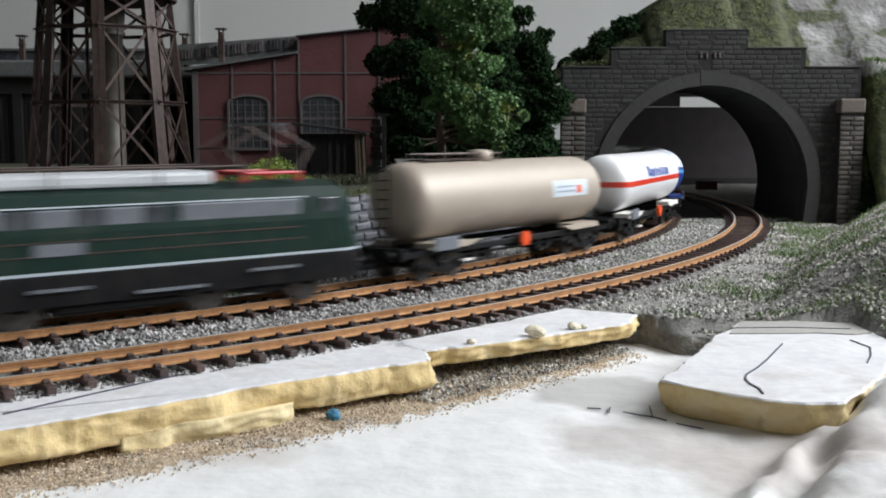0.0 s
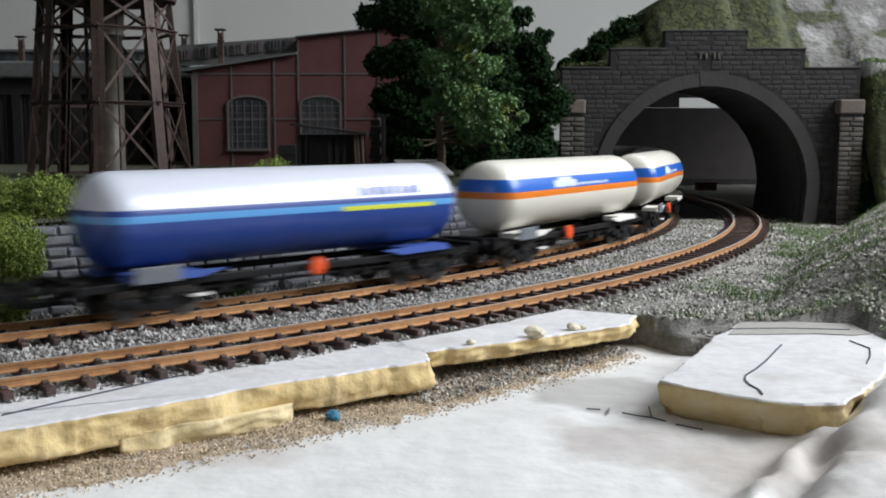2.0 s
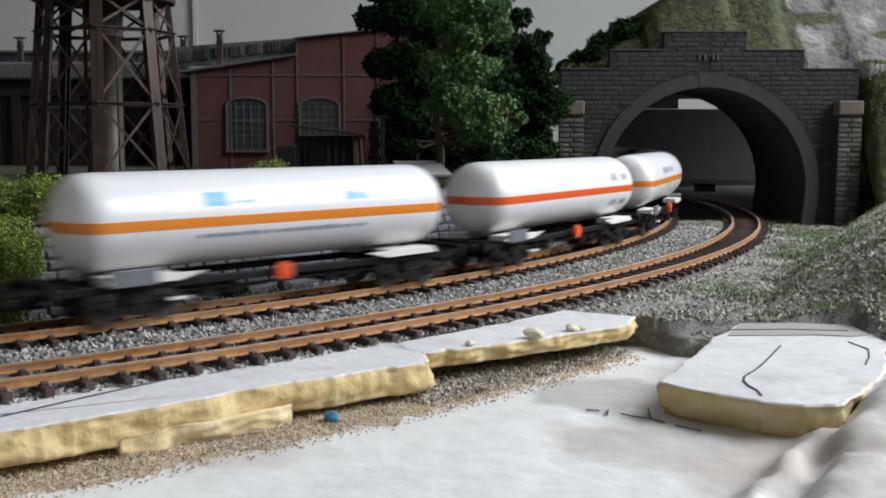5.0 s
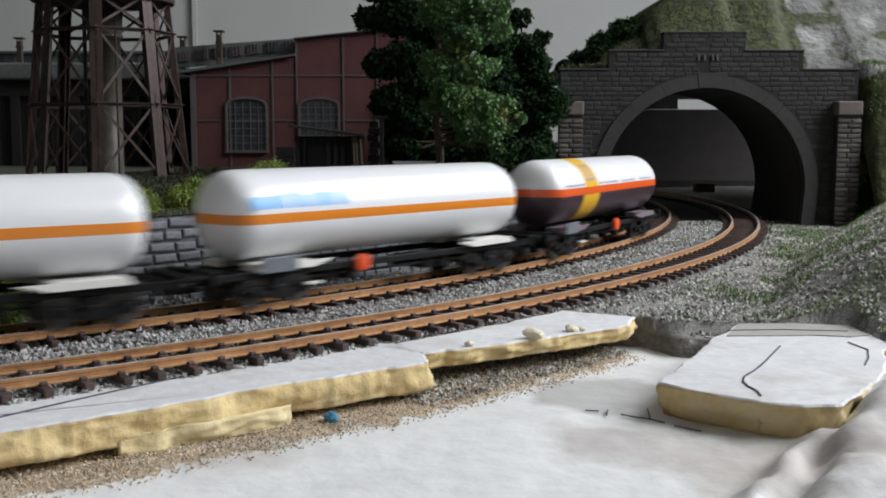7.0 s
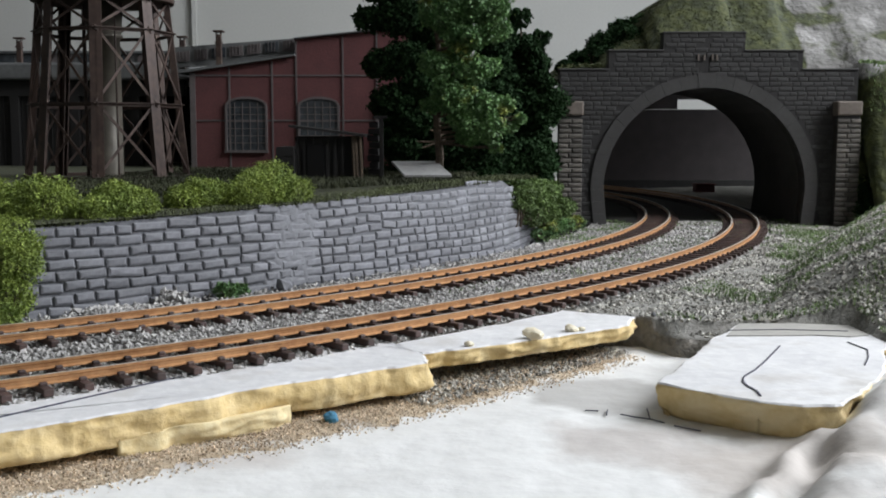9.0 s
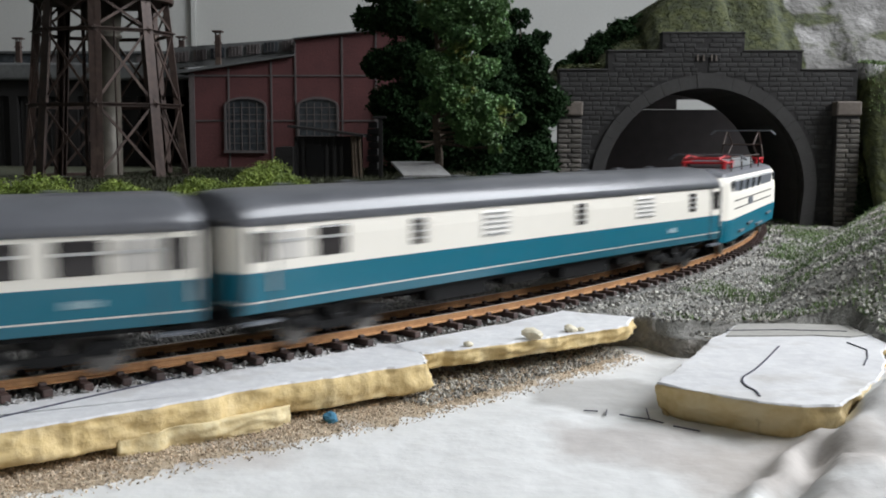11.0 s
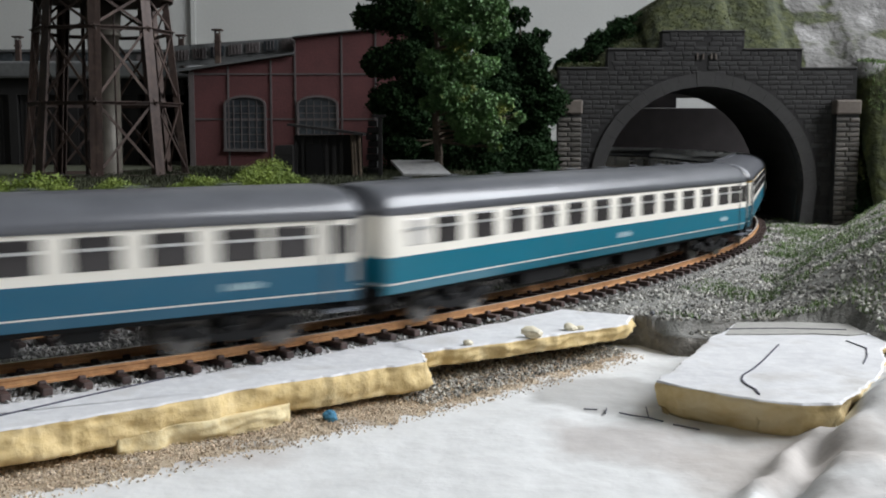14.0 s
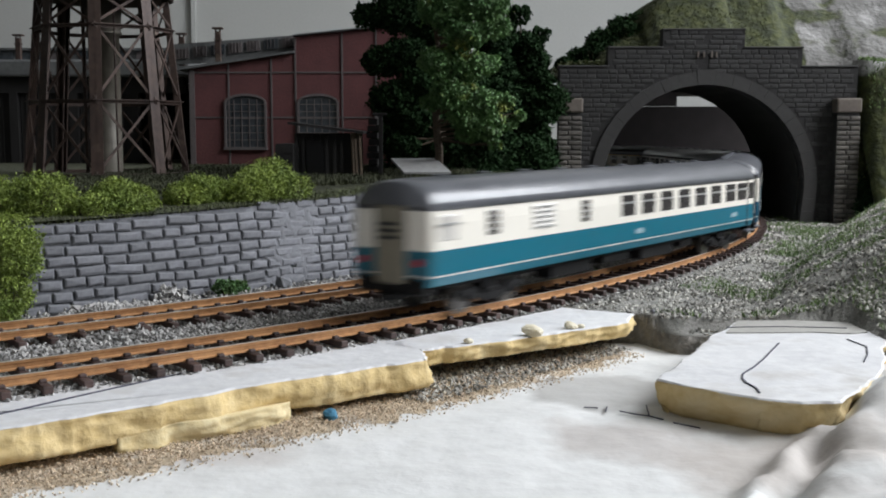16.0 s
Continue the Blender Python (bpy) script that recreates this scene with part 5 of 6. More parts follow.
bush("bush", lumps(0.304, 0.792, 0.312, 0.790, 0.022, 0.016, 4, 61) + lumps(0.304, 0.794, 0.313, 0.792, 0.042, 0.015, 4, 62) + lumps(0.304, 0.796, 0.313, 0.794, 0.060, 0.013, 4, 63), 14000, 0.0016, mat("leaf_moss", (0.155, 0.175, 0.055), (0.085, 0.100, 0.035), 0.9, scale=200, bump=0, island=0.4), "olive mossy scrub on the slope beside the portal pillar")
# undergrowth in the dark leaf colour, which stands in for shade here
bush("bush", lumps(-0.030, 0.715, 0.058, 0.725, 0.028, 0.026, 12, 51), 22000, 0.0019, LEAF_DARK, "low undergrowth beneath the trees, shade put into its dark green")


# ---- rolling stock (x along the car, -y towards the outside of the curve, origin at rail top) ----
def wheel_mesh(r):
    bm = bmesh.new()
    lathe(bm, [(-0.0012, r * 0.35), (-0.0012, r * 0.7), (-0.0014, r * 0.78), (-0.0014, r), (0.0010, r), (0.0010, r + 0.0009), (0.0016, r + 0.0009), (0.0016, r * 0.3)], 18, "Y")
    bmesh.ops.recalc_face_normals(bm, faces=bm.faces)
    me = bpy.data.meshes.new("wheel")
    bm.to_mesh(me)
    bm.free()
    me.materials.append(WHEEL)
    return me


WHEELS = {}


def bogie(car, x, base, r, heavy=1.0, axles=2):
    bm = bmesh.new()
    L = base * (axles - 1) / 2 + 0.0065
    for s in (-1, 1):
        y = s * 0.0128
        prism(bm, [(-L, r + 0.0002), (-L, r + 0.0018), (-L * 0.55, r + 0.0022 * heavy), (-L * 0.3, r - 0.0004), (L * 0.3, r - 0.0004), (L * 0.55, r + 0.0022 * heavy), (L, r + 0.0018), (L, r + 0.0002), (L * 0.6, r), (L * 0.35, r - 0.0026), (-L * 0.35, r - 0.0026), (-L * 0.6, r)], y - 0.0007, y + 0.0007)
        for i in range(axles):
            ax = base * (i - (axles - 1) / 2)
            box(bm, ax - 0.0016, ax + 0.0016, y - 0.0013, y + 0.0013, r - 0.0018, r + 0.0018, bevel=0.0004)
            for q in (-1, 1):
                rod(bm, (ax + q * 0.0026, y, r - 0.0012), (ax + q * 0.0026, y, r + 0.0022), 0.0008, 7)
        box(bm, -0.0030, 0.0030, y - 0.0011, y + 0.0011, r - 0.0030, r + 0.0016, bevel=0.0003)
    box(bm, -0.0035, 0.0035, -0.0125, 0.0125, r - 0.001, r + 0.0042)
    b = part("bogie", bm, BLACK, car, "black plastic bogie", m=pose(x, 0, 0))
    if r not in WHEELS:
        WHEELS[r] = wheel_mesh(r)
    for i in range(axles):
        ax = base * (i - (axles - 1) / 2)
        for s in (-1, 1):
            part("wheel", WHEELS[r], None, b, m=pose(ax, -s * 0.0086, r, 0, 0, 180 if s > 0 else 0))
        part("axle", rod(bmesh.new(), (ax, -0.008, r), (ax, 0.008, r), 0.0010, 8), WHEEL, b)
    return b


def buffers(car, x, z=0.0118):
    s = 1 if x > 0 else -1
    for y in (-0.010, 0.010):
        bm = bmesh.new()
        lathe(bm, [(x - s * 0.0052, 0.0011), (x - s * 0.0008, 0.0011), (x - s * 0.0006, 0.0024), (x, 0.0022), (x + s * 0.0002, 0.0008)], 12, "X", (0, y, z))
        part("buffer", bm, BLACK, car)
    bm = bmesh.new()
    box(bm, min(x - s * 0.008, x + s * 0.0035), max(x - s * 0.008, x + s * 0.0035), -0.0022, 0.0022, z - 0.0058, z - 0.0036, bevel=0.0004)
    part("coupling", bm, BLACK, car)


def decal(car, name, x0, x1, a0, a1, material, R=0.01615, zc=0.0331, glyphs=0, label=""):
    """Paint on the tank's side between two angles above the horizontal; glyphs: a row of plain bars."""
    bm = bmesh.new()
    spans = [(x0, x1)]
    if glyphs:
        w = (x1 - x0) / glyphs
        spans = [(x0 + w * i, x0 + w * (i + RNG.uniform(0.6, 0.88))) for i in range(glyphs)]
    for u, v in spans:
        hi = a1 - (RNG.uniform(0, 0.25) * (a1 - a0) if glyphs else 0)
        n = max(4, int(abs(hi - a0) / 5))
        rows = []
        for k in range(n + 1):
            a = radians(a0 + (hi - a0) * k / n)
            a = max(-1.5, min(1.57, a + (zc - 0.0314) / 0.017))
            rows.append([bm.verts.new((x, -R * math.cos(a), 0.0314 + R * math.sin(a))) for x in (u, v)])
        for p, q in zip(rows, rows[1:]):
            bm.faces.new((p[0], p[1], q[1], q[0]))
    return part(name, bm, material, car, label, smooth=True)


def tank_wagon(label, paint, skirt, marks=(), dome=False, half=0.0800, wheel_x=0.0):
    car = thing("tank_wagon", label, "tank wagon", "freight train")
    R, zc = 0.0161, 0.0314
    bm = bmesh.new()
    end = [(0.0, 0.0010), (0.0004, 0.0055), (0.0012, 0.0092), (0.0025, 0.0121), (0.0042, 0.0141), (0.0062, 0.0153), (0.0086, 0.0159), (0.0112, 0.0161)]
    prof = [(-half + a, r) for a, r in end] + [(-0.03, R), (0.03, R)] + [(half - a, r) for a, r in end[::-1]]
    lathe(bm, prof, 40, "X", (0, 0, zc))
    part("tank", bm, paint, car, smooth=True)
    bm = bmesh.new()
    for s in (-1, 1):
        box(bm, -0.0873, 0.0873, s * 0.0122 - 0.0008, s * 0.0122 + 0.0008, 0.0098, 0.0124, bevel=0.0003)
        x0, x1 = sorted((s * 0.050, s * 0.0878))
        box(bm, x0, x1, -0.0118, 0.0118, 0.0100, 0.0120)
        box(bm, s * 0.0883 - 0.0012, s * 0.0883 + 0.0012, -0.0140, 0.0140, 0.0090, 0.0142, bevel=0.0004)
        for k in range(5):
            box(bm, s * (0.053 + 0.007 * k) - 0.0006, s * (0.053 + 0.007 * k) + 0.0006, -0.0150, 0.0150, 0.0122, 0.0130)
    part("underframe", bm, BLACK, car)
    for s in (-1, 1):
        for y in (-1, 1):
            bm = bmesh.new()
            pts = [(0.036, 0.0146), (0.070, 0.0150), (0.0725, 0.0128), (0.046, 0.0122)]
            pts = [(s * a, b) for a, b in pts]
            prism(bm, pts, y * 0.0150 - 0.0006, y * 0.0150 + 0.0006)
            box(bm, *sorted((s * 0.047, s * 0.071)), *sorted((y * 0.006, y * 0.0152)), 0.0124, 0.0150)
            part("saddle", bm, skirt, car)
    for y in (-0.0150,):
        part("data_plate", box(bmesh.new(), -0.0708, -0.0540, y - 0.0016, y - 0.0008, 0.0118, 0.0172, bevel=0.0002), GREYPLATE, car, "grey data plate")
        part("step", box(bmesh.new(), -0.0495, -0.0425, y - 0.0010, y + 0.0010, 0.0060, 0.0068), WHITE, car)
        bm = bmesh.new()
        lathe(bm, [(y - 0.0022, 0.0016), (y - 0.0020, 0.0032), (y - 0.0010, 0.0034), (y, 0.0032), (y + 0.0006, 0.0016)], 18, "Y", (wheel_x, 0, 0.0118))
        part("brake_wheel", bm, ORANGE, car, "orange brake hand wheel")
        bm = bmesh.new()
        for x in (-0.0325, -0.0215, 0.0225, 0.0320):
            box(bm, x - 0.003, x + 0.003, -0.010, 0.010, 0.0050, 0.0096, bevel=0.0006)
        rod(bm, (-0.045, -0.009, 0.0075), (0.045, -0.009, 0.0075), 0.0006)
        part("brake_gear", bm, BLACK, car)
    if dome:
        bm = bmesh.new()
        rod(bm, (-0.062, -0.004, 0.0505), (-0.004, -0.004, 0.0505), 0.0004)
        rod(bm, (-0.062, 0.004, 0.0505), (-0.004, 0.004, 0.0505), 0.0004)
        box(bm, -0.062, -0.004, -0.0040, 0.0040, 0.0478, 0.0484)
        for x in (-0.062, -0.043, -0.024, -0.004):
            for y in (-0.004, 0.004):
                rod(bm, (x, y, 0.0466), (x, y, 0.0505), 0.0004)
        part("walkway", bm, IRON, car, "brown rooftop walkway")
        bm = bmesh.new()
        lathe(bm, [(0.0465, 0.0055), (0.0500, 0.0055), (0.0512, 0.0045), (0.0516, 0.001)], 18, "Z", (-0.0145, 0, 0.0006))
        part("dome", bm, paint, car, smooth=True)
        bm = bmesh.new()
        for y in (-0.0030, 0.0030):
            rod(bm, (-0.0845, y, 0.012), (-0.0845, y, 0.0480), 0.0004)
        for k in range(9):
            rod(bm, (-0.0845, -0.003, 0.014 + 0.0038 * k), (-0.0845, 0.003, 0.014 + 0.0038 * k), 0.0003)
        part("ladder", bm, BLACK, car)
    for mk in marks:
        decal(car, *mk)
    for s in (-1, 1):
        bogie(car, s * 0.060, 0.0207, 0.0053)
        buffers(car, s * 0.0943)
    return car


CREAM, CHALK = (0.77, 0.745, 0.67), (0.75, 0.755, 0.77)
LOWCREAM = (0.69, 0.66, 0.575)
OR = (0.72, 0.22, 0.015)
P_BRONZE = mat("tank_bronze", (0.40, 0.345, 0.285), (0.37, 0.315, 0.26), 0.5, 0.15, scale=120, bump=0, coat=0.03)
P_RED = banded("tank_white_red", [(0, CHALK), (0.0296, (0.62, 0.045, 0.02)), (0.0327, CHALK)])
P_BLUE = banded("tank_blue", [(0, (0.018, 0.055, 0.26)), (0.0310, (0.10, 0.33, 0.66)), (0.0333, (0.018, 0.055, 0.26)), (0.0353, (0.62, 0.65, 0.74))])
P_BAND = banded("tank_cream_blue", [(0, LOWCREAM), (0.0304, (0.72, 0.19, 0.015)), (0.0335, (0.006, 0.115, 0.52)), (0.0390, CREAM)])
P_CREAM = banded("tank_cream_orange", [(0, CREAM), (0.0287, OR), (0.0323, CREAM)])
P_WHITE = banded("tank_white_orange", [(0, CHALK), (0.0287, OR), (0.0323, CHALK)])
P_REDOR = banded("tank_white_redorange", [(0, CHALK), (0.0287, (0.72, 0.10, 0.015)), (0.0323, CHALK)])
P_MAROON = banded("tank_white_maroon", [(0, (0.045, 0.025, 0.035)), (0.0298, (0.72, 0.10, 0.015)), (0.0337, CHALK)])
BLUE_SKIRT = mat("blue_plastic", (0.06, 0.12, 0.42), (0.05, 0.10, 0.36), 0.4, scale=200, bump=0)


def freight_train():
    cars = []
    cars.append(tank_wagon("bronze-beige tank wagon with a rooftop walkway and label panel", P_BRONZE, mat("beige_plastic", (0.42, 0.36, 0.30), (0.38, 0.33, 0.27), 0.4, scale=200, bump=0),
                [("label_panel", 0.0247, 0.0592, -14, 14, WHITEINK), ("label_mark", 0.0480, 0.0520, -9, 4, ORANGE, 0.0163), ("label_line", 0.0275, 0.0460, -6, -4, GREYINK, 0.0163), ("label_line", 0.0275, 0.0460, 2, 4, GREYINK, 0.0163)], dome=True, wheel_x=-0.001))
    cars.append(tank_wagon("white gas tank wagon with a red stripe and blue lettering bars", P_RED, WHITE, [("lettering", -0.0164, 0.0364, 2, 22, INK, 0.01615, 0.0331, 9), ("emblem", -0.0252, -0.0180, 4, 26, INK)], wheel_x=0.006))
    cars.append(tank_wagon("tank wagon, blue below and white above, with a yellow bar", P_BLUE, BLUE_SKIRT, [("yellow_bar", 0.0152, 0.0624, -7.5, -1.5, mat("lime_paint", (0.62, 0.66, 0.06), (0.58, 0.62, 0.05), 0.4, scale=200, bump=0)), ("lettering", 0.0233, 0.0572, 12, 26, INK, 0.01615, 0.0331, 8)], wheel_x=0.0028))
    logo = [("emblem", -0.0345, -0.0090, 4, 16, WHITEINK), ("emblem_top", -0.0290, -0.0140, 16, 21, WHITEINK), ("lettering", -0.0075, 0.0300, 5, 10, WHITEINK, 0.01615, 0.0331, 10)]
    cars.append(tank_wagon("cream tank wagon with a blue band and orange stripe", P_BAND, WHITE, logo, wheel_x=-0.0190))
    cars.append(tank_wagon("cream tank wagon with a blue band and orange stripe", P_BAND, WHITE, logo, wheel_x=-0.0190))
    cars.append(tank_wagon("cream tank wagon with an orange stripe and small blue mark", P_CREAM, WHITE, [("lettering", -0.0154, 0.0056, 8, 18, INK, 0.01615, 0.0331, 5), ("mark", 0.0056, 0.0106, 10, 19, YELLOW)], wheel_x=0.0028))
    cars.append(tank_wagon("white tank wagon with an orange stripe and pale blue marks", P_WHITE, WHITE, [("mark", -0.0360, -0.0260, 10, 28, PALEINK), ("lettering", -0.0240, -0.0140, 12, 17, PALEINK, 0.01615, 0.0331, 4), ("lettering", 0.0247, 0.0366, 10, 22, PALEINK, 0.01615, 0.0331, 4), ("lettering", -0.0380, 0.0360, -28, -22, GREYINK, 0.01615, 0.0331, 16)], wheel_x=-0.0044))
    cars.append(tank_wagon("white tank wagon with a red-orange stripe", P_REDOR, WHITE, [("lettering", a, b, c, d, GREYINK, 0.01615, 0.0331, 3) for a, b in ((0.0442, 0.0528), (0.0577, 0.0656)) for c, d in ((9, 24), (-40, -26))]))
    cars.append(tank_wagon("white gas tank wagon with an orange stripe and grey lettering bars", P_WHITE, WHITE, [("lettering", -0.0250, 0.0026, 8, 24, GREYINK, 0.01615, 0.0331, 6), ("lettering", 0.0073, 0.0231, 8, 24, GREYINK, 0.01615, 0.0331, 4), ("sticker", -0.0052, 0.0013, -30, -14, YELLOW)], wheel_x=0.0032))
    cars.append(tank_wagon("white tank wagon with an orange stripe and blue lettering bars", P_WHITE, WHITE, [("lettering", -0.0740, -0.0270, 4, 24, PALEINK, 0.01615, 0.0331, 8)], wheel_x=-0.0220))
    cars.append(tank_wagon("tank wagon, white above and maroon below, with a yellow band", P_MAROON, mat("maroon_plastic", (0.20, 0.16, 0.19), (0.17, 0.13, 0.16), 0.4, scale=200, bump=0),
                [("yellow_band", -0.0465, -0.0241, -72, -11, YELLOW), ("yellow_band", -0.0440, -0.0262, 2, 82, YELLOW), ("emblem", -0.0415, -0.0285, 14, 17, GREYINK, 0.0163), ("emblem", -0.0415, -0.0285, 44, 47, GREYINK, 0.0163), ("emblem", -0.0395, -0.0375, 17, 44, GREYINK, 0.0163), ("emblem", -0.0325, -0.0305, 17, 44, GREYINK, 0.0163),
                 ("lettering", -0.0705, -0.0455, 5, 9, GREYINK, 0.01615, 0.0331, 11), ("lettering", -0.0240, 0.0050, 5, 9, GREYINK, 0.01615, 0.0331, 11), ("lettering", 0.0120, 0.0340, 5, 9, GREYINK, 0.01615, 0.0331, 8), ("lettering", 0.0420, 0.0640, 5, 9, GREYINK, 0.01615, 0.0331, 8)], wheel_x=0.0020))
    return cars


def shell(bm, half, sec, taper=0.0):
    """A car body: a cross-section (y, z) pulled lengthwise, the ends slightly rounded."""
    k = len(sec)
    xs = [(-half, 0.93), (-half + 0.0012, 0.985), (-half + 0.003, 1.0), (half - 0.003, 1.0), (half - 0.0012, 0.985), (half, 0.93)]
    rings = [[bm.verts.new((x, y * f, z)) for y, z in sec] for x, f in xs]
    for a, b in zip(rings, rings[1:]):
        for i in range(k):
            bm.faces.new((a[i], a[(i + 1) % k], b[(i + 1) % k], b[i]))
    bm.faces.new(rings[0])
    bm.faces.new(rings[-1][::-1])
    return bm


def pane_mesh(name, w, h, material, d=0.0005):
    bm = bmesh.new()
    box(bm, -w / 2, w / 2, -d, d, -h / 2, h / 2, bevel=min(w, h) * 0.06)
    bmesh.ops.recalc_face_normals(bm, faces=bm.faces)
    me = bpy.data.meshes.new(name)
    bm.to_mesh(me)
    bm.free()
    me.materials.append(material)
    return me


def pantograph(car, x, z, h, w=0.011):
    bm = bmesh.new()
    for y in (-w, w):
        rod(bm, (x - 0.011, y, z), (x + 0.011, y, z), 0.0007)
    for q in (-0.011, 0.011):
        rod(bm, (x + q, -w, z), (x + q, w, z), 0.0007)
        for y in (-w, w):
            rod(bm, (x + q, y * 0.9, z - 0.003), (x + q, y * 0.9, z), 0.0012, 7)
    base = part("pantograph", bm, RED, car, "red pantograph frame")
    bm = bmesh.new()
    for y in (-w, w):
        for s in (-1, 1):
            rod(bm, (x + s * 0.010, y, z + 0.0006), (x + s * 0.017, y * 0.8, z + h * 0.5), 0.0005)
            rod(bm, (x + s * 0.017, y * 0.8, z + h * 0.5), (x, y * 0.85, z + h), 0.0005)
    for s in (-1, 1):
        rod(bm, (x + s * 0.017, -w * 0.8, z + h * 0.5), (x + s * 0.017, w * 0.8, z + h * 0.5), 0.0005)
    part("arm", bm, IRON if h > 0.01 else RED, base)
    bm = bmesh.new()
    for s in (-0.0018, 0.0018):
        flat(bm, (x + s, -0.0165, z + h), (x + s, 0.0165, z + h), 0.0014, 0.0008, Vector((0, 0, 1)))
        for y in (-1, 1):
            rod(bm, (x + s, y * 0.0165, z + h), (x + s, y * 0.0195, z + h - 0.0025), 0.0005)
    part("contact_strip", bm, GREYPLATE, base)


def electric_loco(label, upper, lower, line, roofmat, roofbox, group, green=True):
    car = thing("electric_locomotive", label, "locomotive", group)
    half = 0.0935
    sec = [(-0.0160, 0.0070), (-0.0168, 0.0160), (-0.0168, 0.0290), (-0.0158, 0.0370), (-0.0130, 0.0405), (-0.0060, 0.0425), (0.0060, 0.0425), (0.0130, 0.0405), (0.0158, 0.0370), (0.0168, 0.0290), (0.0168, 0.0160), (0.0160, 0.0070)]
    paint = banded("loco_paint", [(0, lower), (0.0168, line), (0.0177, upper), (0.0385, roofmat)], 0.45, 0.05)
    bm = bmesh.new()
    k = len(sec)
    ends = [(-half, 0.80, 0.90), (-half + 0.004, 0.95, 0.97), (-half + 0.010, 1, 1), (half - 0.010, 1, 1), (half - 0.004, 0.95, 0.97), (half, 0.80, 0.90)]
    rings = []
    for x, f, g in ends:
        rings.append([bm.verts.new((x * (1 if z < 0.026 or abs(x) < half - 0.008 else 0.965), y * f, 0.0070 + (z - 0.0070) * g)) for y, z in sec])
    for a, b in zip(rings, rings[1:]):
        for i in range(k):
            bm.faces.new((a[i], a[(i + 1) % k], b[(i + 1) % k], b[i]))
    bm.faces.new(rings[0])
    bm.faces.new(rings[-1][::-1])
    part("body", bm, paint, car)
    part("roof_cover", box(bmesh.new(), -0.056, 0.036, -0.0095, 0.0095, 0.0420, 0.0468, bevel=0.0014), roofbox, car, "pale roof cover")
    bm = bmesh.new()
    for y in (-0.0115, 0.0115):
        rod(bm, (-0.06, y, 0.0482), (0.046, y, 0.0482), 0.0004)
        for x in (-0.055, -0.02, 0.015, 0.045):
            rod(bm, (x, y, 0.0405), (x, y, 0.0482), 0.0004)
    part("roof_line", bm, IRON, car, "brown roof line on insulators")
    vent, dark = pane_mesh("vent", 0.0135, 0.0062, GREYPLATE), pane_mesh("window", 0.0085, 0.0058, GLASS)
    for s in (-1, 1):
        for x in (-0.0545, -0.0325, -0.0105, 0.0115):
            part("window", dark, None, car, m=pose(x, s * 0.01635, 0.0335, -7 * s))
        for x in (-0.0655, -0.0435, -0.0215, 0.0005):
            part("vent", pane_mesh("vent", 0.0125, 0.0058, GREYPLATE), None, car, m=pose(x, s * 0.01632, 0.0335, -7 * s))
        part("vent", pane_mesh("vent", 0.046, 0.0062, GREYPLATE), None, car, "long grey louvre panel", m=pose(0.0425, s * 0.01632, 0.0335, -7 * s))
        for e in (-1, 1):
            part("cab_window", pane_mesh("cab_window", 0.0075, 0.0066, GLASS), None, car, m=pose(e * 0.0785, s * 0.0162, 0.0335, -7 * s))
        part("trim_line", box(bmesh.new(), -0.072, 0.068, s * 0.0160 - 0.0002, s * 0.0160 + 0.0002, 0.0369, 0.0373), WHITEINK, car)
        for z in (0.0225, 0.0265):
            part("rib", box(bmesh.new(), -0.074, 0.066, s * 0.0168 - 0.0003, s * 0.0168 + 0.0003, z, z + 0.0004), IRON if green else BLACK, car)
        part("number_plate", box(bmesh.new(), -0.028, -0.013, s * 0.0169 - 0.0003, s * 0.0169 + 0.0003, 0.0225, 0.0262), GREYPLATE, car, "pale plate with plain bars")
        for x0, x1, z in ((-0.030, -0.012, 0.0118), (0.045, 0.064, 0.0125), (0.004, 0.028, 0.0088), (-0.058, -0.044, 0.0098)):
            part("step", box(bmesh.new(), x0, x1, s * 0.0170 - 0.0007, s * 0.0170 + 0.0007, z, z + 0.0009), GREYPLATE, car)
    for e in (-1, 1):
        for y in (-0.0055, 0.0055):
            part("windscreen", pane_mesh("windscreen", 0.0085, 0.0062, GLASS), None, car, m=pose(e * (half - 0.0022), y, 0.0318, 0, 0, 90))
        for y in (-0.0090, 0.0090):
            bm = bmesh.new()
            lathe(bm, [(e * half - e * 0.002, 0.0017), (e * half + e * 0.0006, 0.0017), (e * half + e * 0.0008, 0.0006)], 14, "X", (0, y, 0.0175))
            part("headlight", bm, WHITE, car)
        pantograph(car, e * 0.058, 0.0455, 0.017 if e > 0 else 0.004)
        bogie(car, e * 0.051, 0.0390, 0.0072, 1.5)
        buffers(car, e * 0.0990)
    part("transformer_box", box(bmesh.new(), -0.022, 0.022, -0.0140, 0.0140, 0.0035, 0.0080, bevel=0.001), BLACK, car)
    return car


BEIGE, TEAL, OCEAN = (0.80, 0.765, 0.69), (0.005, 0.125, 0.185), (0.006, 0.088, 0.155)
ROOFGREY = mat("coach_roof", (0.120, 0.125, 0.140), (0.088, 0.092, 0.104), 0.31, scale=140, bump=0.03, coat=0.18)
WINDOW = mat("coach_window", (0.045, 0.04, 0.04), (0.025, 0.024, 0.025), 0.12, scale=250, bump=0)
FROST = mat("frosted_window", (0.55, 0.53, 0.50), (0.48, 0.46, 0.43), 0.3, scale=250, bump=0)
ALU = mat("aluminium_frame", (0.70, 0.70, 0.69), (0.60, 0.60, 0.60), 0.3, 0.7, scale=300, bump=0)
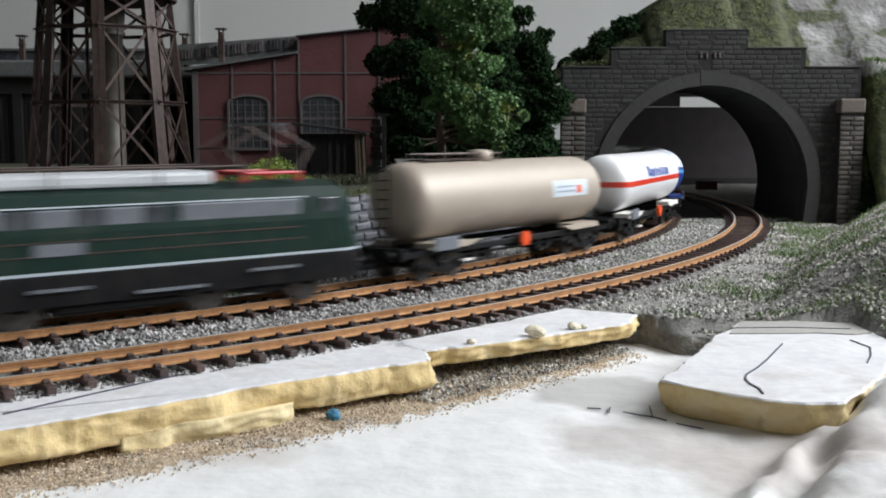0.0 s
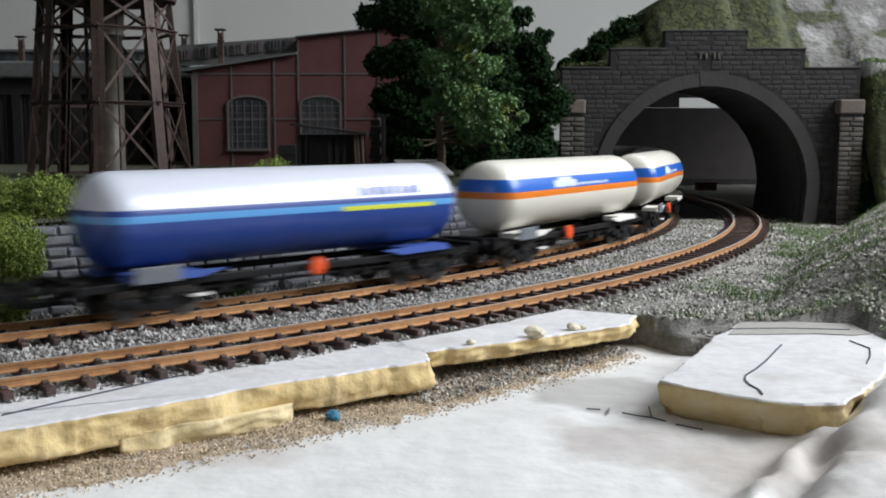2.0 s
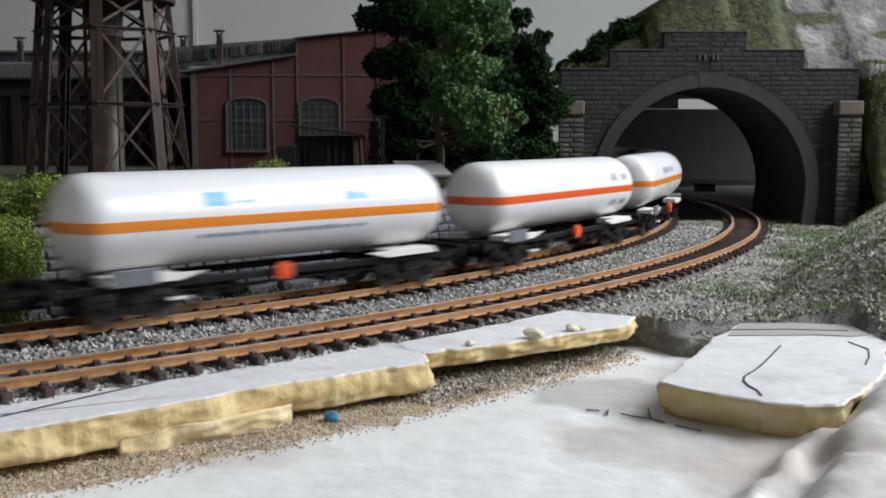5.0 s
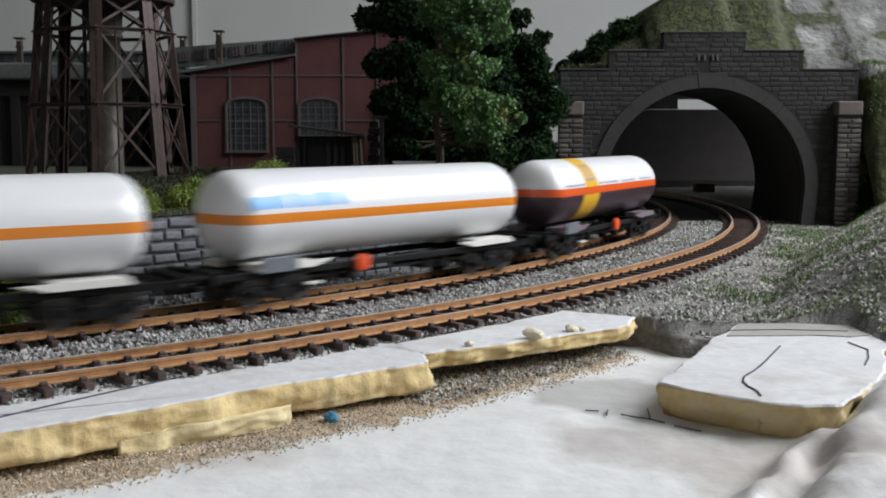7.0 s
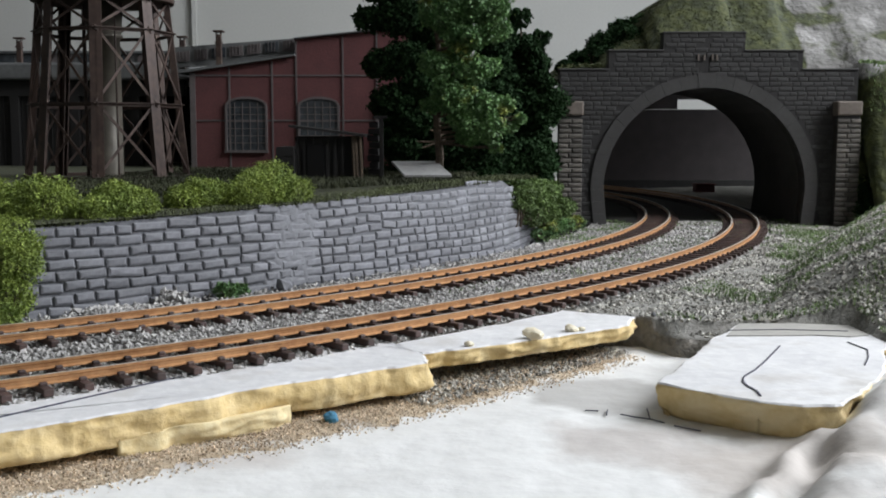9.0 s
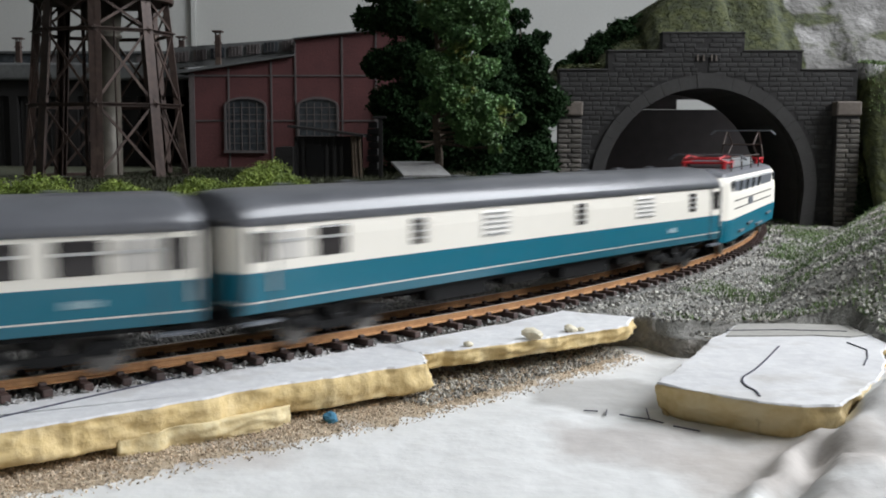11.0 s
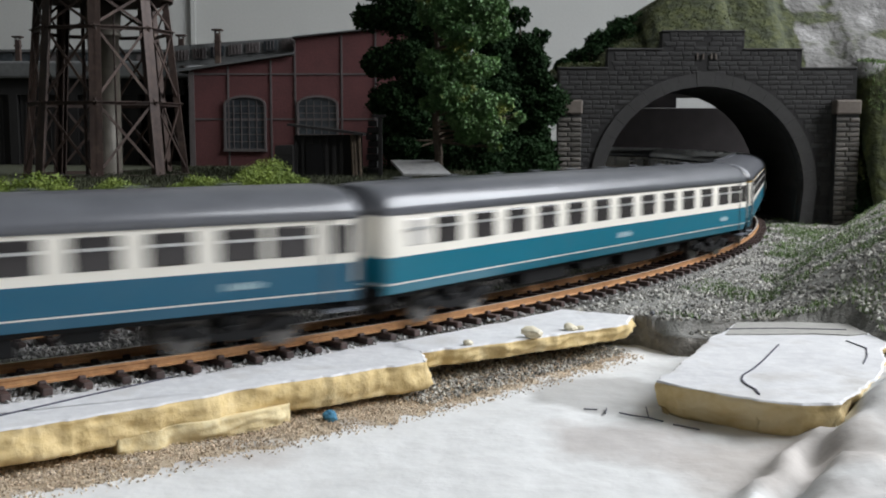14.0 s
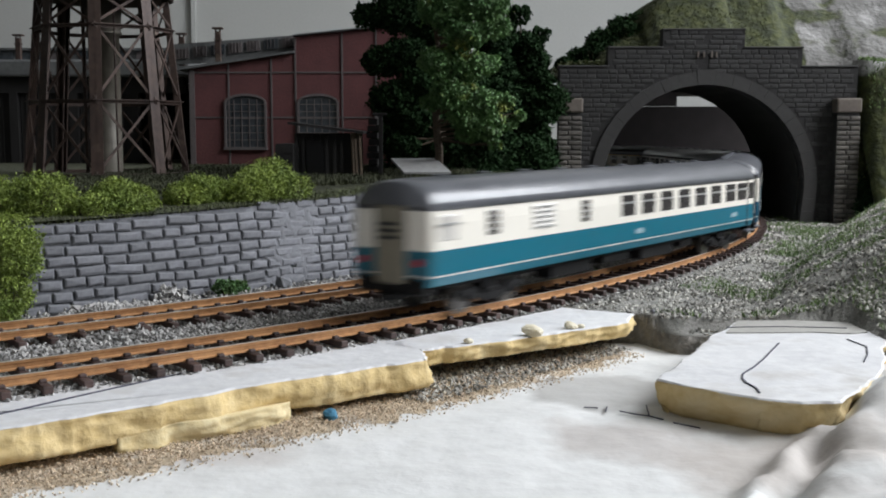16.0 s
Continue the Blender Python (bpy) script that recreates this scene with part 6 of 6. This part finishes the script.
RUBBER = mat("gangway_rubber", (0.03, 0.03, 0.03), (0.02, 0.02, 0.02), 0.7, scale=300, bump=0.2)
W_MAIN, W_FROST, W_DOOR, W_BAR, W_LOUVRE = None, None, None, None, None


def coach(label, blue, windows, frosted, doors, lettering=(), yellow=False, louvres=(), barred=(), tail=False):
    car = thing("passenger_coach", label, "passenger coach", "passenger train")
    half = 0.1447
    paint = banded("coach_paint", [(0, blue), (0.0136, (0.72, 0.70, 0.64)), (0.01425, blue), (0.0222, BEIGE), (0.0348, (0.10, 0.10, 0.11))] if not yellow else
                   [(0, blue), (0.0136, (0.72, 0.70, 0.64)), (0.01425, blue), (0.0222, BEIGE), (0.0340, (0.72, 0.42, 0.02)), (0.0348, (0.10, 0.10, 0.11))])
    bm = bmesh.new()
    shell(bm, half, [(-0.0152, 0.0109), (-0.0163, 0.0145), (-0.0163, 0.0305), (-0.0158, 0.0362), (0.0158, 0.0362), (0.0163, 0.0305), (0.0163, 0.0145), (0.0152, 0.0109)])
    part("body", bm, paint, car)
    bm = bmesh.new()
    sec = [(-0.0164, 0.0350), (-0.0158, 0.0378), (-0.0138, 0.0406), (-0.0105, 0.0428), (-0.006, 0.0442), (0, 0.0448), (0.006, 0.0442), (0.0105, 0.0428), (0.0138, 0.0406), (0.0158, 0.0378), (0.0164, 0.0350)]
    xs = [(-half, 0.86), (-half + 0.003, 0.95), (-half + 0.009, 1), (half - 0.009, 1), (half - 0.003, 0.95), (half, 0.86)]
    rings = [[bm.verts.new((x, y * (0.5 + f / 2), 0.0350 + (z - 0.0350) * f)) for y, z in sec] for x, f in xs]
    for a, b in zip(rings, rings[1:]):
        for i in range(len(sec)):
            bm.faces.new((a[i], a[(i + 1) % len(sec)], b[(i + 1) % len(sec)], b[i]))
    bm.faces.new(rings[0])
    bm.faces.new(rings[-1][::-1])
    part("roof", bm, ROOFGREY, car, "glossy grey roof", smooth=True)
    vent = bmesh.new()
    lathe(vent, [(0.0436, 0.0022), (0.0452, 0.0022), (0.0456, 0.0010)], 12, "Z")
    vm = bpy.data.meshes.new("roof_vent")
    vent.to_mesh(vm)
    vent.free()
    vm.materials.append(ROOFGREY)
    for i in range(9):
        part("roof_vent", vm, None, car, m=pose(-0.112 + 0.028 * i, 0.0045, -0.0002))
    global W_MAIN, W_FROST, W_DOOR, W_BAR, W_LOUVRE
    if W_MAIN is None:
        W_MAIN = pane_mesh("window", 0.0128, 0.0088, WINDOW)
        W_FROST = pane_mesh("window", 0.0098, 0.0084, FROST)
        W_DOOR = pane_mesh("door_window", 0.0062, 0.0084, WINDOW)
        W_LOUVRE = pane_mesh("louvre_panel", 0.0150, 0.0092, WHITE)
        bm = bmesh.new()
        box(bm, -0.0060, 0.0060, -0.0003, 0.0003, -0.0004, 0.0004)
        W_BAR = bpy.data.meshes.new("transom")
        bm.to_mesh(W_BAR)
        bm.free()
        W_BAR.materials.append(ALU)
    for s in (-1, 1):
        y = s * 0.01612
        for x in windows:
            w = part("window", W_MAIN, None, car, m=pose(x, y, 0.0293))
            part("transom", W_BAR, None, w, m=pose(0, s * 0.0005, 0.0012))
        for x in barred:
            w = part("window", W_DOOR, None, car, "barred window", m=pose(x, y, 0.0293))
            for z in (-0.0022, 0.0, 0.0022):
                part("bar", W_BAR, None, w, m=pose(0, s * 0.0005, z) @ Matrix.Diagonal((0.6, 1, 0.8, 1)))
        for x in frosted:
            w = part("window", W_FROST, None, car, "white frosted window", m=pose(x, y, 0.0293))
            part("transom", W_BAR, None, w, m=pose(0, s * 0.0005, 0.0012))
        for x in louvres:
            w = part("louvre_panel", W_LOUVRE, None, car, "white louvred door panel", m=pose(x, y, 0.0293))
            for k in range(5):
                part("slat", W_BAR, None, w, m=pose(0, s * 0.0006, -0.0036 + 0.0018 * k) @ Matrix.Diagonal((1.15, 1, 0.7, 1)))
        for x in doors:
            bm = bmesh.new()
            for q in (-0.0052, 0.0052):
                box(bm, q - 0.00022, q + 0.00022, -0.0003, 0.0003, -0.0115, 0.0125)
            d = part("door", bm, ROOFGREY, car, "door seams", m=pose(x, s * 0.0163, 0.0229))
            part("door_window", W_DOOR, None, d, m=pose(0, -s * 0.0001, 0.0064))
            part("door_handle", box(bmesh.new(), -0.0004, 0.0004, -0.0004, 0.0004, -0.003, 0.003), ALU, d, m=pose(0.0038, s * 0.0004, -0.003))
            part("footstep", box(bmesh.new(), x - 0.0055, x + 0.0055, *sorted((s * 0.0140, s * 0.0168)), 0.0080, 0.0088), GREYPLATE, car)
        for x0, x1, z0, z1, n in lettering:
            bm = bmesh.new()
            w = (x1 - x0) / n
            for i in range(n):
                box(bm, x0 + w * i, x0 + w * (i + 0.75), s * 0.0163 - 0.0002, s * 0.0163 + 0.0002, z0, z1 - (z1 - z0) * 0.25 * ((i * 7) % 3 == 1))
            part("lettering", bm, PALE_LET, car, "white bars of lettering")
    for e in (-1, 1):
        part("gangway", box(bmesh.new(), *sorted((e * (half - 0.001), e * (half + 0.0012))), -0.0062, 0.0062, 0.0110, 0.0365, bevel=0.0012), RUBBER if not (tail and e < 0) else mat("gangway_door", (0.26, 0.235, 0.18), (0.20, 0.18, 0.14), 0.5, scale=200, bump=0), car)
        part("end_beam", box(bmesh.new(), *sorted((e * (half - 0.004), e * (half + 0.0004))), -0.0140, 0.0140, 0.0082, 0.0130), BLACK, car)
        bogie(car, e * 0.1060, 0.0287, 0.0054, 1.2)
        buffers(car, e * (half + 0.0010))
    bm = bmesh.new()
    box(bm, -0.134, 0.134, -0.0120, 0.0120, 0.0090, 0.0111)
    for x0, x1, z in ((-0.062, -0.030, 0.0045), (-0.020, 0.004, 0.0058), (0.016, 0.050, 0.0042), (0.058, 0.072, 0.0060)):
        for s in (-1, 1):
            box(bm, x0, x1, *sorted((s * 0.0040, s * 0.0118)), z, 0.0092, bevel=0.0005)
    part("underframe", bm, BLACK, car)
    if tail:
        for y in (-0.0112, 0.0112):
            bm = bmesh.new()
            lathe(bm, [(-half - 0.0012, 0.0006), (-half - 0.0010, 0.0013), (-half + 0.0004, 0.0013)], 12, "X", (0, y, 0.0185))
            part("tail_lamp", bm, RED, car)
        bm = bmesh.new()
        for k in range(3):
            box(bm, -half - 0.0018, -half - 0.0010, -0.0040, 0.0040, 0.0300 - 0.0022 * k, 0.0310 - 0.0022 * k)
        part("end_slats", bm, RUBBER, car)
    return car


PALE_LET = mat("pale_lettering", (0.36, 0.48, 0.52), (0.30, 0.42, 0.46), 0.4, scale=300, bump=0)
def spaced(a, b, n):
    return [a + (b - a) * i / (n - 1) for i in range(n)]


def passenger_train():
    doors = (-0.1380, 0.1380)
    c = []
    c.append(coach("beige and teal baggage coach with louvred doors", TEAL, [-0.1116], [-0.1278], doors, [(0.0920, 0.1002, 0.0170, 0.0190, 4)], louvres=[-0.0324, 0.0714], barred=[-0.0730, 0.0220, 0.1145]))
    c.append(coach("beige and teal passenger coach with long white lettering bars", TEAL, spaced(-0.1041, 0.1134, 12), [-0.1210, 0.1278], doors, [(0.0025, 0.0160, 0.0172, 0.0194, 5), (0.1094, 0.1186, 0.0170, 0.0190, 5), (-0.0922, -0.0144, 0.0160, 0.0198, 14)]))
    c.append(coach("beige and teal first-class coach with a yellow line", TEAL, spaced(-0.1088, 0.1038, 10), [-0.1257, 0.1216], doors, [(-0.0072, 0.0041, 0.0172, 0.0194, 5), (0.1012, 0.1104, 0.0170, 0.0190, 5)], yellow=True))
    c.append(coach("beige and teal passenger coach with grey roof", TEAL, spaced(-0.1145, 0.1129, 12) + [0.1283], [-0.1298], (0.1390,), [(0.0025, 0.0144, 0.0172, 0.0194, 5), (0.1094, 0.1186, 0.0170, 0.0190, 5)]))
    c.append(coach("beige and blue passenger coach with grey roof", OCEAN, spaced(-0.1119, 0.1068, 12) + [0.1221], [-0.1283], doors, [(-0.0074, 0.0031, 0.0172, 0.0194, 5), (0.1017, 0.1133, 0.0170, 0.0190, 5)]))
    c.append(coach("beige and teal rear coach with barred baggage windows", TEAL, spaced(-0.0066, 0.1088, 7) + [0.1247], [-0.1359], (0.1380,), [(0.0010, 0.0082, 0.0170, 0.0192, 4), (0.1104, 0.1186, 0.0170, 0.0192, 4)], barred=[-0.1094, -0.0439], louvres=[-0.0759], tail=True))
    return c


TANKS = freight_train()
GREEN_LOCO = electric_loco("dark green electric locomotive with black skirt and red pantographs", (0.006, 0.022, 0.016), (0.010, 0.010, 0.011), (0.42, 0.48, 0.52), (0.006, 0.021, 0.016), mat("silver_roof", (0.62, 0.64, 0.66), (0.54, 0.56, 0.58), 0.4, 0.1, scale=200, bump=0), "freight train")
BLUE_LOCO = electric_loco("beige and teal electric locomotive with red pantographs", BEIGE, TEAL, TEAL, (0.14, 0.145, 0.16), mat("grey_roof", (0.30, 0.31, 0.32), (0.25, 0.26, 0.27), 0.4, scale=200, bump=0), "passenger train", green=False)
COACHES = passenger_train()


# ---- loose ballast, gravel and grass ----
def scatter_ring(n, r0, r1, a0, a1, z, jit):
    r, a = RNG.uniform(r0, r1, n), np.radians(RNG.uniform(a0, a1, n))
    return np.stack([CX + r * np.cos(a), CY + r * np.sin(a), z + RNG.normal(0, jit, n)], 1)


grains("ballast", np.concatenate([scatter_ring(16000, R_FAR + 0.0155, R_NEAR - 0.0155, -60, -12.5, BED + 0.0012, 0.0005),
                                  scatter_ring(9000, R_FAR - 0.015, R_FAR + 0.015, -60, -13.5, BED + 0.0006, 0.0003),
                                  scatter_ring(9000, R_NEAR - 0.015, R_NEAR + 0.015, -60, -12.5, BED + 0.0006, 0.0003),
                                  scatter_ring(5000, R_FAR - 0.046, R_FAR - 0.016, -60, -14, BED + 0.0004, 0.0004)]), 0.0015, STONES, label="light grey model ballast stones")
p = np.stack([RNG.normal(-0.0985, 0.004, 260), RNG.normal(0.3270, 0.0022, 260), np.abs(RNG.normal(0, 0.0012, 260)) + BED + 0.0015], 1)
grains("ballast_heap", p, 0.0016, STONES, label="small heap of ballast between the tracks")
g = scatter_ring(60000, 0.913, 1.20, -39.5, -6, 0, 0)
g = g[RNG.uniform(0, 1, len(g)) < np.clip(1.25 - (np.hypot(g[:, 0] - CX, g[:, 1] - CY) - 0.913) * 1.6, 0.4, 1)]
g[:, 2] = [terrain_z(x, y) + 0.0002 for x, y, _ in g]
grains("gravel", g, 0.0016, GRAVEL, label="grey gravel on the bank")
s = scatter_ring(36000, 0.912, 0.958, -61, -40.5, BASE + 0.0003, 0.0002)
rr = np.hypot(s[:, 0] - CX, s[:, 1] - CY)
s = s[RNG.uniform(0, 1, len(s)) < np.clip((0.957 - rr) / 0.016, 0, 1)]
grains("sand_grains", s, 0.0006, SANDGRAIN, label="brown sandy grit along the foam edge")
s = scatter_ring(3500, 0.912, 0.945, -46.5, -40.2, BASE + 0.0004, 0.0003)
grains("grit", s, 0.0012, GRAVEL, label="grey grit along the foam edge")


def tufts(name, pts, size, material, label):
    """Short upright blades."""
    n = len(pts)
    a = RNG.uniform(0, 6.283, n)
    d = np.stack([np.cos(a), np.sin(a), np.zeros(n)], 1) * (size * 0.16)
    top = np.stack([RNG.normal(0, 0.45, n), RNG.normal(0, 0.45, n), np.ones(n)], 1) * (size * RNG.uniform(0.5, 1.2, n))[:, None]
    q = np.stack([pts - d, pts + d, pts + top], 1).reshape(-1, 3)
    tagged(new(name, mesh(name, q.tolist(), np.arange(3 * n).reshape(n, 3).tolist(), material)), label, "grass", kind="stuff")


def patchy(pts, scale, cut):
    k = np.array([noise.noise(Vector((x * scale, y * scale, 0.7))) for x, y, _ in pts])
    return pts[k > cut]


g = scatter_ring(90000, 0.922, 1.20, -39, -8, 0, 0)
g = patchy(g, 34, -0.05)
g[:, 2] = [terrain_z(x, y) for x, y, _ in g]
tufts("grass", g, 0.0020, GRASS, "short green static grass in patches on the bank")
g = scatter_ring(16000, 0.755, 0.781, -62, -24, TERRACE, 0.0)
g[:, 2] = 0.0262 + 0.0075 * np.clip((np.degrees(np.arctan2(g[:, 1] - CY, g[:, 0] - CX)) + 49) / 21, 0, 1)
tufts("grass", g, 0.0022, mat("grass_dull", (0.11, 0.13, 0.05), (0.05, 0.06, 0.03), 0.85, scale=200, bump=0, island=0.5), "dull green grass along the top of the wall")
g = np.stack([RNG.uniform(-0.20, 0.02, 40000), RNG.uniform(0.43, 0.80, 40000), np.full(40000, TERRACE + 0.0008)], 1)
g = g[np.hypot(g[:, 0] - CX, g[:, 1] - CY) < 0.757]
tufts("grass", g, 0.0030, mat("grass_yard", (0.045, 0.050, 0.022), (0.022, 0.026, 0.012), 0.9, scale=60, bump=0, island=0.5), "dark dull grass in the yard")
g = scatter_ring(9000, R_FAR - 0.05, R_NEAR + 0.05, -27, -12, BED + 0.001, 0.0003)
tufts("grass", patchy(g, 45, 0.08), 0.0020, GRASS, "green grass before the tunnel")
g = scatter_ring(2500, R_FAR + 0.016, R_NEAR - 0.016, -40, -20, BED + 0.001, 0.0003)
tufts("grass", patchy(g, 60, 0.1), 0.0020, GRASS, "sparse grass between the tracks")
hx = np.stack([RNG.uniform(0.08, 0.245, 16000), RNG.uniform(0.795, 0.99, 16000), np.zeros(16000)], 1)
hx[:, 2] = [hill_z(x, y) for x, y, _ in hx]
tufts("grass", hx, 0.0018, mat("grass_olive", (0.036, 0.045, 0.011), (0.020, 0.026, 0.007), 1.0, scale=60, bump=0, island=0.4), "olive grass on the hill above the tunnel")
g = np.stack([RNG.uniform(0.304, 0.42, 6000), RNG.uniform(0.745, 0.80, 6000), np.zeros(6000)], 1)
g[:, 2] = [hill_z(x, y) for x, y, _ in g]
tufts("grass", patchy(g, 40, -0.1), 0.0030, GRASS, "green grass on the cutting beside the portal")


def rubble():
    for x, y, z, r in ((-0.0665, 0.4480, BED, 0.0042), (-0.0985, 0.4205, BED, 0.0012), (0.0750, 0.3775, -0.0045, 0.0011)):
        bm = bmesh.new()
        bmesh.ops.create_icosphere(bm, subdivisions=1, radius=r)
        for v in bm.verts:
            v.co *= 1 + 0.35 * noise.noise(v.co * 180 + Vector((x * 300, 1, 2)))
            v.co.z *= 0.8
        tagged(part("rock", bm, STONE, m=pose(x, y, z + r * 0.45, 0, 20, 30)), "angular grey rock beside the track", "rock", "loose rocks")
    g = np.stack([RNG.normal(-0.122, 0.010, 350), RNG.normal(0.395, 0.004, 350), np.full(350, BED + 0.0006)], 1)
    grains("rubble", g, 0.0024, STONES, label="grey rubble at the foot of the wall")
    g = np.stack([RNG.normal(-0.1045, 0.0030, 160), RNG.normal(0.4125, 0.0015, 160), np.abs(RNG.normal(0, 0.0018, 160)) + BED + 0.0006], 1)
    grains("rubble", g, 0.0022, STONES, label="grey rubble at the foot of the wall")


rubble()

F0, FV, LOCO_F = -0.5134, 0.25473, 0.2040
P0, PV, PP, LOCO_P = -4.00894, 0.30765, 0.29389, 0.2490
# couplings pushed together or drawn out
SLACK = (0.0004, -0.0009, -0.0005, 0.0007, 0.0012, -0.0011)
LOOSE = (-0.0016, -0.0012, -0.0007, 0.0010, 0.0026, 0.0009, 0.0, 0.0015, 0.0012, -0.0014, -0.0022)
# how far each train runs ahead of or behind a steady pace
JOG_F = ((0, 0.5, 1, 1.5, 2, 2.5, 3, 3.5, 4, 6.5, 7, 7.5, 8, 8.5), (-0.0006, 0.0018, -0.0021, -0.0028, 0, -0.0002, -0.0001, 0.0022, 0.0020, -0.0004, -0.0005, -0.0027, -0.0043, -0.0013))
JOG_P = ((11.5, 12, 12.5, 13, 13.5, 14, 14.5, 15, 15.5, 16), (-0.0009, 0.0024, 0.0002, 0.0012, 0.0046, 0.0069, 0.0044, -0.0031, -0.0041, -0.0010))


# ---- movement ----
def on_track(r, s, base):
    """Pose of a car whose two bogies stand on the track, centred at s."""
    p, _ = along(r, s - base / 2)
    q, _ = along(r, s + base / 2)
    d = q - p
    return Matrix.Translation((p + q) / 2) @ Matrix.Rotation(math.atan2(d.y, d.x), 4, "Z")


def motions():
    times = [0.1 * i for i in range(161)]
    def head_f(t):
        return F0 - FV * t + float(np.interp(t, *JOG_F))
    def head_p(t):
        return P0 + PV * t + float(np.interp(t, *JOG_P))
    walk(GREEN_LOCO, [(t, on_track(R_FAR, head_f(t) - LOCO_F, 0.102)) for t in times])
    for k, car in enumerate(TANKS):
        walk(car, [(t, on_track(R_FAR, head_f(t) + 0.18877 * k + LOOSE[k], 0.120)) for t in times])
    walk(BLUE_LOCO, [(t, on_track(R_NEAR, head_p(t) + LOCO_P, 0.102)) for t in times])
    for k, car in enumerate(COACHES):
        walk(car, [(t, on_track(R_NEAR, head_p(t) - PP * k + SLACK[k], 0.212)) for t in times])


motions()
